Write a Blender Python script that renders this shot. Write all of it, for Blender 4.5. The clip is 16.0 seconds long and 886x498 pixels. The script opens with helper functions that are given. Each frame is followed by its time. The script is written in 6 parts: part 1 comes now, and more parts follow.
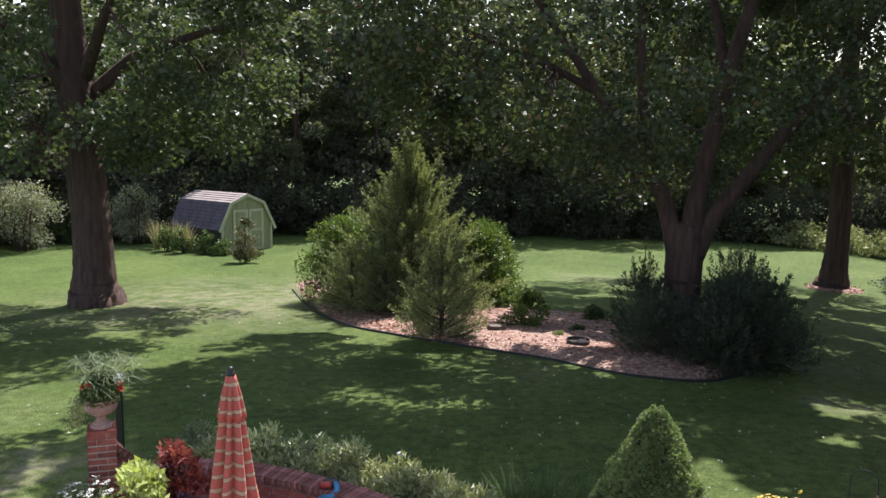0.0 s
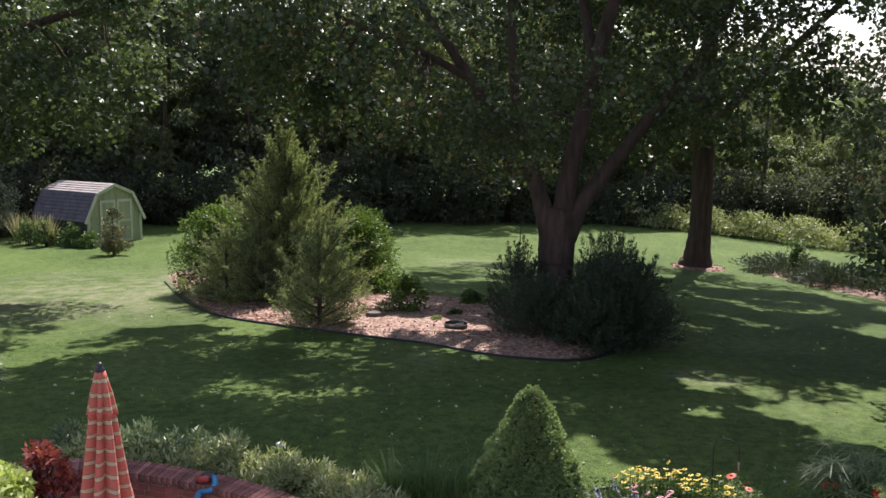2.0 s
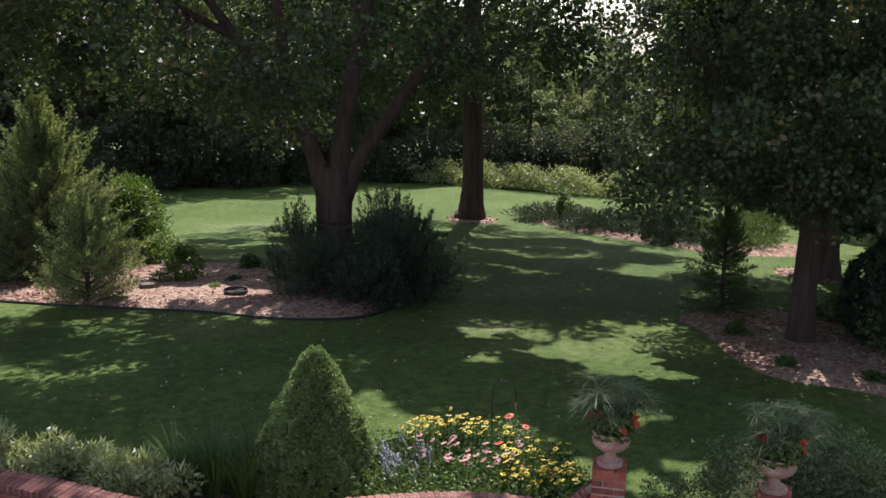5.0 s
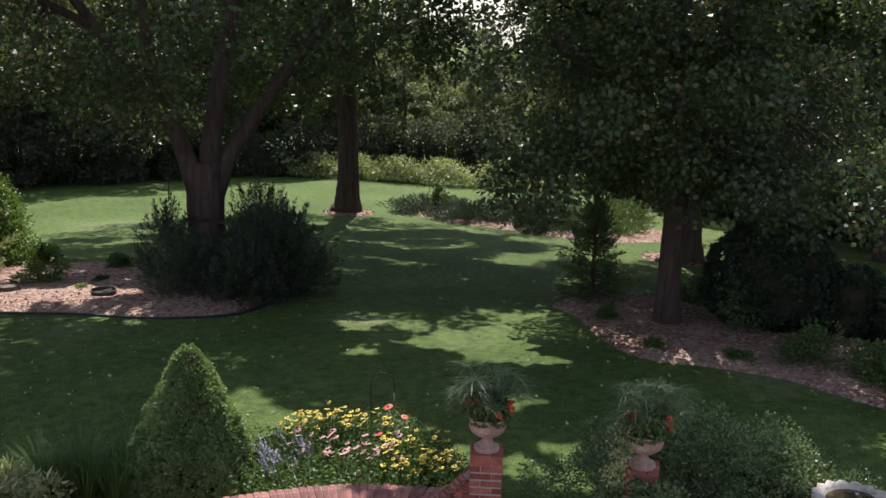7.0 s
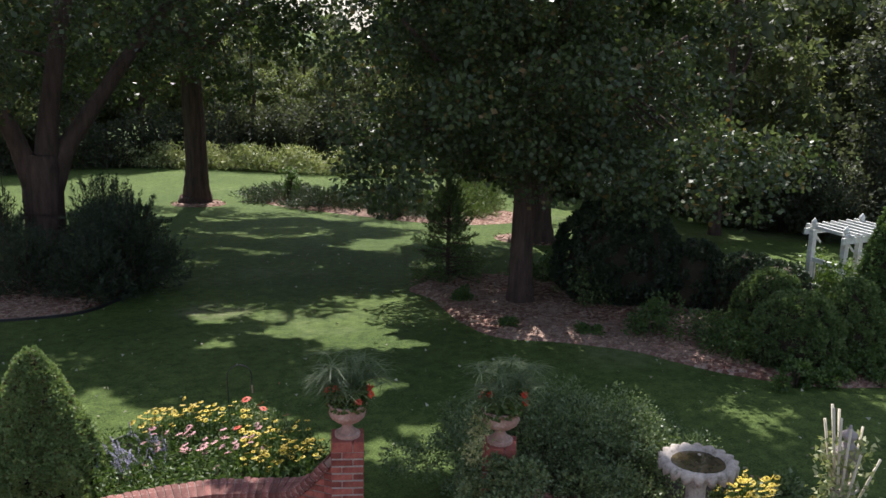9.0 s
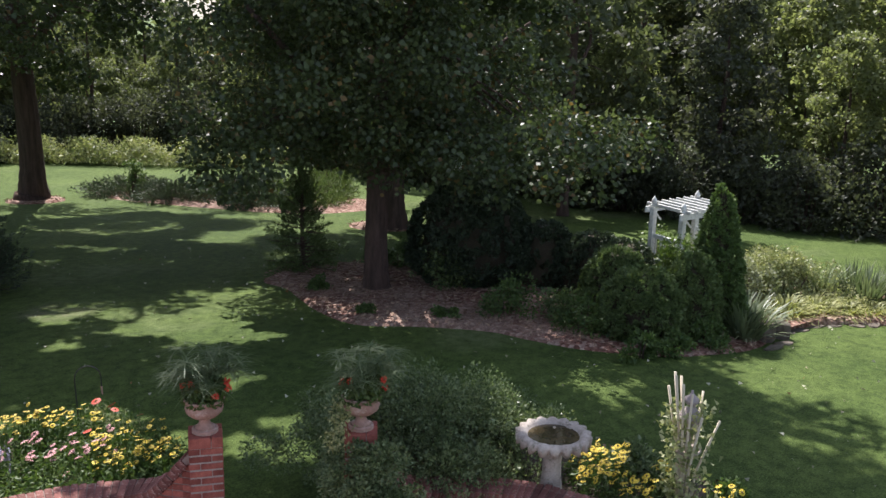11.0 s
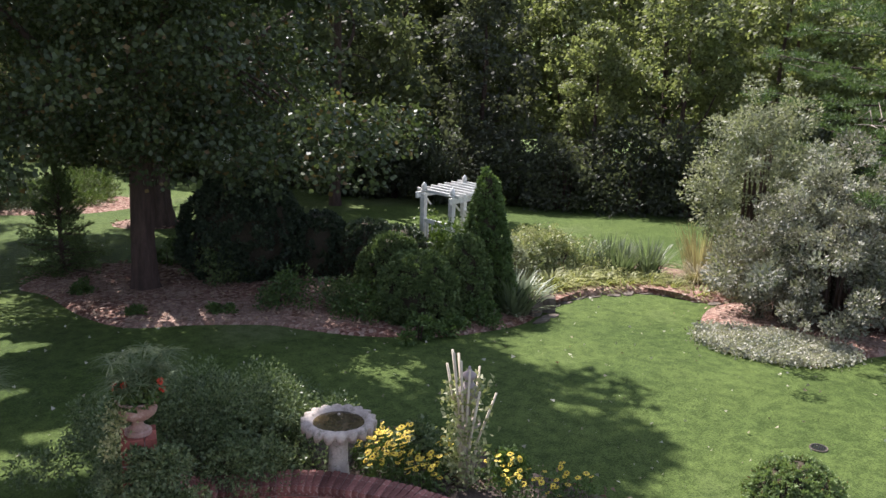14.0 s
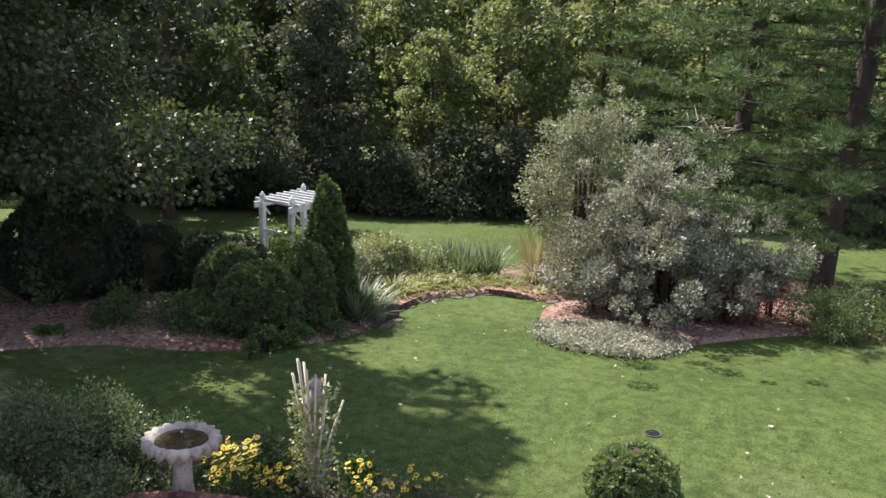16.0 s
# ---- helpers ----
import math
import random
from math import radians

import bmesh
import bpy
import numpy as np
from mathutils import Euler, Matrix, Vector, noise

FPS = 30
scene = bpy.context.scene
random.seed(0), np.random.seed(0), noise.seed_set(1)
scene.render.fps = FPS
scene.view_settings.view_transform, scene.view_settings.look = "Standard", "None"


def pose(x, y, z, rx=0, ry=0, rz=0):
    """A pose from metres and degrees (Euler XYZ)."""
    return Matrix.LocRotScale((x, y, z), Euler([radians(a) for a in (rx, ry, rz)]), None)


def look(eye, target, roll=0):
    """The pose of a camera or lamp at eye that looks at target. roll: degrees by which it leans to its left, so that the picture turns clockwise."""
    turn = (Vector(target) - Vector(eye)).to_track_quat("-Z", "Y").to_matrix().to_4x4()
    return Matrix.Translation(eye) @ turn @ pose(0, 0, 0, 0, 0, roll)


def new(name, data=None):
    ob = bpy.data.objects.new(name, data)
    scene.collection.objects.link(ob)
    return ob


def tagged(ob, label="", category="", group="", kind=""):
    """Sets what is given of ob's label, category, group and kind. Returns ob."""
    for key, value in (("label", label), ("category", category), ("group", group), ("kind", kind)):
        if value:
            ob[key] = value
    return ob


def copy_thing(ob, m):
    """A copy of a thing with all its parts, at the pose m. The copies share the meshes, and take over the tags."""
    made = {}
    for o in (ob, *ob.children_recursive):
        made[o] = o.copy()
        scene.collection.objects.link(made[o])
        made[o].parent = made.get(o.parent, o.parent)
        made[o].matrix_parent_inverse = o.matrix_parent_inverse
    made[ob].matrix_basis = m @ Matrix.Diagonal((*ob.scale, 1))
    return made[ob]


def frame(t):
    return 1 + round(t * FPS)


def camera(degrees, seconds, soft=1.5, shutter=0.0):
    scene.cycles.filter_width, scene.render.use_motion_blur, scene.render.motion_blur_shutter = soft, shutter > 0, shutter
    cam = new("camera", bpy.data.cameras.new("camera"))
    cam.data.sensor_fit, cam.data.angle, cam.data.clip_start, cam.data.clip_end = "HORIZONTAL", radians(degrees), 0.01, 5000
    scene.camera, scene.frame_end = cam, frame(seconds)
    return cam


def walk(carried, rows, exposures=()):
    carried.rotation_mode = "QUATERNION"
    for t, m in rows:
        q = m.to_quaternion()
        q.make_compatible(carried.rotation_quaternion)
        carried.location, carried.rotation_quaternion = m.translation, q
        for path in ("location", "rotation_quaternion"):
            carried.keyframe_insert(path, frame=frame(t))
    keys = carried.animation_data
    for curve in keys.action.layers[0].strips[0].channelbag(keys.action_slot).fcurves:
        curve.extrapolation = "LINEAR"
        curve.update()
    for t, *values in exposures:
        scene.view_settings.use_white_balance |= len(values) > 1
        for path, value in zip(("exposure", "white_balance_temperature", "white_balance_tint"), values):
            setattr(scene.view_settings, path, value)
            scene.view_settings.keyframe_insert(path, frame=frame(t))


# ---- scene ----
cam = camera(49.6, 16.0, soft=1.5)
# seconds, eye in metres, heading, tilt and lean in degrees
ROWS = (
    (0.0, -0.000, 0.000, 5.000, -0.00, -10.37, 1.02),
    (0.5, 0.003, -0.004, 5.000, -1.65, -10.46, 1.11),
    (1.0, 0.007, -0.011, 5.001, -3.52, -10.53, 1.14),
    (1.5, 0.011, -0.018, 5.001, -5.51, -10.80, 1.27),
    (2.0, 0.018, -0.025, 5.002, -7.43, -11.02, 1.23),
    (2.5, 0.026, -0.032, 5.002, -9.36, -11.47, 1.09),
    (3.0, 0.037, -0.035, 5.001, -11.45, -11.92, 0.94),
    (3.5, 0.047, -0.037, 4.999, -13.86, -12.32, 0.79),
    (4.0, 0.055, -0.037, 4.999, -16.38, -12.78, 0.77),
    (6.5, 0.096, -0.065, 4.987, -26.36, -13.25, 1.19),
    (7.0, 0.101, -0.076, 4.989, -28.24, -13.46, 1.25),
    (7.5, 0.102, -0.085, 4.994, -30.25, -13.66, 1.35),
    (8.0, 0.102, -0.093, 4.996, -32.34, -13.86, 1.29),
    (8.5, 0.103, -0.102, 4.995, -34.63, -14.01, 1.24),
    (9.0, 0.106, -0.110, 4.994, -37.08, -14.11, 1.32),
    (11.5, 0.088, -0.147, 4.983, -48.29, -14.77, 1.41),
    (12.0, 0.081, -0.153, 4.980, -50.65, -14.89, 1.32),
    (12.5, 0.072, -0.155, 4.976, -52.82, -14.95, 1.22),
    (13.0, 0.065, -0.156, 4.972, -55.21, -14.96, 1.38),
    (13.5, 0.061, -0.156, 4.970, -57.61, -14.93, 1.69),
    (14.0, 0.057, -0.156, 4.971, -59.87, -14.80, 1.95),
    (14.5, 0.053, -0.160, 4.970, -62.08, -14.54, 2.00),
    (15.0, 0.048, -0.165, 4.968, -64.44, -14.32, 2.08),
    (15.5, 0.042, -0.170, 4.963, -67.37, -14.10, 2.48),
    (16.0, 0.035, -0.174, 4.957, -69.56, -13.99, 2.22),
)


def stand(x, y, z, heading, tilt, lean):
    h, p = radians(heading), radians(tilt)
    ahead = Vector((-math.sin(h) * math.cos(p), math.cos(h) * math.cos(p), math.sin(p)))
    return look((x, y, z), Vector((x, y, z)) + ahead, lean)


walk(cam, [(r[0], stand(*r[1:])) for r in ROWS],
     exposures=((0.0, 0.98, 6100, 17), (4.0, 0.78, 6100, 13), (9.0, 0.69, 6100, 12), (12.5, 0.97, 6100, 16), (16.0, 0.92, 6100, 18)))

# ---- light ----
SUN_TO = Vector((0.46, 0.89, 1.40)).normalized()
world = bpy.data.worlds.new("sky")
scene.world = world
world.use_nodes = True
sky = world.node_tree.nodes.new("ShaderNodeTexSky")
sky.sky_type = "NISHITA"
sky.sun_disc = False
sky.sun_elevation = math.asin(SUN_TO.z)
sky.sun_rotation = math.atan2(SUN_TO.x, SUN_TO.y)
back = world.node_tree.nodes["Background"]
haze = world.node_tree.nodes.new("ShaderNodeHueSaturation")
haze.inputs["Saturation"].default_value = 0.6
world.node_tree.links.new(sky.outputs[0], haze.inputs["Color"])
world.node_tree.links.new(haze.outputs[0], back.inputs[0])
back.inputs[1].default_value = 0.12
sun = new("sun", bpy.data.lights.new("sun", "SUN"))
sun.data.energy, sun.data.angle, sun.data.color = 5.0, radians(0.55), (1.0, 0.94, 0.84)
sun.matrix_world = SUN_TO.to_track_quat("Z", "Y").to_matrix().to_4x4()

rng = np.random.default_rng(7)


# ---- materials ----
def material(name):
    m = bpy.data.materials.new(name)
    m.use_nodes = True
    nodes, links = m.node_tree.nodes, m.node_tree.links
    return m, nodes, links, nodes["Principled BSDF"]


def ramp_of(nodes, links, value, stops):
    r = nodes.new("ShaderNodeValToRGB")
    els = r.color_ramp.elements
    while len(els) < len(stops):
        els.new(0.5)
    for e, (p, c) in zip(els, stops):
        e.position, e.color = p, (*c, 1)
    links.new(value, r.inputs[0])
    return r.outputs[0]


def noise_of(nodes, links, scale, detail=4.0, rough=0.6, stretch=None, coords="Object"):
    tc = nodes.new("ShaderNodeTexCoord")
    n = nodes.new("ShaderNodeTexNoise")
    n.inputs["Scale"].default_value, n.inputs["Detail"].default_value, n.inputs["Roughness"].default_value = scale, detail, rough
    if stretch:
        mp = nodes.new("ShaderNodeMapping")
        mp.inputs["Scale"].default_value = stretch
        links.new(tc.outputs[coords], mp.inputs[0])
        links.new(mp.outputs[0], n.inputs[0])
    else:
        links.new(tc.outputs[coords], n.inputs[0])
    return n.outputs["Fac"]


def mixed(nodes, links, fac, a, b, mode="MIX"):
    m = nodes.new("ShaderNodeMix")
    m.data_type, m.blend_type = "RGBA", mode
    for sock, val in ((m.inputs[0], fac), (m.inputs[6], a), (m.inputs[7], b)):
        if isinstance(val, (int, float)):
            sock.default_value = val
        elif isinstance(val, tuple):
            sock.default_value = (*val, 1)
        else:
            links.new(val, sock)
    return m.outputs[2]


def bumped(nodes, links, bsdf, height, strength, distance):
    b = nodes.new("ShaderNodeBump")
    b.inputs["Strength"].default_value, b.inputs["Distance"].default_value = strength, distance
    links.new(height, b.inputs["Height"])
    links.new(b.outputs[0], bsdf.inputs["Normal"])


def leaf_mat(name, dark, light, gloss=0.45, through_light=0.35, odd=None):
    """Foliage: colour varies from leaf to leaf and over the plant; part of the light passes through."""
    m, nodes, links, bsdf = material(name)
    geo = nodes.new("ShaderNodeNewGeometry")
    stops = [(0.0, dark), (0.8, light)]
    if odd:
        stops += [(0.93, light), (0.97, odd)]
    c = ramp_of(nodes, links, geo.outputs["Random Per Island"], stops)
    patch = ramp_of(nodes, links, noise_of(nodes, links, 0.9, 3.0), [(0.3, (0.62, 0.66, 0.6)), (0.7, (1.15, 1.1, 1.0))])
    c = mixed(nodes, links, 1.0, c, patch, "MULTIPLY")
    links.new(c, bsdf.inputs["Base Color"])
    bsdf.inputs["Roughness"].default_value = gloss
    bsdf.inputs["Specular IOR Level"].default_value = 0.4
    tr = nodes.new("ShaderNodeBsdfTranslucent")
    links.new(mixed(nodes, links, 1.0, c, (1.15, 1.25, 0.72), "MULTIPLY"), tr.inputs[0])
    mx = nodes.new("ShaderNodeMixShader")
    mx.inputs[0].default_value = through_light
    links.new(bsdf.outputs[0], mx.inputs[1])
    links.new(tr.outputs[0], mx.inputs[2])
    links.new(mx.outputs[0], nodes["Material Output"].inputs[0])
    return m


def plain_mat(name, a, b, scale, rough=0.7, bump=0.3, dist=0.004, metal=0.0, stretch=None, spots=None, per_object=0.0):
    """Two tones mixed by noise at two sizes, with fine relief."""
    m, nodes, links, bsdf = material(name)
    big = noise_of(nodes, links, scale, 4.0, 0.6, stretch)
    fine = noise_of(nodes, links, scale * 9, 3.0, 0.65, stretch)
    c = ramp_of(nodes, links, big, [(0.32, a), (0.68, b)])
    c = mixed(nodes, links, 1.0, c, ramp_of(nodes, links, fine, [(0.3, (0.78, 0.78, 0.78)), (0.7, (1.12, 1.12, 1.12))]), "MULTIPLY")
    if spots:
        sp = noise_of(nodes, links, scale * 2.3, 5.0, 0.7)
        c = mixed(nodes, links, ramp_of(nodes, links, sp, [(0.55, (0, 0, 0)), (0.68, (1, 1, 1))]), c, spots)
    if per_object:
        oi = nodes.new("ShaderNodeObjectInfo")
        lo, hi = 1 - per_object, 1 + per_object
        c = mixed(nodes, links, 1.0, c, ramp_of(nodes, links, oi.outputs["Random"], [(0.0, (lo, lo * 0.92, lo * 0.92)), (1.0, (hi, hi, hi))]), "MULTIPLY")
    links.new(c, bsdf.inputs["Base Color"])
    bsdf.inputs["Roughness"].default_value, bsdf.inputs["Metallic"].default_value = rough, metal
    if bump:
        bumped(nodes, links, bsdf, fine, bump, dist)
    return m


def lawn_mat():
    m, nodes, links, bsdf = material("lawn_grass")
    blade = noise_of(nodes, links, 38.0, 4.0, 0.75)
    tuft = noise_of(nodes, links, 5.5, 5.0, 0.7)
    patch = noise_of(nodes, links, 0.33, 5.0, 0.6)
    dry = noise_of(nodes, links, 0.17, 4.0, 0.62)
    c = ramp_of(nodes, links, patch, [(0.3, (0.062, 0.102, 0.027)), (0.7, (0.106, 0.155, 0.043))])
    c = mixed(nodes, links, 1.0, c, ramp_of(nodes, links, blade, [(0.28, (0.35, 0.36, 0.32)), (0.72, (1.7, 1.62, 1.6))]), "MULTIPLY")
    c = mixed(nodes, links, 1.0, c, ramp_of(nodes, links, tuft, [(0.32, (0.58, 0.62, 0.56)), (0.68, (1.36, 1.3, 1.3))]), "MULTIPLY")
    worn = ramp_of(nodes, links, dry, [(0.56, (0, 0, 0)), (0.72, (0.75, 0.75, 0.75))])
    worn = mixed(nodes, links, 1.0, worn, ramp_of(nodes, links, tuft, [(0.35, (0.2, 0.2, 0.2)), (0.65, (1, 1, 1))]), "MULTIPLY")
    c = mixed(nodes, links, worn, c, (0.20, 0.215, 0.12))
    tc = nodes.new("ShaderNodeTexCoord")
    for px, py, pz, near, far in ((-6.2, 25.5, -1.2, 1.0, 6.5), (-5.3, 11.3, 0.0, 0.3, 1.7), (6.7, 15.5, -0.4, 0.1, 0.9), (-2.5, 27.5, -1.4, 0.5, 3.0)):
        dist = nodes.new("ShaderNodeVectorMath")
        dist.operation = "DISTANCE"
        links.new(tc.outputs["Object"], dist.inputs[0])
        dist.inputs[1].default_value = (px, py, pz)
        fall = nodes.new("ShaderNodeMapRange")
        fall.inputs[1].default_value, fall.inputs[2].default_value, fall.inputs[3].default_value, fall.inputs[4].default_value = near, far, 0.75, 0.0
        links.new(dist.outputs["Value"], fall.inputs[0])
        bare = mixed(nodes, links, 1.0, fall.outputs[0], ramp_of(nodes, links, noise_of(nodes, links, 1.6, 6.0, 0.75), [(0.42, (0, 0, 0)), (0.6, (1, 1, 1))]), "MULTIPLY")
        c = mixed(nodes, links, bare, c, (0.27, 0.25, 0.165))
    links.new(c, bsdf.inputs["Base Color"])
    bsdf.inputs["Roughness"].default_value = 0.75
    bsdf.inputs["Specular IOR Level"].default_value = 0.10
    bumped(nodes, links, bsdf, blade, 0.9, 0.035)
    return m


def mulch_mat():
    m, nodes, links, bsdf = material("bark_mulch")
    tc = nodes.new("ShaderNodeTexCoord")
    vo = nodes.new("ShaderNodeTexVoronoi")
    vo.inputs["Scale"].default_value = 16.0
    links.new(tc.outputs["Object"], vo.inputs[0])
    sep = nodes.new("ShaderNodeSeparateColor")
    links.new(vo.outputs["Color"], sep.inputs[0])
    c = ramp_of(nodes, links, sep.outputs[0], [(0.0, (0.10, 0.034, 0.022)), (0.5, (0.26, 0.125, 0.088)), (1.0, (0.45, 0.32, 0.25))])
    age = noise_of(nodes, links, 0.5, 4.0)
    c = mixed(nodes, links, ramp_of(nodes, links, age, [(0.45, (0, 0, 0)), (0.62, (0.5, 0.5, 0.5))]), c, (0.38, 0.27, 0.21))
    c = mixed(nodes, links, 1.0, c, ramp_of(nodes, links, noise_of(nodes, links, 45.0), [(0.3, (0.6, 0.6, 0.6)), (0.7, (1.25, 1.25, 1.25))]), "MULTIPLY")
    links.new(c, bsdf.inputs["Base Color"])
    bsdf.inputs["Roughness"].default_value = 0.9
    bumped(nodes, links, bsdf, vo.outputs["Distance"], 0.9, 0.04)
    return m


LAWN, MULCH = lawn_mat(), mulch_mat()
CHIP = leaf_mat("wood_chips", (0.13, 0.06, 0.042), (0.42, 0.30, 0.23), 0.85, 0.0)
BARK = plain_mat("bark", (0.062, 0.038, 0.031), (0.15, 0.094, 0.075), 3.0, 0.92, 1.0, 0.05, stretch=(3.0, 3.0, 0.45))
BARK_PINE = plain_mat("pine_bark", (0.06, 0.04, 0.034), (0.12, 0.082, 0.068), 4.0, 0.9, 1.0, 0.04, stretch=(2.0, 2.0, 0.8))
DEADWOOD = plain_mat("dead_wood", (0.30, 0.24, 0.20), (0.42, 0.36, 0.31), 6.0, 0.85)
MAPLE = leaf_mat("maple_leaves", (0.05, 0.068, 0.036), (0.105, 0.135, 0.062), 0.38, 0.35, (0.20, 0.13, 0.06))
OAK = leaf_mat("oak_leaves", (0.055, 0.075, 0.04), (0.105, 0.14, 0.065), 0.4, 0.35)
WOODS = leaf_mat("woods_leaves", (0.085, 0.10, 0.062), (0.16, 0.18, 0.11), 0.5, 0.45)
# paler copy of the woods leaves, with sunlight put into the colour
WOODS_PALE = leaf_mat("sunlit_woods_leaves", (0.15, 0.175, 0.085), (0.30, 0.32, 0.18), 0.5, 0.5)
UNDER = leaf_mat("understory_leaves", (0.065, 0.075, 0.058), (0.125, 0.135, 0.10), 0.55, 0.4)
CEDAR = leaf_mat("cedar_sprays", (0.13, 0.155, 0.08), (0.32, 0.35, 0.185), 0.6, 0.38)
YEW = leaf_mat("yew_needles", (0.03, 0.05, 0.034), (0.085, 0.115, 0.07), 0.5, 0.2)
JUNIPER = leaf_mat("juniper_sprays", (0.07, 0.115, 0.045), (0.20, 0.26, 0.105), 0.55, 0.28)
ARBORVITAE = leaf_mat("arborvitae_sprays", (0.08, 0.13, 0.045), (0.16, 0.23, 0.08), 0.55, 0.28)
# twig brown with the darkness inside dense evergreens put into it
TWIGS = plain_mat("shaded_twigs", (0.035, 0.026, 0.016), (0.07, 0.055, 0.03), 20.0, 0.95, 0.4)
SPRUCE = leaf_mat("dwarf_spruce_needles", (0.17, 0.24, 0.10), (0.30, 0.38, 0.17), 0.6, 0.3, (0.17, 0.10, 0.05))
PINE = leaf_mat("pine_needles", (0.06, 0.10, 0.045), (0.14, 0.205, 0.085), 0.5, 0.3)
BRIGHT = leaf_mat("bright_shrub_leaves", (0.07, 0.12, 0.028), (0.17, 0.235, 0.065), 0.45, 0.38)
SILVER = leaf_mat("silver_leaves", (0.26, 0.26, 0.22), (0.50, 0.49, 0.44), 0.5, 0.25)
SILVER_GREEN = leaf_mat("grey_green_leaves", (0.16, 0.175, 0.12), (0.42, 0.43, 0.33), 0.5, 0.3)
COTON = leaf_mat("cotoneaster_leaves", (0.055, 0.09, 0.036), (0.24, 0.295, 0.16), 0.42, 0.25)
RED_LEAF = leaf_mat("red_leaves", (0.13, 0.02, 0.03), (0.40, 0.11, 0.10), 0.5, 0.3)
PURPLE_LEAF = leaf_mat("purple_leaves", (0.03, 0.012, 0.03), (0.075, 0.035, 0.07), 0.4, 0.2)
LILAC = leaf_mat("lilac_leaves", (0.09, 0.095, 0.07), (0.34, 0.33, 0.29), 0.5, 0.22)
LIME = leaf_mat("lime_leaves", (0.36, 0.43, 0.12), (0.56, 0.62, 0.24), 0.5, 0.3)
HERB = leaf_mat("herb_leaves", (0.05, 0.10, 0.028), (0.13, 0.19, 0.06), 0.5, 0.3)
VARIEG = leaf_mat("variegated_leaves", (0.19, 0.235, 0.10), (0.47, 0.47, 0.28), 0.5, 0.28)
COPPER = leaf_mat("coppery_leaves", (0.15, 0.09, 0.07), (0.30, 0.20, 0.16), 0.5, 0.3)
STRAP = leaf_mat("strap_leaves", (0.10, 0.14, 0.08), (0.25, 0.29, 0.19), 0.4, 0.25)
STRAP_GOLD = leaf_mat("golden_grass_leaves", (0.20, 0.23, 0.07), (0.40, 0.40, 0.16), 0.5, 0.3)
TAN_GRASS = leaf_mat("tan_grass", (0.33, 0.27, 0.18), (0.53, 0.46, 0.34), 0.7, 0.3)
PAPYRUS = leaf_mat("papyrus_leaves", (0.075, 0.115, 0.05), (0.195, 0.245, 0.13), 0.5, 0.25)


# ---- ground shape ----
RADII = (0, 6.5, 13.0, 21.7, 30.4, 39.1, 47.8, 65.2, 97.8, 174.0, 652.0)
DROPS = (0, 0, 0.05, 0.76, 1.59, 2.39, 2.83, 4.0, 7.5, 16.0, 60.0)


def ground_z(x, y):
    return -float(np.interp(math.hypot(x, y), RADII, DROPS))


def polar(azimuth, d):
    a = radians(azimuth)
    return d * math.sin(a), d * math.cos(a)


BEARING = (-15, -5, 5, 15, 25, 35, 45, 55, 65, 75, 85)
SWING = (0.18, 0.36, 0.61, 0.71, 0.89, 1.14, 1.29, 1.32, 1.43, 1.54, 1.64)


def site(x, y):
    """Plan position to ground position: bearings open slightly with distance."""
    d = math.hypot(x, y)
    if d < 4.0:
        return x, y
    b = math.atan2(x, y)
    b += radians(float(np.interp(math.degrees(b), BEARING, SWING))) * (1 - 8.2 / d)
    return d * math.sin(b), d * math.cos(b)


def sited(pts):
    return [site(*p) for p in pts]


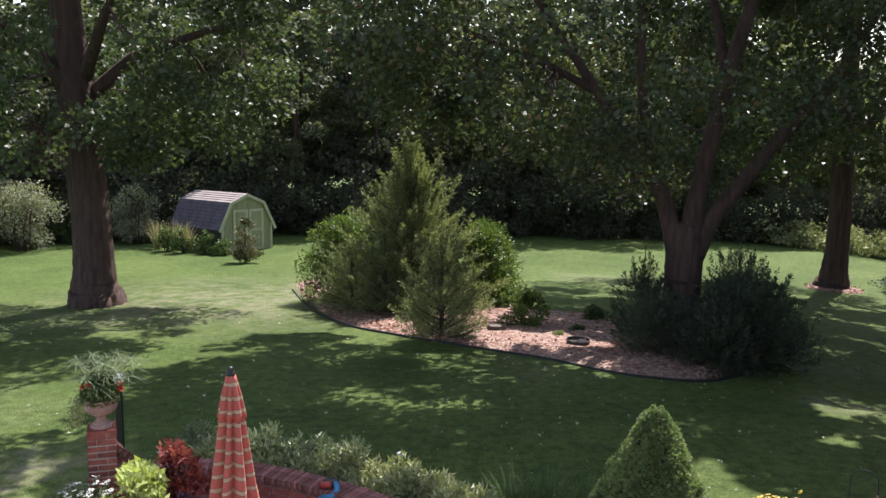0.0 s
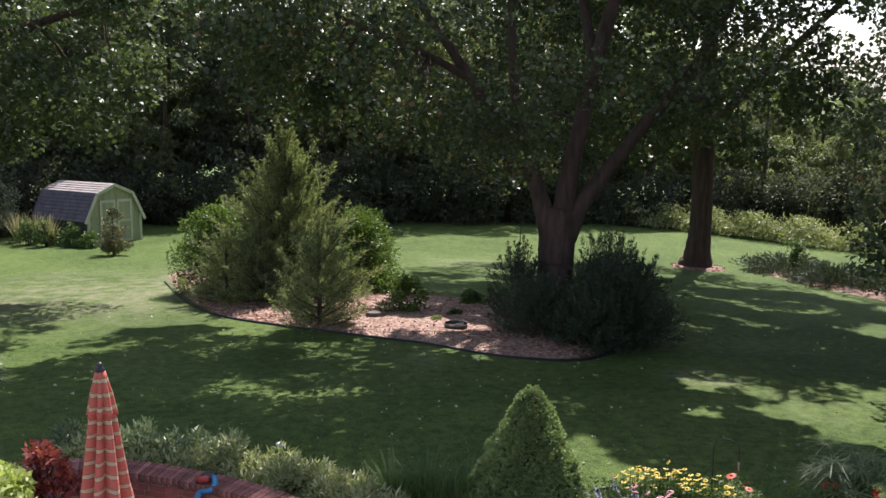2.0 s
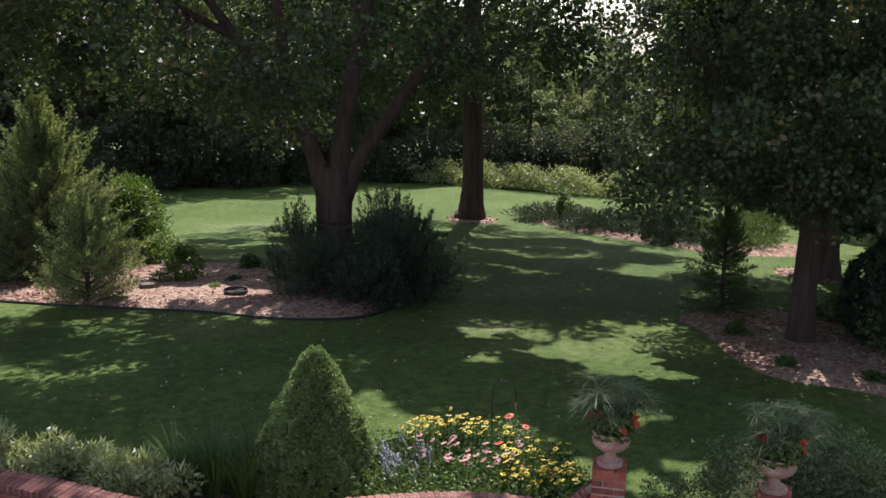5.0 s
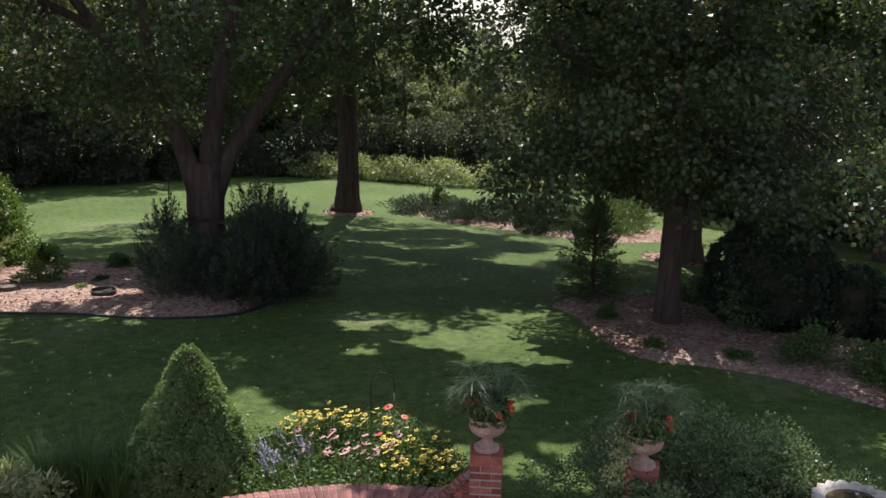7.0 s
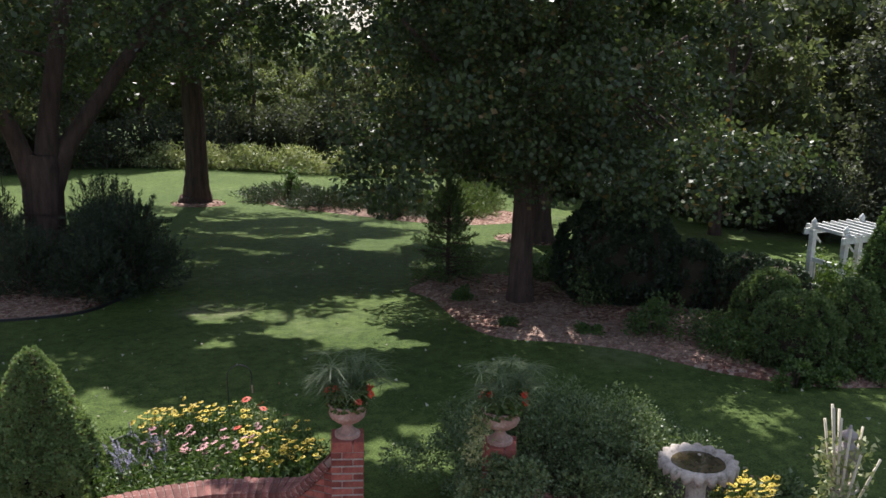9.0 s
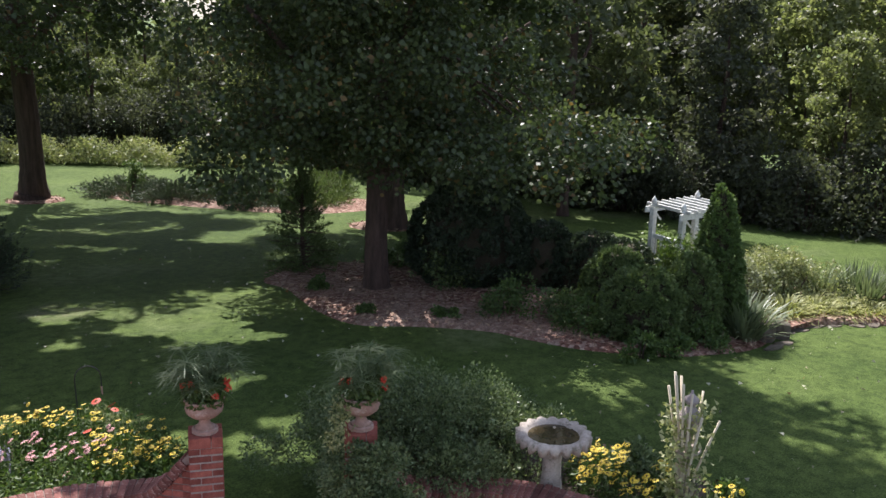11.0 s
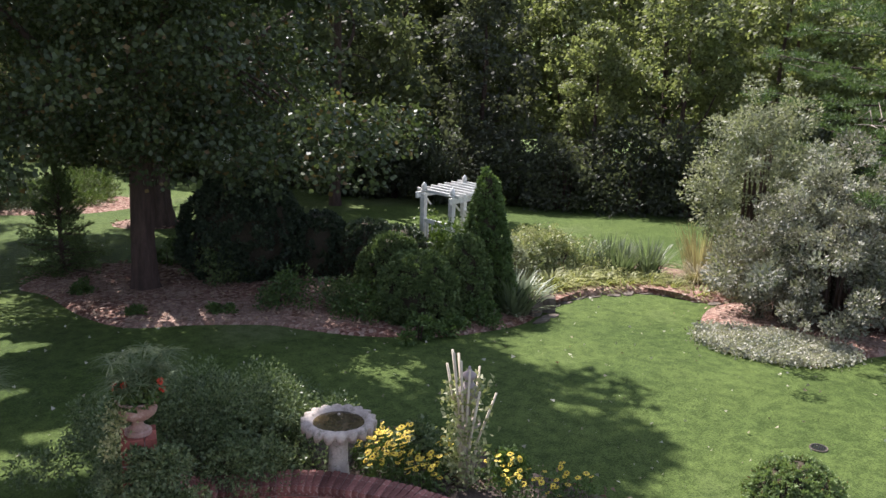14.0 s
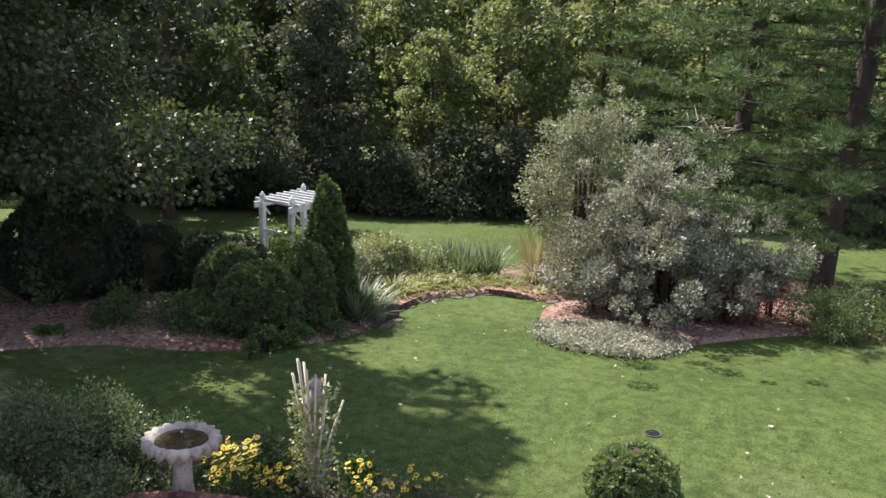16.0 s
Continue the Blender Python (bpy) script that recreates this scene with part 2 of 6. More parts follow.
# ---- mesh building ----
class Geo:
    """Collects vertices and faces for one mesh."""

    def __init__(self):
        self.v, self.f, self.n = [], [], 0

    def add(self, verts, faces):
        self.v.append(np.asarray(verts, float).reshape(-1, 3))
        self.f += [tuple(i + self.n for i in face) for face in faces]
        self.n += len(self.v[-1])
        return self

    def tube(self, path, radii, sides=10, rough=0.0, caps=True, ridge=0.0):
        path = np.asarray(path, float)
        tang = np.gradient(path, axis=0)
        rings, side = [], np.array([1.0, 0.13, 0.0])
        furrow = 1 + ridge * rng.normal(size=sides) if ridge else 1.0
        for p, t, r in zip(path, tang, radii):
            t = t / (np.linalg.norm(t) + 1e-9)
            side = side - t * (side @ t)
            side /= np.linalg.norm(side) + 1e-9
            other = np.cross(t, side)
            a = np.linspace(0, 2 * math.pi, sides, endpoint=False)
            k = r * furrow * (1 + rough * rng.normal(size=sides))
            rings.append(p + k[:, None] * (np.cos(a)[:, None] * side + np.sin(a)[:, None] * other))
        faces = []
        for i in range(len(path) - 1):
            for j in range(sides):
                q = (j + 1) % sides
                faces.append((i * sides + j, i * sides + q, (i + 1) * sides + q, (i + 1) * sides + j))
        if caps:
            faces.append(tuple(range(sides))[::-1])
            faces.append(tuple((len(path) - 1) * sides + j for j in range(sides)))
        return self.add(np.concatenate(rings), faces)

    def box(self, size, m=None, taper=1.0):
        x, y, z = (s / 2 for s in size)
        vs = [(-x, -y, -z), (x, -y, -z), (x, y, -z), (-x, y, -z), (-x * taper, -y * taper, z), (x * taper, -y * taper, z), (x * taper, y * taper, z), (-x * taper, y * taper, z)]
        if m is not None:
            vs = [m @ Vector(p) for p in vs]
        return self.add(vs, [(3, 2, 1, 0), (4, 5, 6, 7), (0, 1, 5, 4), (1, 2, 6, 5), (2, 3, 7, 6), (3, 0, 4, 7)])

    def lathe(self, profile, sides=24, m=None, wave=None):
        """profile: (radius, height) from bottom to top; wave(i, angle): factor on the radius."""
        vs, n = [], len(profile)
        for i, (r, z) in enumerate(profile):
            for j in range(sides):
                a = 2 * math.pi * j / sides
                k, dz = wave(i, a) if wave else (1.0, 0.0)
                vs.append(Vector((r * k * math.cos(a), r * k * math.sin(a), z + dz)))
        if m is not None:
            vs = [m @ p for p in vs]
        fs = [(i * sides + j, i * sides + (j + 1) % sides, (i + 1) * sides + (j + 1) % sides, (i + 1) * sides + j) for i in range(n - 1) for j in range(sides)]
        fs.append(tuple(range(sides))[::-1])
        fs.append(tuple((n - 1) * sides + j for j in range(sides)))
        return self.add(vs, fs)

    def mesh(self, name, mat, smooth=False):
        me = bpy.data.meshes.new(name)
        me.from_pydata(np.concatenate(self.v).tolist(), [], self.f)
        me.materials.append(mat)
        if smooth:
            me.polygons.foreach_set("use_smooth", np.ones(len(me.polygons), bool))
        me.update()
        return me


def part(name, data, parent, label="", m=None):
    ob = new(name, data)
    ob.parent = parent
    if m is not None:
        ob.matrix_basis = m
    return tagged(ob, label=label)


def thing(name, m, label, category, group="", kind=""):
    ob = new(name)
    ob.empty_display_size = 0.1
    ob.matrix_basis = m
    return tagged(ob, label, category, group, kind)


def leaf_mesh(name, centres, ways, lengths, widths, mat, fold=0.18, corners=3):
    """Many leaves, each a triangle or a folded diamond; ways: where each leaf's tip points."""
    n = len(centres)
    ways = ways / (np.linalg.norm(ways, axis=1, keepdims=True) + 1e-9)
    side = np.cross(ways, rng.normal(size=(n, 3)))
    side /= np.linalg.norm(side, axis=1, keepdims=True) + 1e-9
    up = np.cross(side, ways)
    l, w = np.broadcast_to(lengths, n)[:, None], np.broadcast_to(widths, n)[:, None]
    v = np.empty((n, corners, 3))
    v[:, 0] = centres - ways * l * 0.5
    if corners == 4:
        v[:, 1] = centres - side * w * 0.5 + up * w * fold - ways * l * 0.06
        v[:, 2] = centres + ways * l * 0.5
        v[:, 3] = centres + side * w * 0.5 + up * w * fold - ways * l * 0.06
    else:
        v[:, 0] -= side * w * 0.35
        v[:, 1] = centres + side * w * 0.6 - ways * l * 0.2
        v[:, 2] = centres + ways * l * 0.5 - side * w * 0.1
    me = bpy.data.meshes.new(name)
    me.vertices.add(corners * n)
    me.vertices.foreach_set("co", v.ravel())
    me.loops.add(corners * n)
    me.loops.foreach_set("vertex_index", np.arange(corners * n, dtype=np.int32))
    me.polygons.add(n)
    me.polygons.foreach_set("loop_start", np.arange(0, corners * n, corners, dtype=np.int32))
    me.polygons.foreach_set("loop_total", np.full(n, corners, dtype=np.int32))
    me.materials.append(mat)
    me.update(calc_edges=True)
    return me


def blade_mesh(name, roots, ways, lengths, width, mat, droop=0.6, segs=3):
    """Arching strap leaves: strips that start along ways and bend down."""
    n = len(roots)
    ways = ways / (np.linalg.norm(ways, axis=1, keepdims=True) + 1e-9)
    flat = ways * [1, 1, 0]
    flat /= np.linalg.norm(flat, axis=1, keepdims=True) + 1e-9
    side = np.stack([-flat[:, 1], flat[:, 0], 0 * flat[:, 0]], 1)
    l = np.broadcast_to(lengths, n)[:, None]
    v = np.empty((n, 2 * (segs + 1), 3))
    for k in range(segs + 1):
        s = k / segs
        p = roots + ways * l * s + flat * l * droop * 0.35 * s * s - np.array([0, 0, 1.0]) * l * droop * 0.55 * s ** 2.4
        w = width * (1 - 0.9 * s ** 2) * 0.5
        v[:, 2 * k], v[:, 2 * k + 1] = p - side * w, p + side * w
    base = np.arange(n, dtype=np.int32)[:, None, None] * 2 * (segs + 1)
    quad = np.array([(2 * k, 2 * k + 1, 2 * k + 3, 2 * k + 2) for k in range(segs)], dtype=np.int32)[None]
    idx = (base + quad).reshape(-1)
    me = bpy.data.meshes.new(name)
    me.vertices.add(v.size // 3)
    me.vertices.foreach_set("co", v.ravel())
    me.loops.add(len(idx))
    me.loops.foreach_set("vertex_index", idx)
    me.polygons.add(len(idx) // 4)
    me.polygons.foreach_set("loop_start", np.arange(0, len(idx), 4, dtype=np.int32))
    me.polygons.foreach_set("loop_total", np.full(len(idx) // 4, 4, dtype=np.int32))
    me.materials.append(mat)
    me.update(calc_edges=True)
    return me


def unit(n):
    v = rng.normal(size=(n, 3))
    return v / np.linalg.norm(v, axis=1, keepdims=True)


def clump_points(centres, radii, count, squash=0.7):
    """Points on and in uneven clumps round the given centres."""
    k = rng.choice(len(centres), count, p=radii ** 2 / (radii ** 2).sum())
    out = unit(count)
    r = radii[k] * rng.uniform(0.15, 1.0, count) ** 0.5
    return centres[k] + out * r[:, None] * [1, 1, squash], out


def crown_centres(n, rx, ry, z0, z1, skirt=0.35, centre=(0, 0)):
    """Clump centres through the outer part of a broad crown whose floor is uneven."""
    a = rng.uniform(0, 2 * math.pi, n)
    s = rng.uniform(0, 1, n)
    z = z0 + (z1 - z0) * s
    belly = np.where(s < skirt, 0.72 + 0.28 * s / skirt, np.sqrt(np.clip(1 - ((s - skirt) / (1 - skirt)) ** 2, 0.02, 1)))
    r = rng.uniform(0.25, 1.0, n) ** 0.55 * belly * (1 + 0.12 * np.sin(3 * a + 1.3) + 0.1 * np.sin(5 * a))
    return np.stack([centre[0] + rx * r * np.cos(a), centre[1] + ry * r * np.sin(a), z], 1)


# openings between the boughs, by the sunlit patches that they leave on the lawn
GAPS = ((7.4, 3.4, 0.5), (5.3, 9.0, 0.4), (6.5, 8.6, 0.3), (6.9, 10.2, 0.35), (-2.6, 11.0, 0.5), (-1.6, 10.9, 0.6), (-0.6, 10.4, 0.55), (0.2, 9.9, 0.5), (6.9, 4.8, 0.6), (7.6, 4.6, 0.4), (7.9, 3.4, 0.4), (1.5, 20.2, 0.9), (2.3, 19.9, 0.9), (3.1, 19.7, 0.6), (-1.9, 22.4, 1.9), (-2.6, 24.0, 1.6), (-0.9, 20.6, 1.0), (0.4, 23.2, 1.1), (3.4, 11.6, 0.55), (3.35, 11.1, 0.5), (3.65, 10.7, 0.5), (5.8, 8.4, 0.35), (6.1, 7.9, 0.35), (7.3, 13.6, 0.5), (7.5, 13.1, 0.55), (7.8, 12.5, 0.6), (8.2, 12.9, 0.5), (8.2, 11.8, 0.45), (6.6, 15.2, 0.45), (5.9, 13.4, 0.35))


def in_gap(pts, x, y, z, turn):
    a = radians(turn)
    wx, wy = x + pts[:, 0] * math.cos(a) - pts[:, 1] * math.sin(a), y + pts[:, 0] * math.sin(a) + pts[:, 1] * math.cos(a)
    k = (pts[:, 2] + z) / SUN_TO[2]
    gx, gy = wx - k * SUN_TO[0], wy - k * SUN_TO[1]
    hole = np.zeros(len(pts), bool)
    for cx, cy, r in GAPS:
        b = np.arctan2(gy - cy, gx - cx)
        hole |= np.hypot(gx - cx, gy - cy) < r * (1 + 0.22 * np.sin(3 * b + cx * 5) + 0.15 * np.sin(7 * b))
    return hole & (pts[:, 2] > 2.6)


def broad_tree(x, y, label, limbs, crown, leaf, mat, bark=BARK, turn=0.0, group="", flare=1.5, category="tree", extra_centres=None, branches=46, clump=(0.55, 1.05), keep=None, roof=0):
    """limbs: paths of (right, away, up, radius) seen along the turn; the first is the trunk.
    crown: (clumps, rx, ry, z0, z1, cx, cy); leaf: (count, length)."""
    if group == "":
        x, y = site(x, y)
    z = ground_z(x, y)
    tree = thing("tree", pose(x, y, z, 0, 0, turn), label, category, group)
    g, sticks = Geo(), []
    for i, path in enumerate(limbs):
        p = np.array(path, float)
        if i == 0:
            rise = ((-0.4, 1.25), (0.0, 1.0), (0.16, 0.66), (0.38, 0.36), (0.75, 0.12), (1.2, 0.0))
            foot = []
            for up, k in rise:
                q = p[0] + (p[1] - p[0]) * max(0.0, up / p[1][2]) if up < p[1][2] else p[1].copy()
                q[2] = min(up, p[1][2] - 0.02)
                q[3] *= 1 + (flare - 1) * k
                foot.append(q)
            p = np.vstack(foot + [p[1:]])
        t = np.linspace(0, len(p) - 1, 4 * len(p))
        q = np.stack([np.interp(t, range(len(p)), p[:, k]) for k in range(4)], 1)
        sway = np.cumsum(rng.normal(size=(len(q), 2)), axis=0)
        q[2:-1, :2] += (sway - np.linspace(0, 1, len(q))[:, None] * sway[-1])[2:-1] * q[2:-1, 3:4] * 0.022
        g.tube(q[:, :3], q[:, 3], 26 if i == 0 else 12, 0.012, ridge=0.05)
        sticks.append(q)
    n, rx, ry, z0, z1, cx, cy = crown
    c = crown_centres(n, rx, ry, z0, z1, centre=(cx, cy))
    if keep is not None:
        c = c[[bool(keep(*q)) for q in c]]
    if extra_centres is not None:
        c = np.vstack([c, extra_centres])
    rad = rng.uniform(*clump, len(c))
    allst = np.vstack(sticks)
    order = np.argsort(c[:, 2])[:branches]
    for k in order:
        cand = allst[allst[:, 2] > min(c[k, 2] - 0.3, allst[:, 2].max() - 0.5)]
        cand = cand if len(cand) else allst[-3:]
        s = cand[np.argmin(np.linalg.norm(cand[:, :3] - c[k] + [0, 0, 0.8], axis=1))]
        if not 0.3 < np.linalg.norm(s[:3] - c[k]) < 2.4:
            continue
        mid = (s[:3] + c[k]) / 2 + [0, 0, 0.25] + rng.normal(size=3) * 0.12
        r0 = min(0.055, s[3] * 0.5)
        t = np.linspace(0, 1, 7)[:, None]
        path = (1 - t) ** 2 * s[:3] + 2 * t * (1 - t) * mid + t ** 2 * c[k]
        g.tube(path, np.linspace(r0, 0.008, 7), 6, 0.05)
    part("trunk", g.mesh("trunk", bark, True), tree)
    count, size = leaf
    pts, out = clump_points(c, rad, count)
    if group == "":
        ok = ~in_gap(pts, x, y, z, turn)
        pts, out = pts[ok], out[ok]
        count = len(pts)
    ways = out * [1, 1, 0.3] + unit(count) * 0.8 + [0, 0, -0.35]
    ln = size * rng.uniform(0.7, 1.3, count)
    part("crown", leaf_mesh("crown", pts, ways, ln, ln * 0.85, mat, 0.18, 4 if group == "" else 3), tree)
    # large leaves added high up, out of view, to thicken the tree's shade
    if roof:
        high = c[:, 2] > z0 + 0.35 * (z1 - z0)
        pts, out = clump_points(c[high], rad[high], roof)
        ok = ~in_gap(pts, x, y, z, turn)
        pts, out = pts[ok], out[ok]
        roof = len(pts)
        ln = rng.uniform(0.26, 0.42, roof)
        part("upper_crown", leaf_mesh("upper_crown", pts, out + unit(roof), ln, ln * 0.75, mat), tree)
    return tree


def shrub(name, x, y, w, d, h, count, size, mat, label, category="shrub", group="", z=None, lift=0.1, narrow=0.6, turn=0.0, stems=7, clumps=40, rise=0.0, clump=(0.14, 0.26), top=1.0, bark=BARK, ragged=0.22):
    """A bushy plant: stems and a lumpy crown of leaves. top: width at the top as a part of the width at the belly."""
    count, size, narrow = int(count * 1.9), size * 0.62, narrow * 1.2
    x, y = site(x, y)
    z = ground_z(x, y) if z is None else z
    bush = thing(name, pose(x, y, z, 0, 0, turn), label, category, group)
    g = Geo()
    for k in range(stems):
        a, r = rng.uniform(0, 6.28), rng.uniform(0.05, 0.28)
        q = np.array([(r * 0.55 * math.cos(a) * w, r * 0.55 * math.sin(a) * d, -0.06), (r * 0.7 * math.cos(a) * w, r * 0.7 * math.sin(a) * d, h * 0.4), (r * math.cos(a + 0.3) * w, r * math.sin(a + 0.3) * d, h * 0.75)])
        g.tube(q, [0.012 + 0.012 * h, 0.008 + 0.008 * h, 0.006], 6)
    part("stem", g.mesh("stem", bark, True), bush)["kind"] = "stuff"
    a, s = rng.uniform(0, 6.28, clumps), rng.uniform(0, 1, clumps)
    prof = np.sqrt(np.clip(1 - ((s - 0.4) / 0.62) ** 2, 0.03, 1)) * (1 + (top - 1) * np.clip((s - 0.4) / 0.6, 0, 1))
    r = rng.uniform(0.2, 1, clumps) ** 0.5 * prof * (1 + 0.15 * np.sin(3 * a + x)) * np.exp(ragged * rng.normal(size=clumps))
    cl = np.stack([r * np.cos(a) * w * 0.42, r * np.sin(a) * d * 0.42, h * (lift + (0.92 - lift) * s) * np.exp(0.4 * ragged * rng.normal(size=clumps))], 1)
    rad = np.exp(ragged * rng.normal(size=clumps)) * rng.uniform(*clump, clumps) * (w + d + h) / 3
    pts, out = clump_points(cl, rad, count, 0.85)
    pts[:, 2] = np.abs(pts[:, 2] - 0.02) + 0.02
    ways = out + unit(count) * 0.6 + [0, 0, rise]
    ln = size * rng.uniform(0.65, 1.35, count)
    part("foliage", leaf_mesh("foliage", pts, ways, ln, ln * narrow, mat), bush)
    return bush


def conifer(name, x, y, h, w, count, size, mat, label, narrow=0.3, group="", z=None, low=0.03, whorls=60, power=0.9, rise=0.5, trunk=0.05, ragged=0.35, category="conifer", tilt=0.0, fuzz=0.10):
    """A cone of sprays on many side boughs round one stem."""
    count, size, narrow = int(count * 1.9), size * 0.62, narrow * 1.2
    x, y = site(x, y)
    z = ground_z(x, y) if z is None else z
    tree = thing(name, pose(x, y, z, tilt, 0, rng.uniform(0, 360)), label, category, group)
    g = Geo()
    g.tube([(0, 0, -0.15), (0, 0, h * 0.4), (0.01 * h, 0, h * 0.8), (0, 0, h * 0.97)], [trunk * 1.2, trunk, trunk * 0.5, 0.006], 8, 0.04)
    s = rng.uniform(0, 1, whorls) ** 1.25
    a = np.arange(whorls) * 2.39996 + rng.normal(size=whorls) * 0.2
    reach = (w / 2) * ((1 - s) ** power) * (1 + ragged * rng.normal(size=whorls).clip(-1.2, 1.2) * 0.6) * np.clip(s / 0.08 + 0.6, 0.6, 1) + 0.02
    z0 = h * (low + (0.99 - low) * s)
    tip = np.stack([reach * np.cos(a), reach * np.sin(a), z0 + rise * reach * 0.6], 1)
    root = np.stack([0 * a, 0 * a, z0 - 0.1 * reach], 1)
    for i in range(0, whorls, 3):
        g.tube([root[i], root[i] * 0.45 + tip[i] * 0.55, tip[i]], [trunk * 0.3, trunk * 0.2, 0.004], 5)
    part("stem", g.mesh("stem", BARK, True), tree)
    k = rng.choice(whorls, count, p=(reach + 0.05) / (reach + 0.05).sum())
    t = rng.uniform(0.25, 1.03, count) ** 0.7
    pts = root[k] + (tip[k] - root[k]) * t[:, None] + rng.normal(size=(count, 3)) * (fuzz * w * (1.15 - 0.75 * t))[:, None] * np.minimum(1, (reach[k] / (0.3 * w) + 0.25))[:, None]
    pts[:, 2] = np.abs(pts[:, 2] - 0.02) + 0.02
    way = tip[k] - root[k]
    way = way / (np.linalg.norm(way, axis=1, keepdims=True) + 1e-6) + unit(count) * 0.55 + [0, 0, rise]
    ln = size * rng.uniform(0.65, 1.35, count)
    part("foliage", leaf_mesh("foliage", pts, way, ln, ln * narrow, mat), tree)
    return tree


def feathery(name, x, y, w, d, h, boughs, per, size, mat, label, category="shrub", group="", form="dome", low=0.05, plume=0.17, narrow=0.24, power=0.8, uneven=0.16, z=None, trunk=0.03, sweep=0.35):
    """An evergreen of many rising boughs, each ending in a pointed feathery plume of small sprays."""
    x, y = site(x, y)
    z = ground_z(x, y) if z is None else z
    ob = thing(name, pose(x, y, z, 0, 0, rng.uniform(0, 360)), label, category, group)
    a = np.arange(boughs) * 2.39996 + rng.normal(size=boughs) * 0.25
    if form == "cone":
        s = rng.uniform(0, 1, boughs) ** 1.15
        reach = np.clip(1 - s, 0, 1) ** power * np.clip(0.7 + s * 3, 0.7, 1)
    else:
        s = rng.uniform(0, 1, boughs) ** 0.85
        reach = np.sqrt(np.clip(1 - (0.97 * s) ** 2.1, 0, 1)) * np.clip(0.8 + s, 0.8, 1)
    grow = np.exp(uneven * rng.normal(size=boughs).clip(-1.6, 1.6))
    tip = np.stack([w / 2 * reach * grow * np.cos(a), d / 2 * reach * grow * np.sin(a), h * (low + (0.97 - low) * s) * np.exp(0.35 * uneven * rng.normal(size=boughs))], 1)
    span = np.hypot(tip[:, 0], tip[:, 1])
    foot_z = np.maximum(0.03, tip[:, 2] * (0.84 if form == "cone" else 0.62) - sweep * span)
    root = np.stack([tip[:, 0] * 0.06, tip[:, 1] * 0.06, foot_z], 1)
    bend = np.stack([tip[:, 0] * 0.72, tip[:, 1] * 0.72, foot_z + (tip[:, 2] - foot_z) * 0.42], 1)
    g = Geo()
    g.tube([(0, 0, -0.15), (0, 0, h * 0.45), (0, 0, h * 0.93)], [trunk * 1.3, trunk, 0.006], 8, 0.04)
    for i in range(0, boughs, 3):
        g.tube([root[i], (root[i] + bend[i]) / 2, bend[i] * 0.7 + tip[i] * 0.3, tip[i]], [trunk * 0.4, trunk * 0.3, trunk * 0.2, 0.003], 5)
    part("stem", g.mesh("stem", BARK, True), ob)["kind"] = "stuff"
    n = boughs * per
    k = np.repeat(np.arange(boughs), per)
    t = (1 - 0.78 * rng.uniform(0, 1, n) ** 1.25)[:, None]
    mid = (1 - t) ** 2 * root[k] + 2 * t * (1 - t) * bend[k] + t * t * tip[k]
    along = 2 * (1 - t) * (bend[k] - root[k]) + 2 * t * (tip[k] - bend[k])
    along /= np.linalg.norm(along, axis=1, keepdims=True) + 1e-6
    ln_b = np.linalg.norm(tip - root, axis=1)[k][:, None]
    out = unit(n)
    out -= along * (out * along).sum(1, keepdims=True)
    pts = mid + out * (plume * ln_b * (1.03 - t) ** 0.75 + 0.012) * rng.uniform(0.1, 1, (n, 1)) ** 0.6
    pts[:, 2] = np.abs(pts[:, 2] - 0.02) + 0.02
    ln = size * rng.uniform(0.65, 1.35, n)
    part("foliage", leaf_mesh("foliage", pts, along * 0.9 + out * 1.0 + [0, 0, 0.05], ln, ln * narrow, mat), ob)
    return ob


def tuft(name, x, y, h, spread, count, width, mat, label, category="plant", group="", z=None, droop=0.8, foot=0.1):
    """A clump of arching strap leaves or grass."""
    x, y = site(x, y)
    z = ground_z(x, y) if z is None else z
    a, lean = rng.uniform(0, 6.28, count), np.abs(rng.normal(0, spread, count))
    roots = np.stack([foot * np.sqrt(rng.uniform(0, 1, count)) * np.cos(a), foot * np.sqrt(rng.uniform(0, 1, count)) * np.sin(a), 0 * a - 0.02], 1)
    ways = np.stack([np.cos(a) * lean, np.sin(a) * lean, 0 * a + 1], 1)
    ob = new(name, blade_mesh(name, roots, ways, h * rng.uniform(0.6, 1.15, count), width, mat, droop))
    ob.matrix_basis = pose(x, y, z)
    return tagged(ob, label, category, group)


# ---- large structure ----
def ground_sheet():
    rings = np.concatenate([np.linspace(0.5, 60, 150), np.geomspace(61.5, 2600, 40)])
    sides = 240
    g, vs = Geo(), [(0, 0, 0)]
    for r in rings:
        for j in range(sides):
            a = 2 * math.pi * j / sides
            x, y = r * math.sin(a), r * math.cos(a)
            vs.append((x, y, ground_z(x, y) + 0.025 * noise.noise((x * 0.25, y * 0.25, 0.0)) * min(1, r / 12)))
    fs = [(0, 1 + (j + 1) % sides, 1 + j) for j in range(sides)]
    for i in range(len(rings) - 1):
        for j in range(sides):
            q = (j + 1) % sides
            fs.append((1 + i * sides + j, 1 + i * sides + q, 1 + (i + 1) * sides + q, 1 + (i + 1) * sides + j))
    g.add(vs, fs)
    ob = new("ground", g.mesh("ground", LAWN, True))
    return tagged(ob, "mown green lawn with worn pale patches", "lawn", kind="structure")


ground_sheet()


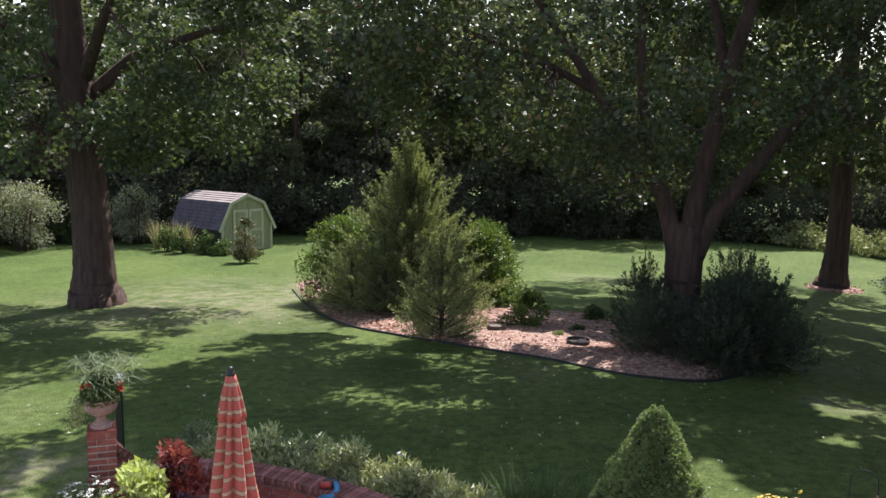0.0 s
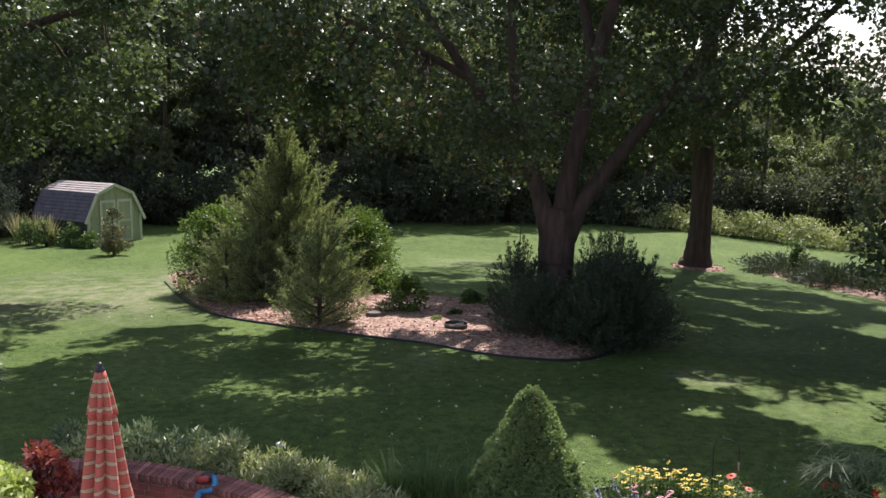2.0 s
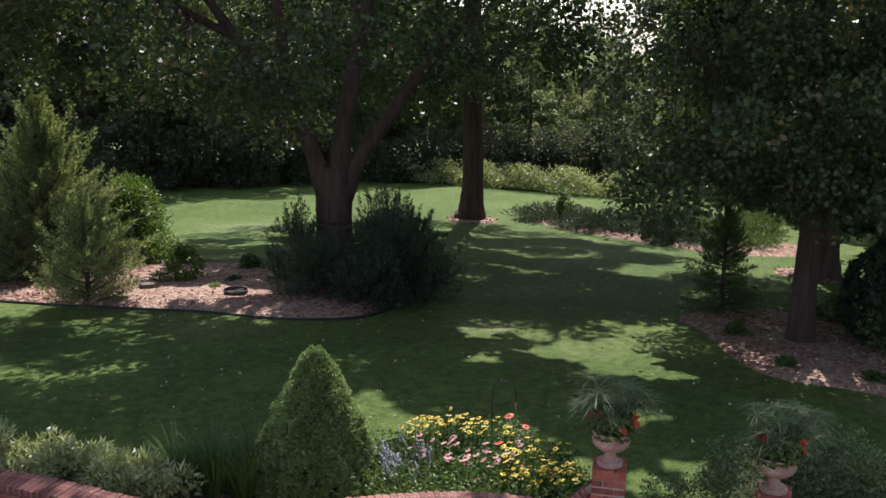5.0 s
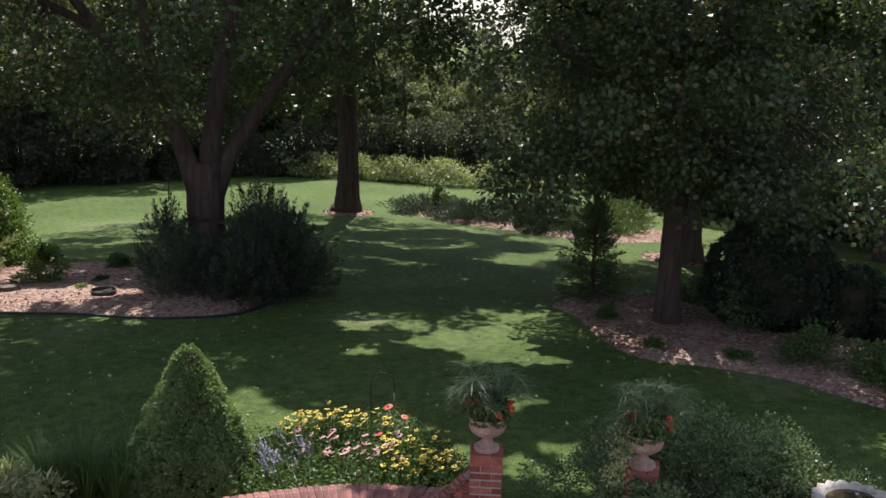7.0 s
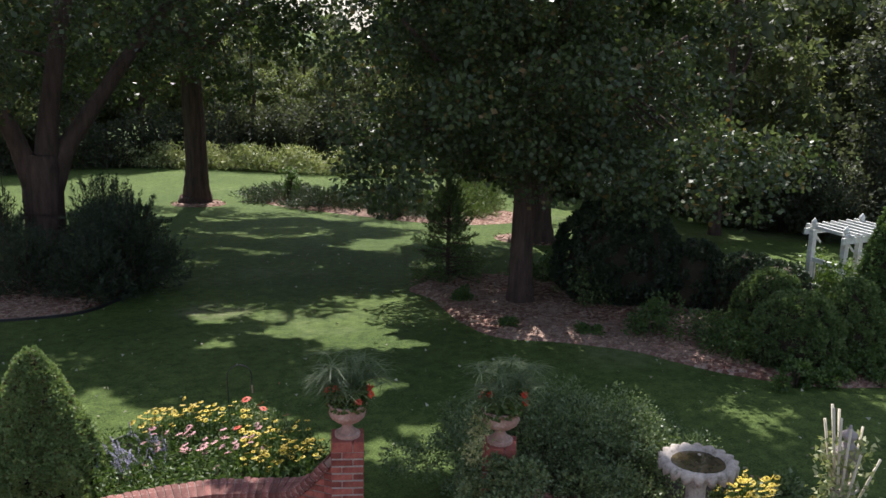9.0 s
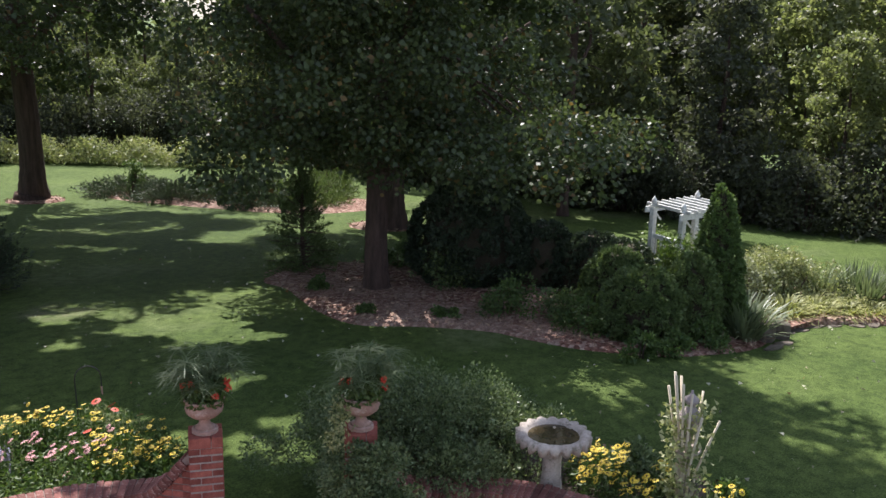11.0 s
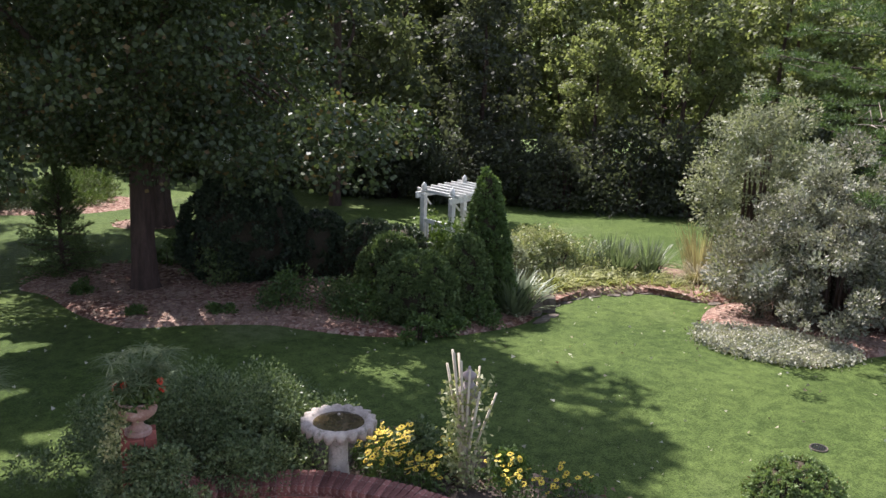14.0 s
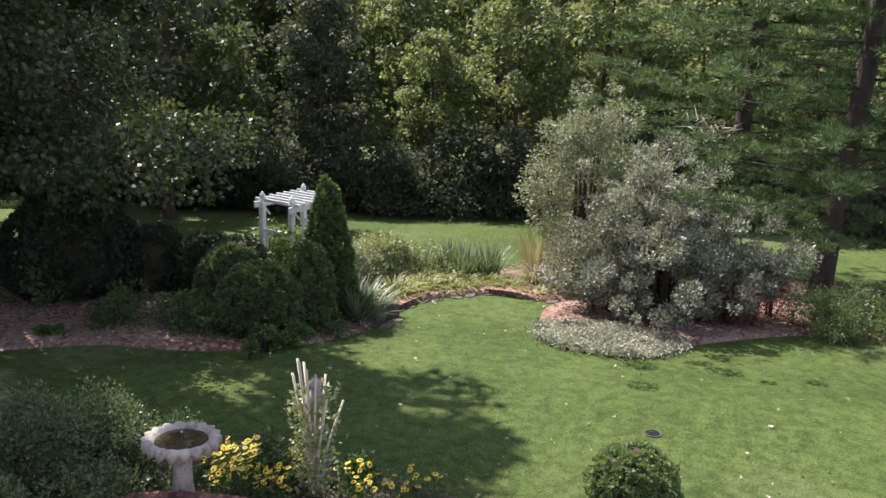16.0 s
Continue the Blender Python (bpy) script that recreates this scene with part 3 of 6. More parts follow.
def smooth_loop(pts, per=8):
    p = np.array(pts, float)
    out = []
    n = len(p)
    for i in range(n):
        a, b, c, d = p[i - 1], p[i], p[(i + 1) % n], p[(i + 2) % n]
        for k in range(per):
            t = k / per
            out.append(0.5 * (2 * b + (c - a) * t + (2 * a - 5 * b + 4 * c - d) * t * t + (3 * b - a - 3 * c + d) * t ** 3))
    return np.array(out)


def smooth_line(pts, step):
    p = np.array(pts, float)
    p = np.vstack([2 * p[0] - p[1], p, 2 * p[-1] - p[-2]])
    out = []
    for i in range(1, len(p) - 2):
        a, b, c, d = p[i - 1:i + 3]
        for t in np.linspace(0, 1, 30, endpoint=False):
            out.append(0.5 * (2 * b + (c - a) * t + (2 * a - 5 * b + 4 * c - d) * t * t + (3 * b - a - 3 * c + d) * t ** 3))
    out = np.array(out + [p[-2]])
    s = np.concatenate([[0], np.cumsum(np.linalg.norm(np.diff(out, axis=0), axis=1))])
    at = np.arange(0, s[-1], step)
    return np.stack([np.interp(at, s, out[:, k]) for k in range(out.shape[1])], 1), at


def inside(loop, x, y):
    px, py = loop[:, 0], loop[:, 1]
    qx, qy = np.roll(px, -1), np.roll(py, -1)
    hit = ((py > y) != (qy > y)) & (x < (qx - px) * (y - py) / (qy - py + 1e-12) + px)
    return hit.sum() % 2 == 1


def bed(name, pts, mound, label, chips=1500, mat=MULCH, chip_mat=CHIP, chip_size=0.09):
    """A planting bed: a low mound of mulch with loose chips on it."""
    loop = smooth_loop(sited(pts))
    c = loop.mean(0)
    n, rings = len(loop), 14
    vs, fs = [], []
    for k in range(rings + 1):
        s = k / rings
        for q in loop:
            x, y = c + (q - c) * s
            lift = 0.012 + mound * min(1.0, (1 - s) * 5) + 0.02 * noise.noise((x * 1.7, y * 1.7, 3.0)) * min(1.0, (1 - s) * 6)
            vs.append((x, y, ground_z(x, y) + (lift if k < rings else -0.06)))
    for k in range(rings):
        for j in range(n):
            q = (j + 1) % n
            fs.append((k * n + j, k * n + q, (k + 1) * n + q, (k + 1) * n + j))
    ob = new(name, Geo().add(vs, fs).mesh(name, mat, True))
    tagged(ob, label, "garden bed", kind="structure")
    if chips:
        lo, hi = loop.min(0), loop.max(0)
        got = []
        while len(got) < chips:
            x, y = rng.uniform(lo, hi)
            if inside(c + (loop - c) * 0.97, x, y):
                got.append((x, y, ground_z(x, y) + 0.03 + mound * 0.9))
        got = np.array(got)
        ways = unit(chips) * [1, 1, 0.35]
        ln = chip_size * rng.uniform(0.5, 1.5, chips)
        me = leaf_mesh("wood_chips", got, ways, ln, ln * 0.4, chip_mat, 0.1)
        tagged(new("wood_chips", me), "loose wood chips strewn over the bed", "wood chips", kind="stuff")
    return loop


ISLAND = [(-4.75, 30.0), (-4.5, 27.5), (-3.55, 24.2), (-2.4, 21.55), (-1.0, 20.2), (0, 19.46), (1.02, 18.74), (2.0, 18.1), (2.95, 17.2), (3.8, 16.75), (4.75, 16.7), (5.9, 17.7), (7.2, 20.3), (6.4, 22.6), (4.19, 23.4), (2.5, 24.5), (1.1, 26.3), (-1.0, 29.2), (-3.2, 31.4)]
island = bed("island_bed", ISLAND, 0.10, "island planting bed covered with bark mulch", 2600)
RIGHT_BED = [(10.5, 15.4), (10.3, 14.3), (9.7, 12.6), (9.55, 11.3), (10.3, 10.45), (10.95, 9.5), (11.1, 8.75), (11.35, 7.85), (11.95, 6.95), (12.6, 6.5), (13.9, 6.15), (15.06, 6.7), (15.7, 8.4), (15.9, 10.6), (15.2, 12.6), (13.8, 14.6), (12.4, 16.2)]
bed("shrub_bed", RIGHT_BED, 0.07, "shaded shrub bed of reddish bark mulch", 2600)
PERENNIAL_BED = [(14.5, 6.6), (15.06, 6.6), (16.5, 6.2), (17.35, 5.4), (17.4, 4.3), (18.6, 4.0), (19.9, 5.2), (20.2, 6.6), (19.0, 8.2), (17.3, 8.9), (15.4, 8.4)]
bed("perennial_bed", PERENNIAL_BED, 0.10, "sunny perennial bed edged with flat stones", 500)
FAR_BED = [(15.3, 33.0), (14.8, 30.6), (15.0, 28.9), (15.8, 25.8), (16.6, 23.6), (18.2, 22.2), (20.6, 22.6), (21.2, 25.0), (20.0, 29.0), (18.4, 32.6), (16.8, 34.0)]
bed("juniper_bed", FAR_BED, 0.06, "long bed of spreading evergreens on bark mulch", 900)
LILAC_BED = [(14.3, 3.6), (14.1, 2.6), (14.3, 1.85), (15.4, 1.4), (16.4, 0.7), (17.6, -0.45), (18.0, -1.6), (18.4, -4.0), (21.0, -5.0), (23.6, -3.0), (23.5, 0.2), (20.5, 2.2), (18.6, 3.9), (16.6, 4.4)]
bed("lilac_bed", LILAC_BED, 0.05, "bed of reddish bark mulch under tall shrubs", 1500)
ring = [(12.95 + 0.95 * math.cos(a), 32.0 + 1.1 * math.sin(a)) for a in np.linspace(0, 6.28, 10, endpoint=False)]
bed("tree_ring", ring, 0.06, "ring of mulch round a tree", 250)
ring = [(17.2 + 0.95 * math.cos(a), 19.2 + 1.1 * math.sin(a)) for a in np.linspace(0, 6.28, 10, endpoint=False)]
bed("tree_ring", ring, 0.05, "ring of mulch round an old tree", 250)
FLOWER_BED = [(3.05, 10.35), (4.0, 10.45), (4.75, 9.7), (4.95, 8.6), (4.75, 7.6), (4.3, 7.35), (3.6, 7.75), (2.7, 8.1), (1.9, 8.25), (1.0, 8.6), (0.3, 9.2), (-0.5, 9.95), (-1.2, 10.4), (-2.2, 10.7), (-3.0, 10.75), (-3.2, 11.4), (-2.0, 11.5), (-0.8, 11.2), (0.4, 10.9), (1.6, 10.7)]
SOIL = plain_mat("garden_soil", (0.055, 0.038, 0.03), (0.11, 0.08, 0.062), 5.0, 0.95, 0.8, 0.02)
bed("flower_bed", FLOWER_BED, 0.04, "dark soil bed behind the brick wall", 700, SOIL)
BATH_BED = [(5.7, 6.3), (6.4, 6.9), (7.6, 6.6), (8.35, 5.6), (8.6, 4.4), (8.55, 3.0), (8.3, 1.6), (7.2, 1.2), (6.95, 2.4), (7.0, 3.9), (6.75, 4.8), (6.3, 5.5)]
bed("bath_bed", BATH_BED, 0.26, "raised dark soil bed round the bird bath", 700, SOIL)

EDGE = plain_mat("edging_plastic", (0.012, 0.012, 0.013), (0.03, 0.03, 0.032), 4.0, 0.55)


def edging(pts, name="bed_edging", h=0.045, label="black plastic lawn edging round the bed", mat=EDGE, w=0.03):
    line, _ = smooth_line(sited(pts), 0.22)
    tang = np.gradient(line, axis=0)
    tang /= np.linalg.norm(tang, axis=1, keepdims=True)
    side = np.stack([-tang[:, 1], tang[:, 0]], 1) * w / 2
    vs, fs = [], []
    for p, s in zip(line, side):
        z = ground_z(*p)
        for q, dz in ((p - s, -0.05), (p - s, h), (p + s, h), (p + s, -0.05)):
            vs.append((q[0], q[1], z + dz))
    for i in range(len(line) - 1):
        for k in range(4):
            m = (k + 1) % 4
            fs.append((4 * i + k, 4 * i + m, 4 * i + 4 + m, 4 * i + 4 + k))
    tagged(new(name, Geo().add(vs, fs).mesh(name, mat)), label, "edging", kind="structure")


edging(ISLAND[1:12])
edging([(2.6, 10.25), (3.05, 10.38), (4.0, 10.48), (4.78, 9.72)])
edging([(8.38, 5.6), (8.62, 4.4), (8.58, 3.0), (8.3, 1.6)])

# ---- trees ----
az = lambda x, y: -math.degrees(math.atan2(x, y))

# many-stemmed maple in the island bed
MX, MY = 5.1, 20.6
low = rng.uniform(0, 1, (46, 1))
droop = np.hstack([-6.2 + 5.6 * low + rng.normal(size=(46, 1)) * 0.4, rng.uniform(-4.5, 3.5, (46, 1)), 3.0 + np.abs(rng.normal(size=(46, 1))) * 0.35 + 1.75 * (1 - low)])
droop[:, 2] += 0.3 * np.clip(-droop[:, 1], 0, 9)
def bough_over(gx, gy, h, x, y):
    """Where a bough h up in the tree at (x, y) stands whose shade falls on (gx, gy)."""
    k, a = h / SUN_TO[2], radians(-az(x, y))
    dx, dy = gx + k * SUN_TO[0] - x, gy + k * SUN_TO[1] - y
    return (dx * math.cos(a) - dy * math.sin(a), dx * math.sin(a) + dy * math.cos(a), h)


# unseen boughs added so that chosen spots of the lawn fall in shade
boughs = [bough_over(gx, gy, h, MX, MY) for gx, gy, h in ((1.7, 14.4, 10.5), (2.1, 14.5, 10.5), (2.7, 14.9, 10.5), (3.1, 15.1, 10.5), (1.7, 13.7, 10.5), (0.6, 13.4, 11.0), (1.3, 12.9, 11.5), (0.2, 14.2, 10.5), (2.2, 13.0, 11.5), (2.4, 15.6, 10.0), (4.4, 15.3, 10.0), (5.2, 14.6, 10.5), (4.9, 15.9, 9.5), (5.8, 15.2, 10.0), (4.0, 14.2, 11.0), (4.8, 13.6, 11.5), (1.0, 15.6, 9.5), (4.7, 12.5, 11.5), (5.4, 12.0, 11.5), (5.9, 13.0, 11.0), (6.3, 16.0, 9.5))]
droop = np.vstack([droop] + [np.array(boughs) + rng.normal(size=(len(boughs), 3)) * [0.5, 0.5, 0.6] for _ in range(3)])
broad_tree(MX, MY, "big maple with several dark leaning stems", [
    [(0, 0, 0, 0.41), (0.02, 0, 1.3, 0.38), (0.0, 0, 2.2, 0.40), (0.02, 0, 2.6, 0.34)],
    [(-0.16, 0, 2.0, 0.24), (-0.5, -0.1, 3.15, 0.19), (-1.3, -0.3, 4.4, 0.14), (-2.4, -0.6, 6.0, 0.10), (-3.8, -1.0, 8.0, 0.05)],
    [(-0.75, -0.15, 3.5, 0.13), (-0.9, -0.5, 4.4, 0.12), (-1.05, -0.8, 5.4, 0.1), (-1.2, -1.2, 8.0, 0.05)],
    [(0.1, 0.05, 2.4, 0.25), (0.25, 0.1, 3.5, 0.2), (0.5, 0.1, 4.9, 0.18), (0.85, 0.2, 6.5, 0.15), (1.3, 0.3, 8.2, 0.12), (1.5, 0.3, 11.0, 0.06)],
    [(0.2, 0, 1.9, 0.24), (0.5, 0.1, 2.7, 0.2), (1.15, 0.1, 3.6, 0.16), (1.8, 0.2, 4.5, 0.14), (2.8, 0.3, 5.7, 0.11), (4.0, 0.5, 8.0, 0.06)],
    [(0.7, 0.4, 5.5, 0.13), (0.4, 1.2, 7.0, 0.1), (-0.2, 2.4, 9.5, 0.05)],
    [(-2.0, -0.45, 5.4, 0.09), (-3.1, -1.3, 6.0, 0.07), (-4.6, -2.0, 6.6, 0.04)],
], (350, 7.2, 6.0, 3.4, 15.5, -1.6, -0.2), (98000, 0.108), MAPLE, turn=az(MX, MY), group="", extra_centres=droop, branches=70, flare=1.25, roof=23000,
    keep=lambda x, y, z: not (y < 0.6 and -2.2 < x < 2.8 and z < 9.5 and rng.random() < 0.5) and z > 3.3 + 0.3 * max(0, -y) + 0.25 * abs(x))

# single-stemmed maple in the shrub bed
TX, TY = 11.57, 12.98
d2 = np.stack([rng.uniform(-2.7, 4.6, 60), rng.uniform(-3.2, 3.0, 60), 2.75 + np.abs(rng.normal(0, 0.35, 60))], 1)
d2 = np.vstack([d2, np.stack([rng.uniform(-1.1, 1.1, 30), rng.uniform(-2.4, -0.6, 30), rng.uniform(2.7, 6.5, 30)], 1)])
# added boughs above the view, darkening the lawn before this tree
boughs = [bough_over(gx, gy, h, TX, TY) for gx, gy, h in ((6.2, 10.45, 8.5), (7.8, 9.8, 8.0), (9.4, 11.6, 7.0), (9.0, 10.3, 7.5), (7.0, 9.6, 9.0), (6.6, 11.5, 8.5), (8.6, 9.2, 8.0), (5.6, 9.6, 9.5), (5.4, 11.2, 9.5))]
d2 = np.vstack([d2] + [np.array(boughs) + rng.normal(size=(len(boughs), 3)) * [0.45, 0.45, 0.5] for _ in range(2)])
broad_tree(TX, TY, "shade maple with a straight trunk over the mulch bed", [
    [(0, 0, 0, 0.21), (0.0, 0, 1.0, 0.20), (0.02, 0, 2.2, 0.2), (0.05, 0, 3.6, 0.17), (0.0, 0, 6.0, 0.12), (0, 0, 9.5, 0.05)],
    [(0, 0, 2.4, 0.11), (-0.8, -0.3, 3.6, 0.08), (-2.2, -0.6, 5.2, 0.04)],
    [(0, 0, 2.6, 0.11), (1.0, 0.2, 3.7, 0.09), (2.8, 0.4, 5.0, 0.04)],
    [(0, 0, 3.0, 0.1), (0.3, -1.0, 4.2, 0.07), (0.6, -2.4, 5.6, 0.03)],
], (270, 4.6, 4.8, 3.0, 15.0, -0.35, 0), (112000, 0.092), MAPLE, turn=az(TX, TY), extra_centres=d2, branches=60, flare=1.35, clump=(0.5, 0.95), roof=11000,
    keep=lambda x, y, z: not (x < -2.9 and z < 8.0))

# old oak beside the lawn
OX, OY = -9.3, 24.9
d3 = np.stack([rng.uniform(-4.5, 3.6, 34), rng.uniform(-4, 1, 34), 4.2 + np.abs(rng.normal(0, 0.7, 34))], 1)
broad_tree(OX, OY, "old oak with a thick furrowed trunk flared at the ground", [
    [(0, 0, 0, 0.56), (-0.05, 0, 2.0, 0.50), (-0.15, 0, 4.2, 0.47), (-0.35, 0, 6.5, 0.42), (-0.5, 0, 9.5, 0.3), (-0.5, 0, 13, 0.1)],
    [(-0.3, 0, 5.4, 0.2), (-1.1, -0.3, 6.6, 0.17), (-2.6, -0.8, 7.8, 0.1)],
    [(0, 0, 5.4, 0.2), (1.2, -0.4, 6.5, 0.15), (3.0, -1.0, 7.2, 0.08), (5, -1.4, 7.6, 0.04)],
    [(0, -0.2, 6, 0.18), (0.4, -1.8, 7.2, 0.13), (0.8, -4, 8.2, 0.05)],
], (210, 6.8, 6.4, 5.2, 15, -0.3, -0.5), (52000, 0.14), OAK, turn=az(OX, OY), extra_centres=d3, branches=60, flare=1.35, roof=9000)

# tall tree farther back with its crown over the lawn
BX, BY = 12.95, 32.0
d4 = np.stack([rng.uniform(-5, 1.2, 34), rng.uniform(-5, 3, 34), 4.4 + np.abs(rng.normal(0, 0.8, 34))], 1)
# added high boughs, unseen, that shade the middle of the lawn
boughs = [bough_over(gx, gy, h, BX, BY) for gx, gy, h in ((9.5, 16.5, 10.5), (10.5, 17.5, 11.0), (9.5, 18.5, 9.5), (10.8, 19.2, 10.5), (8.4, 17.5, 11.5), (11.8, 18.4, 11.5), (9.8, 15.9, 11.5), (8.7, 16.2, 12.0), (10.6, 15.0, 12.5), (7.4, 16.2, 12.5), (9.0, 15.0, 12.8), (11.2, 16.4, 11.5))]
d4 = np.vstack([d4] + [np.array(boughs) + rng.normal(size=(len(boughs), 3)) * [0.5, 0.5, 0.6] for _ in range(3)])
broad_tree(BX, BY, "tall dark-trunked tree standing in a mulch ring", [
    [(0, 0, 0, 0.42), (0.0, 0, 1.6, 0.36), (-0.08, 0, 4.0, 0.33), (-0.15, 0, 7.0, 0.28), (0, 0, 12, 0.1)],
    [(0, 0, 4.8, 0.17), (0.9, -0.2, 6.0, 0.15), (2.6, -0.4, 7.8, 0.13), (4.4, -0.6, 9.7, 0.09), (5.4, -0.6, 11.2, 0.04)],
    [(0, 0, 5.2, 0.15), (-1.4, -0.4, 6.2, 0.12), (-3.2, -1, 7.0, 0.06)],
    [(0, 0, 5, 0.14), (0.3, -2, 6.0, 0.1), (0.8, -4, 6.6, 0.05)],
], (280, 7.2, 8.4, 5.6, 17, -0.8, -2.0), (46000, 0.16), OAK, turn=az(BX, BY), extra_centres=d4, branches=50, flare=1.45, roof=26000)

# older tree behind the shrub bed
CX, CY = 17.07, 18.69
broad_tree(CX, CY, "old tree with a dark trunk behind the shrub bed", [
    [(0, 0, 0, 0.34), (0, 0, 1.5, 0.3), (0, 0, 4, 0.27), (0, 0, 9, 0.1)],
    [(0, 0, 3.0, 0.14), (1.2, 0, 4.5, 0.1), (3.0, 0, 6, 0.04)],
    [(0, 0, 3.2, 0.14), (-1.2, 0, 4.6, 0.1), (-2.6, 0, 6, 0.04)],
], (120, 4.2, 4.2, 3.4, 10.5, -0.2, 0), (30000, 0.16), OAK, turn=az(CX, CY), branches=40, flare=1.4, roof=4000)

# ---- woods round the garden ----
EDGE_AZ = (-60, -40, -20, 0, 20, 30, 36, 42, 48, 55, 65, 80, 95, 130)
EDGE_D = (44, 46, 47, 46.5, 50, 52, 48, 41, 36, 32, 30.5, 32, 35, 36)


def woods_edge(a):
    return float(np.interp(a, EDGE_AZ, EDGE_D))


def woods_tree(mat, h, label, spread):
    return broad_tree(0, 0, label, [
        [(0, 0, 0, 0.17), (rng.normal() * 0.1, 0, h * 0.3, 0.15), (rng.normal() * 0.3, rng.normal() * 0.2, h * 0.6, 0.1), (0, 0, h * 0.95, 0.03)],
        [(0, 0, h * 0.25, 0.07), (spread * 0.4, 0.3, h * 0.4, 0.05), (spread * 0.7, 0.4, h * 0.5, 0.02)],
        [(0, 0, h * 0.3, 0.07), (-spread * 0.4, 0.3, h * 0.42, 0.05), (-spread * 0.7, -0.4, h * 0.55, 0.02)],
    ], (80, spread, spread, 2.2, h, 0, 0), (7600, 0.27), mat, turn=0, group="woodland trees", branches=18, flare=1.3, clump=(0.5, 1.1))


def place_copies(first, spots):
    """The first stands on the first spot; copies on the others."""
    for i, (x, y, turn, s) in enumerate(spots):
        m = pose(x, y, ground_z(x, y), 0, 0, turn)
        if i == 0:
            first.matrix_basis = m @ Matrix.Diagonal((s, s, s, 1))
        else:
            c = copy_thing(first, m)
            c.scale = (s, s, s)


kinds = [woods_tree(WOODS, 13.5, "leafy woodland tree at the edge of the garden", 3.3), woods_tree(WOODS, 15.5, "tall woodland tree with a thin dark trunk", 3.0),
         woods_tree(UNDER, 12.0, "dull green woodland tree with low boughs", 3.2), woods_tree(WOODS_PALE, 12.5, "woodland tree with leaves coloured pale as if sunlit", 3.2)]
spots = [[], [], [], []]
for row, (gap, back_by) in enumerate(((3.4, 1.5), (3.8, 6.0), (4.6, 11.0))):
    a = -40.0
    while a < 112:
        d = woods_edge(a) + back_by + rng.uniform(-1.4, 1.4)
        x, y = polar(a, d)
        open_sky = 26.6 < a < 30.8
        # more pale-coloured trees along the stretches meant to look sunlit
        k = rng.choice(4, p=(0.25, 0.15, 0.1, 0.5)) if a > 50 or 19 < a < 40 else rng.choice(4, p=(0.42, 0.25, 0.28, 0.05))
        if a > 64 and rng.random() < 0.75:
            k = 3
        s = rng.uniform(0.85, 1.2) * (0.74 if open_sky else 1.0) * ((0.55, 0.7, 0.9)[row] if a > 54 else (0.5, 0.6, 0.74)[row] if 21 < a < 39 else (0.75, 0.9, 1.0)[row])
        spots[k].append((x, y, rng.uniform(0, 360), s))
        a += math.degrees(gap / d) * rng.uniform(0.8, 1.25)
# two trees added before the woods to shade the far strip of lawn
for a, d, k in ((48.0, 31.0, 1), (53.5, 29.6, 0)):
    spots[k].append((*polar(a, d), rng.uniform(0, 360), 0.95))
for first, sp in zip(kinds, spots):
    place_copies(first, sp)

under = [shrub("understory_shrub", 0, 0, 3.6, 3.2, 3.0, 2700, 0.24, UNDER, "dark understory shrub at the wood's edge", group="understory", clumps=46),
         shrub("understory_shrub", 0, 0, 3.2, 3.0, 2.4, 2500, 0.24, UNDER, "low leafy undergrowth in deep shade", group="understory", clumps=46)]
uspots = [[], []]
a = -38.0
while a < 108:
    d = woods_edge(a) + (0.3 if a > 42 else -0.4) + rng.uniform(-0.5, 0.8)
    x, y = polar(a, d)
    uspots[int(rng.integers(2))].append((x, y, rng.uniform(0, 360), rng.uniform(0.8, 1.2)))
    a += math.degrees(1.9 / d)
for first, sp in zip(under, uspots):
    place_copies(first, sp)

# deep woods behind, one mass
n = 52000
a = rng.uniform(-48, 116, n)
d = np.interp(a, EDGE_AZ, EDGE_D) + rng.uniform(14, 24, n)
top = np.where((a > 26.6) & (a < 30.8), 9.0, np.where((a > 20) & (a < 40), 9.5, np.where(a > 54, 13.0, 16.0)))
hh = rng.uniform(0.1, 1.0, n) ** 0.9 * top * (0.85 + 0.15 * np.sin(a * 1.7))
ar = np.radians(a)
pts = np.stack([d * np.sin(ar), d * np.cos(ar), hh - np.interp(d, RADII, DROPS)], 1)
ln = rng.uniform(0.5, 0.95, n)
tagged(new("deep_woods", leaf_mesh("deep_woods", pts, unit(n), ln, ln * 0.8, WOODS)), "dense dark woods behind the garden", "woods", kind="stuff")


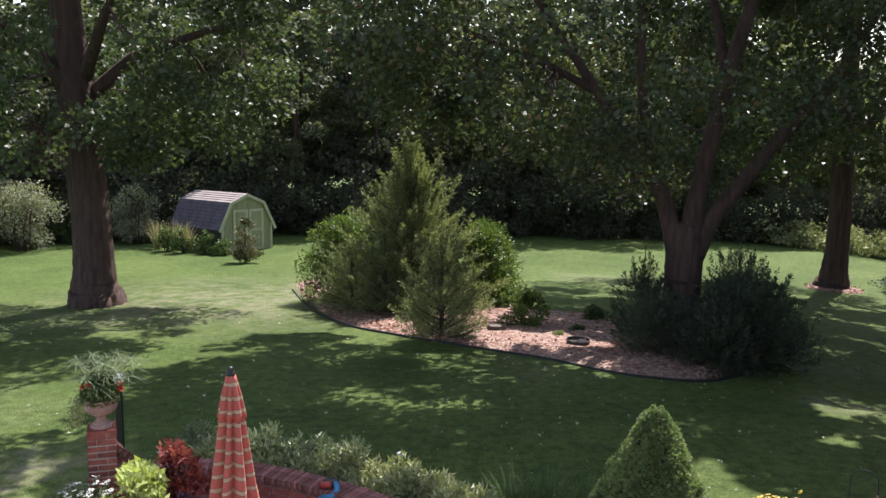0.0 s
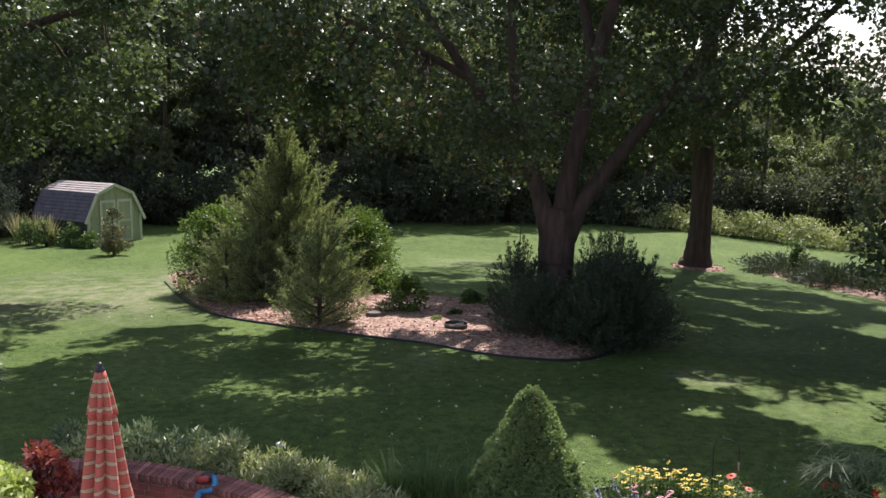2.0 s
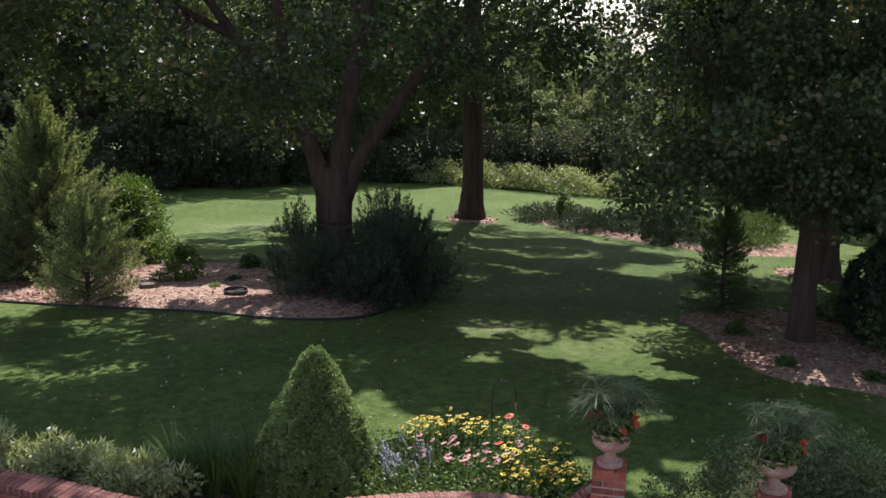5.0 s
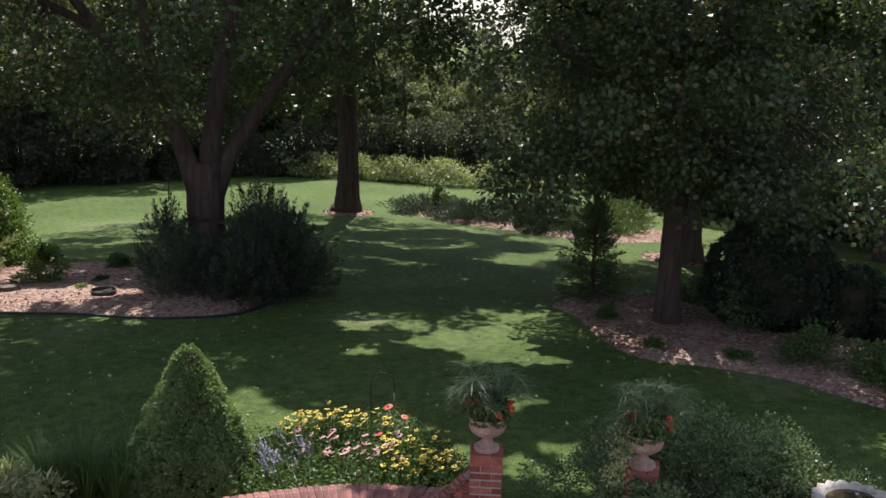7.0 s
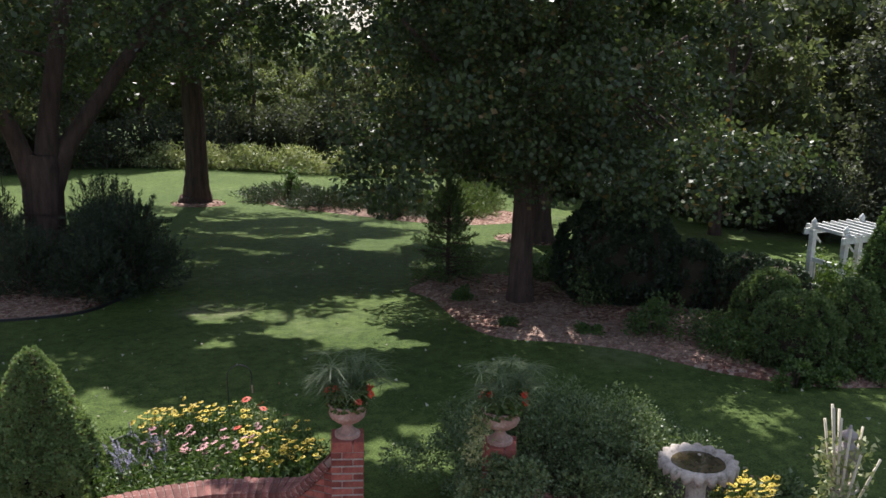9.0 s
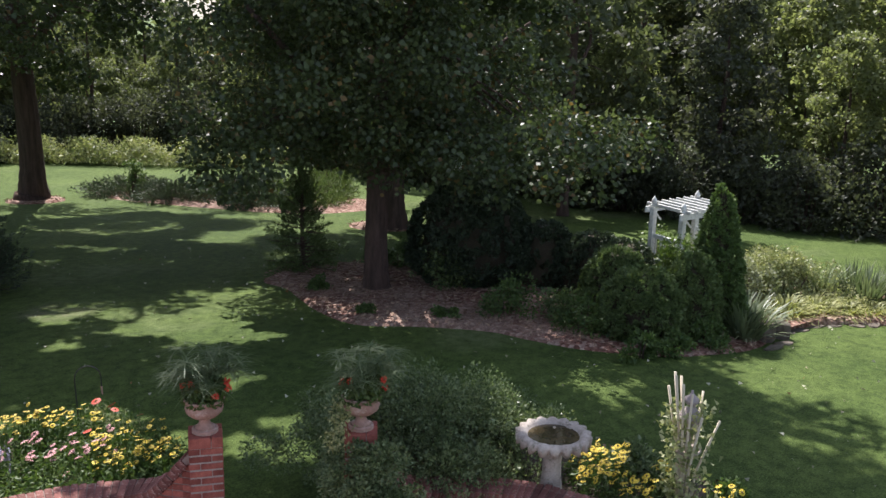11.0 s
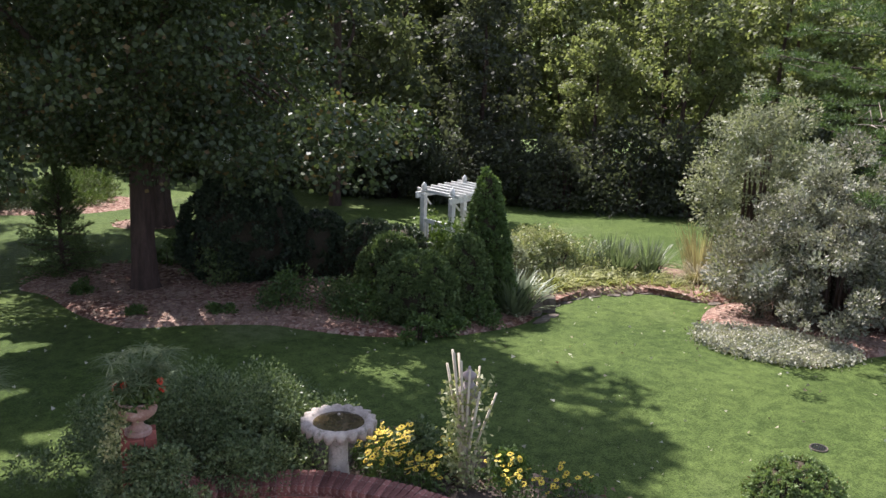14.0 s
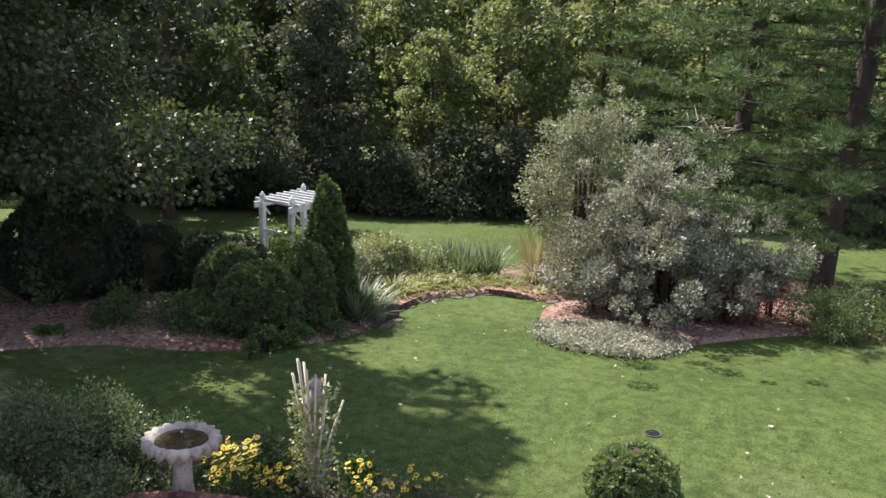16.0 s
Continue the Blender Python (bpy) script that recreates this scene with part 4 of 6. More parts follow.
# ---- evergreens and shrubs ----
def dense_cone(name, x, y, z, h, w, knobs, per, r, mat, label, needle=0.036, power=0.82, inner=0.82, form="cone", group=""):
    """A tight evergreen cone or dome: a solid added hull, coloured as shaded twigs, under small knobs of needles."""
    x, y = site(x, y)
    z = ground_z(x, y) if z is None else z
    tree = thing(name, pose(x, y, z), label, "conifer", group)
    if form == "dome":
        prof = lambda s: (w / 2) * np.sqrt(np.clip(1 - (s * 0.985) ** 2.3, 0, 1)) * np.clip(0.72 + s * 1.2, 0.72, 1)
    else:
        prof = lambda s: (w / 2) * (np.clip(1 - s, 0, 1) ** power) * np.clip(0.82 + s * 2.2, 0.82, 1)
    hs = np.linspace(0, 0.97, 14)
    part("trunk", Geo().tube([(0, 0, -0.15), (0, 0, h * 0.3)], [0.05, 0.04], 8).mesh("trunk", BARK, True), tree)
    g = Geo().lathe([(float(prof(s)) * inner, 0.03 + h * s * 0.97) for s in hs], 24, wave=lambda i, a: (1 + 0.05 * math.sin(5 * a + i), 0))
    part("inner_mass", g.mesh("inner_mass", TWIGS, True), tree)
    s = rng.uniform(0, 1, knobs) ** 0.8 if form == "dome" else 1 - np.sqrt(rng.uniform(0.0, 1, knobs)) ** 1.1
    a = rng.uniform(0, 6.283, knobs)
    lump = 1 + 0.05 * np.sin(4 * a + 9 * s) + 0.04 * np.sin(9 * a - 17 * s) + 0.035 * rng.normal(size=knobs)
    q = prof(s) * lump * 0.97
    c = np.stack([q * np.cos(a), q * np.sin(a), 0.04 + s * h * 0.97], 1)
    rad = r * rng.uniform(0.7, 1.35, knobs)
    n = knobs * per
    k = np.repeat(np.arange(knobs), per)
    lean = np.stack([np.cos(a), np.sin(a), 0 * a + 0.55], 1)
    out = unit(n) + lean[k] * 0.9
    out /= np.linalg.norm(out, axis=1, keepdims=True)
    pts = c[k] + out * rad[k][:, None] * rng.uniform(0.5, 1.0, (n, 1))
    pts[:, 2] = np.abs(pts[:, 2])
    ln = needle * rng.uniform(0.7, 1.3, n)
    part("foliage", leaf_mesh("foliage", pts, out + unit(n) * 0.5, ln, ln * 0.7, mat), tree)
    return tree


feathery("red_cedar", -0.95, 24.2, 4.6, 4.2, 4.4, 520, 150, 0.11, CEDAR, "tall red cedar with feathery yellow-green plumes", form="cone", power=0.72, low=0.04, plume=0.24, trunk=0.07, uneven=0.24, sweep=0.4, category="conifer")
feathery("red_cedar", -0.1, 19.95, 1.9, 1.8, 2.5, 190, 110, 0.075, CEDAR, "small loose red cedar at the bed's edge", form="cone", power=0.42, low=0.1, plume=0.3, trunk=0.045, uneven=0.22, sweep=0.5, category="conifer")
feathery("red_cedar", -1.5, 22.9, 1.5, 1.4, 2.2, 110, 90, 0.075, CEDAR, "slender young red cedar with bare lower stem", form="cone", power=0.5, low=0.2, plume=0.3, trunk=0.035, uneven=0.26, sweep=0.5, category="conifer")
feathery("red_cedar", -2.35, 23.3, 2.0, 1.7, 1.9, 120, 90, 0.075, CEDAR, "low spreading red cedar sapling", form="cone", power=0.45, low=0.06, plume=0.3, trunk=0.035, uneven=0.26, sweep=0.5, category="conifer")
shrub("burning_bush", -2.75, 25.2, 2.0, 1.9, 2.35, 10000, 0.11, BRIGHT, "rounded bright green shrub beside the cedar", lift=0.04, clumps=60, ragged=0.08)
shrub("burning_bush", 1.0, 25.3, 1.7, 1.7, 2.15, 8500, 0.11, BRIGHT, "upright bright green shrub behind the cedar", lift=0.04, clumps=50, ragged=0.08)
feathery("yew", 5.95, 18.5, 2.6, 2.3, 1.85, 300, 90, 0.085, YEW, "wide feathery dark yew beside the maple", plume=0.27)
feathery("yew", 4.3, 18.75, 1.8, 1.7, 1.45, 170, 80, 0.07, YEW, "feathery dark yew at the foot of the maple", plume=0.28)
feathery("yew", 5.15, 18.0, 2.3, 1.6, 1.25, 190, 80, 0.07, YEW, "low dark yew before the maple's trunk", plume=0.28)
feathery("yew", 4.25, 20.5, 1.5, 1.4, 1.9, 110, 80, 0.075, YEW, "dark upright yew behind the maple's trunk", plume=0.28)
feathery("yew", 6.2, 20.2, 2.1, 1.8, 2.25, 190, 85, 0.075, YEW, "dark upright yew growing beside the maple's trunk", plume=0.27, uneven=0.16)
feathery("spruce", 11.75, 15.5, 1.7, 1.7, 2.4, 260, 80, 0.07, JUNIPER, "young loose dark spruce in the mulch bed", form="cone", power=0.75, low=0.02, plume=0.26, trunk=0.04, uneven=0.18, sweep=0.0, category="conifer")
dense_cone("yew", 13.65, 12.5, None, 2.05, 2.5, 1000, 34, 0.12, YEW, "big rounded dark yew in deep shade", 0.07, form="dome")
for hx, hy, hw, hh in ((14.5, 11.3, 1.4, 1.25), (14.75, 10.3, 1.4, 1.15), (14.5, 9.4, 1.3, 1.15)):
    dense_cone("yew", hx, hy, None, hh, hw + 0.15, 420, 30, 0.085, YEW, "low clipped dark yew in a row", 0.055, form="dome", group="yew row")
dense_cone("juniper", 12.7, 7.8, None, 1.1, 1.42, 480, 60, 0.10, JUNIPER, "rounded dark green juniper at the bed's edge", 0.05, form="dome")
dense_cone("juniper", 13.35, 8.75, None, 1.2, 1.25, 330, 56, 0.10, JUNIPER, "rounded dark juniper behind another", 0.05, form="dome")
dense_cone("juniper", 13.4, 7.35, None, 1.35, 0.9, 300, 56, 0.095, JUNIPER, "small upright juniper beside the arborvitae", 0.05, form="dome")
shrub("golden_euonymus", 14.0, 8.1, 0.8, 0.8, 1.25, 2600, 0.10, BRIGHT, "bright leafy shrub below the arbor")
dense_cone("arborvitae", 14.15, 7.4, None, 2.5, 1.12, 900, 36, 0.085, ARBORVITAE, "dense narrow cone-shaped arborvitae", 0.055, 0.72, 0.7)
for bx, by, bw, bd, bh, mt in ((15.9, 31.2, 3.0, 3.0, 0.75, YEW), (16.2, 28.6, 2.6, 2.6, 0.8, YEW), (17.6, 27.2, 2.8, 2.8, 0.95, YEW), (17.2, 25.2, 2.5, 2.3, 0.9, YEW), (18.7, 24.6, 2.6, 2.4, 1.1, JUNIPER), (18.9, 28.2, 2.8, 2.8, 1.0, YEW), (20.2, 25.6, 1.8, 2.0, 1.2, JUNIPER)):
    feathery("spreading_juniper", bx, by, bw * 1.2, bd * 1.15, bh * 0.9, 260, 60, 0.09, mt, "low spreading evergreen in the long bed", group="spreading junipers", plume=0.22, uneven=0.14)
shrub("weed_clump", 15.6, 30.2, 0.6, 0.6, 1.3, 500, 0.14, HERB, "tall leafy weed above the low evergreens")
dense_cone("dwarf_spruce", 2.26, 9.62, -0.02, 1.62, 1.5, 2300, 50, 0.066, SPRUCE, "dense cone-shaped dwarf spruce beside the wall")
dense_cone("boxwood", 9.3, 1.1, -0.01, 0.62, 0.95, 420, 44, 0.055, SPRUCE, "clipped rounded evergreen shrub at the lawn's edge", 0.04, form="dome")
shrub("cotoneaster", 6.35, 6.2, 3.0, 2.0, 1.12, 36000, 0.055, COTON, "wide arching small-leaved shrub spilling over the wall", lift=0.05, clumps=170, clump=(0.08, 0.15), rise=0.2, z=0.1, ragged=0.16, turn=-45)
shrub("cotoneaster", 5.2, 5.58, 0.95, 0.85, 1.12, 14500, 0.05, COTON, "small-leaved shrub hiding a brick pillar", lift=0.05, clumps=70, clump=(0.1, 0.17), z=0.03)
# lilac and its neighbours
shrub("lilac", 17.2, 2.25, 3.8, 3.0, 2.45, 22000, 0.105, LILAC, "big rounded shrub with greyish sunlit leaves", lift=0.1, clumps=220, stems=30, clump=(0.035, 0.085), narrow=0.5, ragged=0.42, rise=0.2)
# added top layer of silver leaves: its pale colour stands for sun on the lilac
shrub("lilac", 17.1, 2.4, 3.3, 2.5, 2.55, 4600, 0.095, SILVER, "silvery leaves on top of a large shrub, coloured as sunlit", lift=0.62, clumps=120, stems=6, clump=(0.03, 0.07), narrow=0.5, ragged=0.42, rise=0.3)
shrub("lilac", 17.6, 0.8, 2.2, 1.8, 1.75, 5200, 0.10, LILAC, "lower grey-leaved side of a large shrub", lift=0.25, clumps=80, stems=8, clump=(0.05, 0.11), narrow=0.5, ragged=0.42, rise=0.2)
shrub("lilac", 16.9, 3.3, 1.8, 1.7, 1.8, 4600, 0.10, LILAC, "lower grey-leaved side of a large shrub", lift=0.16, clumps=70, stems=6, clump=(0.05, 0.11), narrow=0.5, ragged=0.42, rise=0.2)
shrub("olive_shrub", 20.4, 4.45, 2.6, 2.3, 3.9, 11000, 0.12, SILVER_GREEN, "tall loose shrub with pale silvery leaves", lift=0.36, clumps=110, stems=9, clump=(0.05, 0.11), narrow=0.5, ragged=0.42)
for bx, by in ((17.4, 0.9), (18.5, 0.35), (18.0, 1.2)):
    shrub("barberry", bx, by, 0.9, 0.9, 0.85, 1500, 0.06, RED_LEAF, "reddish barberry in the shade of a larger shrub", group="barberries")
for bx, by, bh in ((17.7, -0.75, 0.7), (18.9, -1.0, 0.75), (18.3, -2.0, 0.7), (20.2, -1.9, 0.8)):
    shrub("low_evergreen", bx, by, 1.5, 1.3, bh, 3200, 0.10, JUNIPER, "low dark evergreen under the pine", narrow=0.35, group="low evergreens")


# white pine: boughs carrying soft tufts of needles
def pine_tree(x, y, h, label):
    x, y = site(x, y)
    tree = thing("pine_tree", pose(x, y, ground_z(x, y), 0, 0, az(x, y)), label, "pine tree")
    g = Geo()
    g.tube([(0, 0, -0.3), (0.02, 0, 0.25), (0.12, 0, 2.0), (0.35, 0, 5.0), (0.5, 0, 9), (0.5, 0, h)], [0.34, 0.25, 0.21, 0.19, 0.14, 0.03], 12, 0.05)
    tips = []
    for k in range(64):
        z = 1.3 + (h - 1.6) * (k / 64) ** 1.1
        a = k * 2.39996 + rng.normal() * 0.2
        ln = (4.4 * (1 - z / (h + 1.5)) + 0.5) * rng.uniform(0.75, 1.1) * (0.5 if z < 2.2 else 1)
        if math.cos(a) < -0.3 and z > 1.6:
            ln *= 1.25
        cx = np.interp(z, (0, 5, 9), (0, 0.35, 0.5))
        path = [(cx, 0, z), (cx + 0.5 * ln * math.cos(a), 0.5 * ln * math.sin(a), z + 0.05), (cx + ln * math.cos(a), ln * math.sin(a), z + 0.12 * ln - 0.2)]
        g.tube(path, [0.03, 0.02, 0.006], 6, 0.05)
        for s in np.linspace(0.2, 1.0, 8):
            p = np.array(path[1]) * (1 - s) * 2 + np.array(path[2]) * (2 * s - 1) if s > 0.5 else np.array(path[0]) * (1 - 2 * s) + np.array(path[1]) * 2 * s
            for _ in range(2):
                tips.append(p + rng.normal(size=3) * [0.28, 0.28, 0.08])
    part("trunk", g.mesh("trunk", BARK_PINE, True), tree)
    tips = np.array(tips)
    n = 120000
    k = rng.integers(0, len(tips), n)
    out = unit(n)
    pts = tips[k] + out * rng.uniform(0.02, 0.24, (n, 1)) * [1.3, 1.3, 0.5]
    part("crown", leaf_mesh("crown", pts, out + [0, 0, 0.35], 0.13 * rng.uniform(0.7, 1.3, n), 0.022, PINE), tree)
    return tree


pine_tree(21.2, -0.45, 13.0, "tall white pine with soft layered green boughs")
pine_tree(24.5, 2.0, 11.0, "white pine behind a lighter shrub")
# dead branch caught in the pine
g = Geo()
for k in range(22):
    a, l = rng.uniform(0, 6.28), rng.uniform(0.4, 1.1)
    s = rng.normal(size=3) * [0.25, 0.25, 0.12]
    e = s + [l * math.cos(a), l * math.sin(a) * 0.6, rng.uniform(-0.25, 0.3)]
    g.tube([s, (s + e) / 2 + rng.normal(size=3) * 0.08, e], [0.014, 0.01, 0.004], 5)
db = tagged(new("dead_branch", g.mesh("dead_branch", DEADWOOD, True)), "bare grey dead branch hanging in a pine", "branch", kind="stuff")
db.matrix_basis = pose(*site(20.8, 2.0), 2.75)

# sapling, shed planting, far shrubs
SAPLING = leaf_mat("olive_tan_needles", (0.10, 0.10, 0.06), (0.26, 0.245, 0.16), 0.6, 0.3)
conifer("spruce_sapling", -7.5, 35.2, 1.75, 1.15, 2600, 0.14, SAPLING, "small loose evergreen sapling before the shed", narrow=0.4, low=0.1, whorls=46, power=0.7, rise=0.3, trunk=0.04, ragged=0.5)
for sx, sy, sh in ((-9.7, 38.4, 0.8), (-10.8, 38.7, 1.0), (-11.6, 39.2, 1.1), (-9.0, 37.9, 0.6)):
    shrub("shed_plant", sx, sy, 0.9, 0.8, sh, 900, 0.12, HERB, "leafy plant along the shed's side", group="plants by the shed")
for sx, sy in ((-10.7, 38.9), (-11.4, 39.5), (-12.2, 39.9)):
    tuft("ornamental_grass", sx, sy, 1.5, 0.22, 130, 0.025, TAN_GRASS, "tall tan plume grass beside the shed", "grass", droop=0.35, group="grasses by the shed")
for sx, sy, sw, sh, mt in ((-17.6, 39.4, 2.6, 2.6, SILVER_GREEN), (-19.2, 38.6, 2.6, 3.2, UNDER), (-15.9, 41.8, 1.6, 1.1, HERB), (-13.6, 41.5, 1.8, 2.6, SILVER_GREEN)):
    shrub("lawn_shrub", sx, sy, sw, sw, sh, 3600, 0.15, mt, "greyish shrub at the far edge of the lawn")
shrub("copper_beech", -18.8, 43.5, 4.0, 3.0, 5.0, 3600, 0.2, COPPER, "coppery small tree among the green woods", "tree", lift=0.5)
# goldenrod strip at the far lawn edge
n = 16000
t = rng.uniform(0, 1, n)
gx = np.interp(t, (0, 0.35, 0.7, 1), (15.2, 18.5, 21.8, 25.5)) + rng.normal(0, 0.25, n)
gy = np.interp(t, (0, 0.35, 0.7, 1), (46.4, 43.2, 38.6, 34.6)) + rng.normal(0, 0.7, n) + 0.8
gz = -np.interp(np.hypot(gx, gy), RADII, DROPS) + rng.uniform(0.05, 1, n) ** 0.8 * (0.9 + 0.35 * np.sin(t * 40)) * 1.05
tagged(new("goldenrod", leaf_mesh("goldenrod", np.stack([gx, gy, gz], 1), unit(n) + [0, 0, 0.5], 0.22 * rng.uniform(0.6, 1.3, n), 0.07, VARIEG)), "band of pale tall weeds along the lawn", "weeds", kind="stuff")


# ---- perennials ----
for px, py, ph, pm, lab in ((1.8, 21.4, 0.5, BRIGHT, "leafy light green perennial in the mulch"), (2.1, 23.9, 0.5, BRIGHT, "bright green perennial clump in the bed"), (1.5, 24.4, 0.6, BRIGHT, "bright green perennial clump in the bed"), (3.5, 22.5, 0.38, HERB, "small dark green perennial in the mulch"), (2.9, 20.9, 0.2, HERB, "low sprawling seedling in the mulch"), (2.4, 20.2, 0.18, VARIEG, "low sprawling seedling in the mulch")):
    shrub("perennial", px, py, ph * 1.7, ph * 1.5, ph, int(900 * ph / 0.4), 0.10, pm, lab, "perennial", stems=3, clumps=24)
for px, py, ph, pm in ((11.9, 10.0, 0.6, HERB), (12.5, 9.3, 0.55, JUNIPER), (12.2, 8.55, 0.6, HERB), (13.5, 14.3, 0.5, HERB), (11.8, 7.15, 0.35, HERB), (12.4, 6.95, 0.3, HERB), (13.1, 6.75, 0.4, HERB), (10.2, 11.6, 0.2, HERB), (11.0, 10.6, 0.25, HERB), (12.6, 12.2, 0.7, JUNIPER), (10.7, 13.6, 0.25, HERB)):
    shrub("perennial", px, py, ph * 1.7 + 0.1, ph * 1.5 + 0.1, ph, int(1500 * ph) + 150, 0.09, pm, "low green perennial in the shaded mulch", "perennial", group="shade perennials", stems=3, clumps=24)
tuft("yucca", 14.1, 6.75, 0.95, 0.55, 260, 0.05, STRAP, "clump of stiff grey-green strap leaves", droop=0.5, foot=0.25)
tuft("yucca", 14.5, 7.1, 0.85, 0.6, 160, 0.05, STRAP, "clump of stiff grey-green strap leaves", droop=0.5, foot=0.2)
for px, py, ph, pm, cnt in ((16.3, 7.2, 0.75, STRAP_GOLD, 190), (17.0, 7.0, 0.75, STRAP_GOLD, 190), (17.6, 6.7, 0.7, STRAP_GOLD, 180), (18.2, 5.9, 0.6, STRAP_GOLD, 160), (18.3, 5.4, 0.5, STRAP_GOLD, 140), (17.7, 4.7, 0.4, STRAP_GOLD, 120), (16.0, 6.95, 0.7, STRAP_GOLD, 190), (16.7, 6.75, 0.65, STRAP_GOLD, 200), (17.1, 6.45, 0.55, STRAP_GOLD, 200), (17.5, 6.15, 0.55, STRAP_GOLD, 200), (17.9, 5.8, 0.5, STRAP_GOLD, 180), (17.9, 5.3, 0.45, STRAP_GOLD, 130), (15.5, 7.3, 0.6, STRAP_GOLD, 160)):
    tuft("daylily", px, py, ph, 0.6, cnt, 0.035, pm, "arching golden-green daylily clump", droop=0.9, foot=0.2, group="daylilies")
for px, py in ((18.0, 7.3), (18.6, 6.9), (18.3, 6.5), (18.8, 6.1)):
    tuft("iris", px, py, 0.95, 0.42, 170, 0.04, STRAP, "upright blue-green iris clump", droop=0.35, foot=0.22, group="irises")
tuft("fountain_grass", 19.7, 5.3, 1.35, 0.24, 260, 0.018, TAN_GRASS, "tall fountain grass with tan plumes", "grass", droop=0.3, foot=0.3)
tuft("fountain_grass", 18.6, 5.0, 0.85, 0.5, 420, 0.016, TAN_GRASS, "round tuft of dry brown grass", "grass", droop=0.9, foot=0.15)
shrub("perennial", 15.7, 7.9, 1.3, 1.2, 0.95, 1800, 0.10, SILVER_GREEN, "twiggy half-bare perennial shrub", "perennial", stems=16)
shrub("perennial", 16.8, 7.9, 1.6, 1.3, 1.0, 4000, 0.09, VARIEG, "pale leafy perennial in the sunny bed", "perennial")
shrub("perennial", 17.4, 7.5, 1.4, 1.1, 0.9, 3400, 0.09, VARIEG, "pale leafy perennial in the sunny bed", "perennial")
shrub("perennial", 18.3, 4.1, 1.4, 1.2, 0.9, 3600, 0.08, VARIEG, "pale shrub beside the dry grass", "perennial")
# silver ground cover by the lilac
n = 24000
loop = smooth_loop(sited([(14.35, 3.5), (14.1, 2.6), (14.35, 1.9), (15.2, 1.5), (15.7, 2.2), (15.6, 3.2), (15.1, 3.8)]))
lo, hi = loop.min(0), loop.max(0)
pts = []
while len(pts) < n:
    x, y = rng.uniform(lo, hi)
    if inside(loop, x, y):
        pts.append((x + rng.normal(0, 0.1), y + rng.normal(0, 0.1), ground_z(x, y) + 0.03 + rng.uniform(0, 0.2) * (0.6 + 0.4 * noise.noise((x * 3, y * 3, 0)))))
tagged(new("lambs_ear", leaf_mesh("lambs_ear", np.array(pts), unit(n) + [0, 0, 0.3], 0.06 * rng.uniform(0.6, 1.3, n), 0.035, SILVER)), "mat of silvery woolly ground cover", "ground cover", kind="stuff")
# foliage behind the left wall
for i, (px, py) in enumerate(((-3.0, 11.4), (-2.5, 11.15), (-2.1, 11.3), (-1.75, 10.95), (-1.35, 11.0), (-1.0, 10.75), (-0.65, 10.65), (-0.3, 10.35), (0.0, 10.05), (0.3, 9.75), (0.55, 9.45), (-2.8, 10.9), (-2.25, 10.75), (-1.5, 10.55), (-0.95, 10.3), (-0.45, 9.95), (0.1, 9.5))):
    shrub("peony", px, py, 0.75, 0.65, 0.55, 620, 0.15, VARIEG if i > 4 else STRAP, "leafy variegated perennial behind the brick wall", "perennial", stems=4, clumps=22, narrow=0.32, rise=0.3, group="wall perennials", clump=(0.2, 0.34), z=0.0)
for px, py in ((0.85, 9.95), (1.15, 9.7), (1.45, 9.55), (1.2, 10.05), (1.6, 9.9)):
    tuft("ornamental_grass", px, py, 0.85, 0.25, 170, 0.012, HERB, "fine green ornamental grass beside the spruce", "grass", droop=0.5, group="fine grasses", z=0.0, foot=0.15)
n = 16000
pts = np.stack([rng.uniform(2.6, 4.9, n), rng.uniform(7.9, 9.9, n), rng.uniform(0.03, 1, n) ** 1.3 * 0.42], 1)
pts = pts[(pts[:, 1] > 8.35 - (pts[:, 0] - 2.6) * 0.28) & (pts[:, 1] < 10.3 - np.abs(pts[:, 0] - 3.6) * 0.4)]
n = len(pts)
tagged(new("border_foliage", leaf_mesh("border_foliage", pts, unit(n) + [0, 0, 0.4], 0.06 * rng.uniform(0.6, 1.3, n), 0.025, HERB)), "dense green leaves of the flower border", "foliage", kind="stuff")


# ---- flowers ----
def bloom_mat(name, c, rough=0.55):
    m, nodes, links, bsdf = material(name)
    oi = nodes.new("ShaderNodeObjectInfo")
    k = ramp_of(nodes, links, oi.outputs["Random"], [(0.0, tuple(v * 0.75 for v in c)), (1.0, tuple(min(1, v * 1.12) for v in c))])
    links.new(k, bsdf.inputs["Base Color"])
    bsdf.inputs["Roughness"].default_value = rough
    return m


YELLOW, PINK, RED, WHITE_P, MAUVE = bloom_mat("yellow_petals", (0.75, 0.55, 0.05)), bloom_mat("pink_petals", (0.72, 0.36, 0.36)), bloom_mat("red_petals", (0.75, 0.09, 0.05)), bloom_mat("white_petals", (0.78, 0.78, 0.72)), bloom_mat("mauve_petals", (0.45, 0.40, 0.55))
DARK_EYE = bloom_mat("dark_flower_eye", (0.06, 0.03, 0.02))


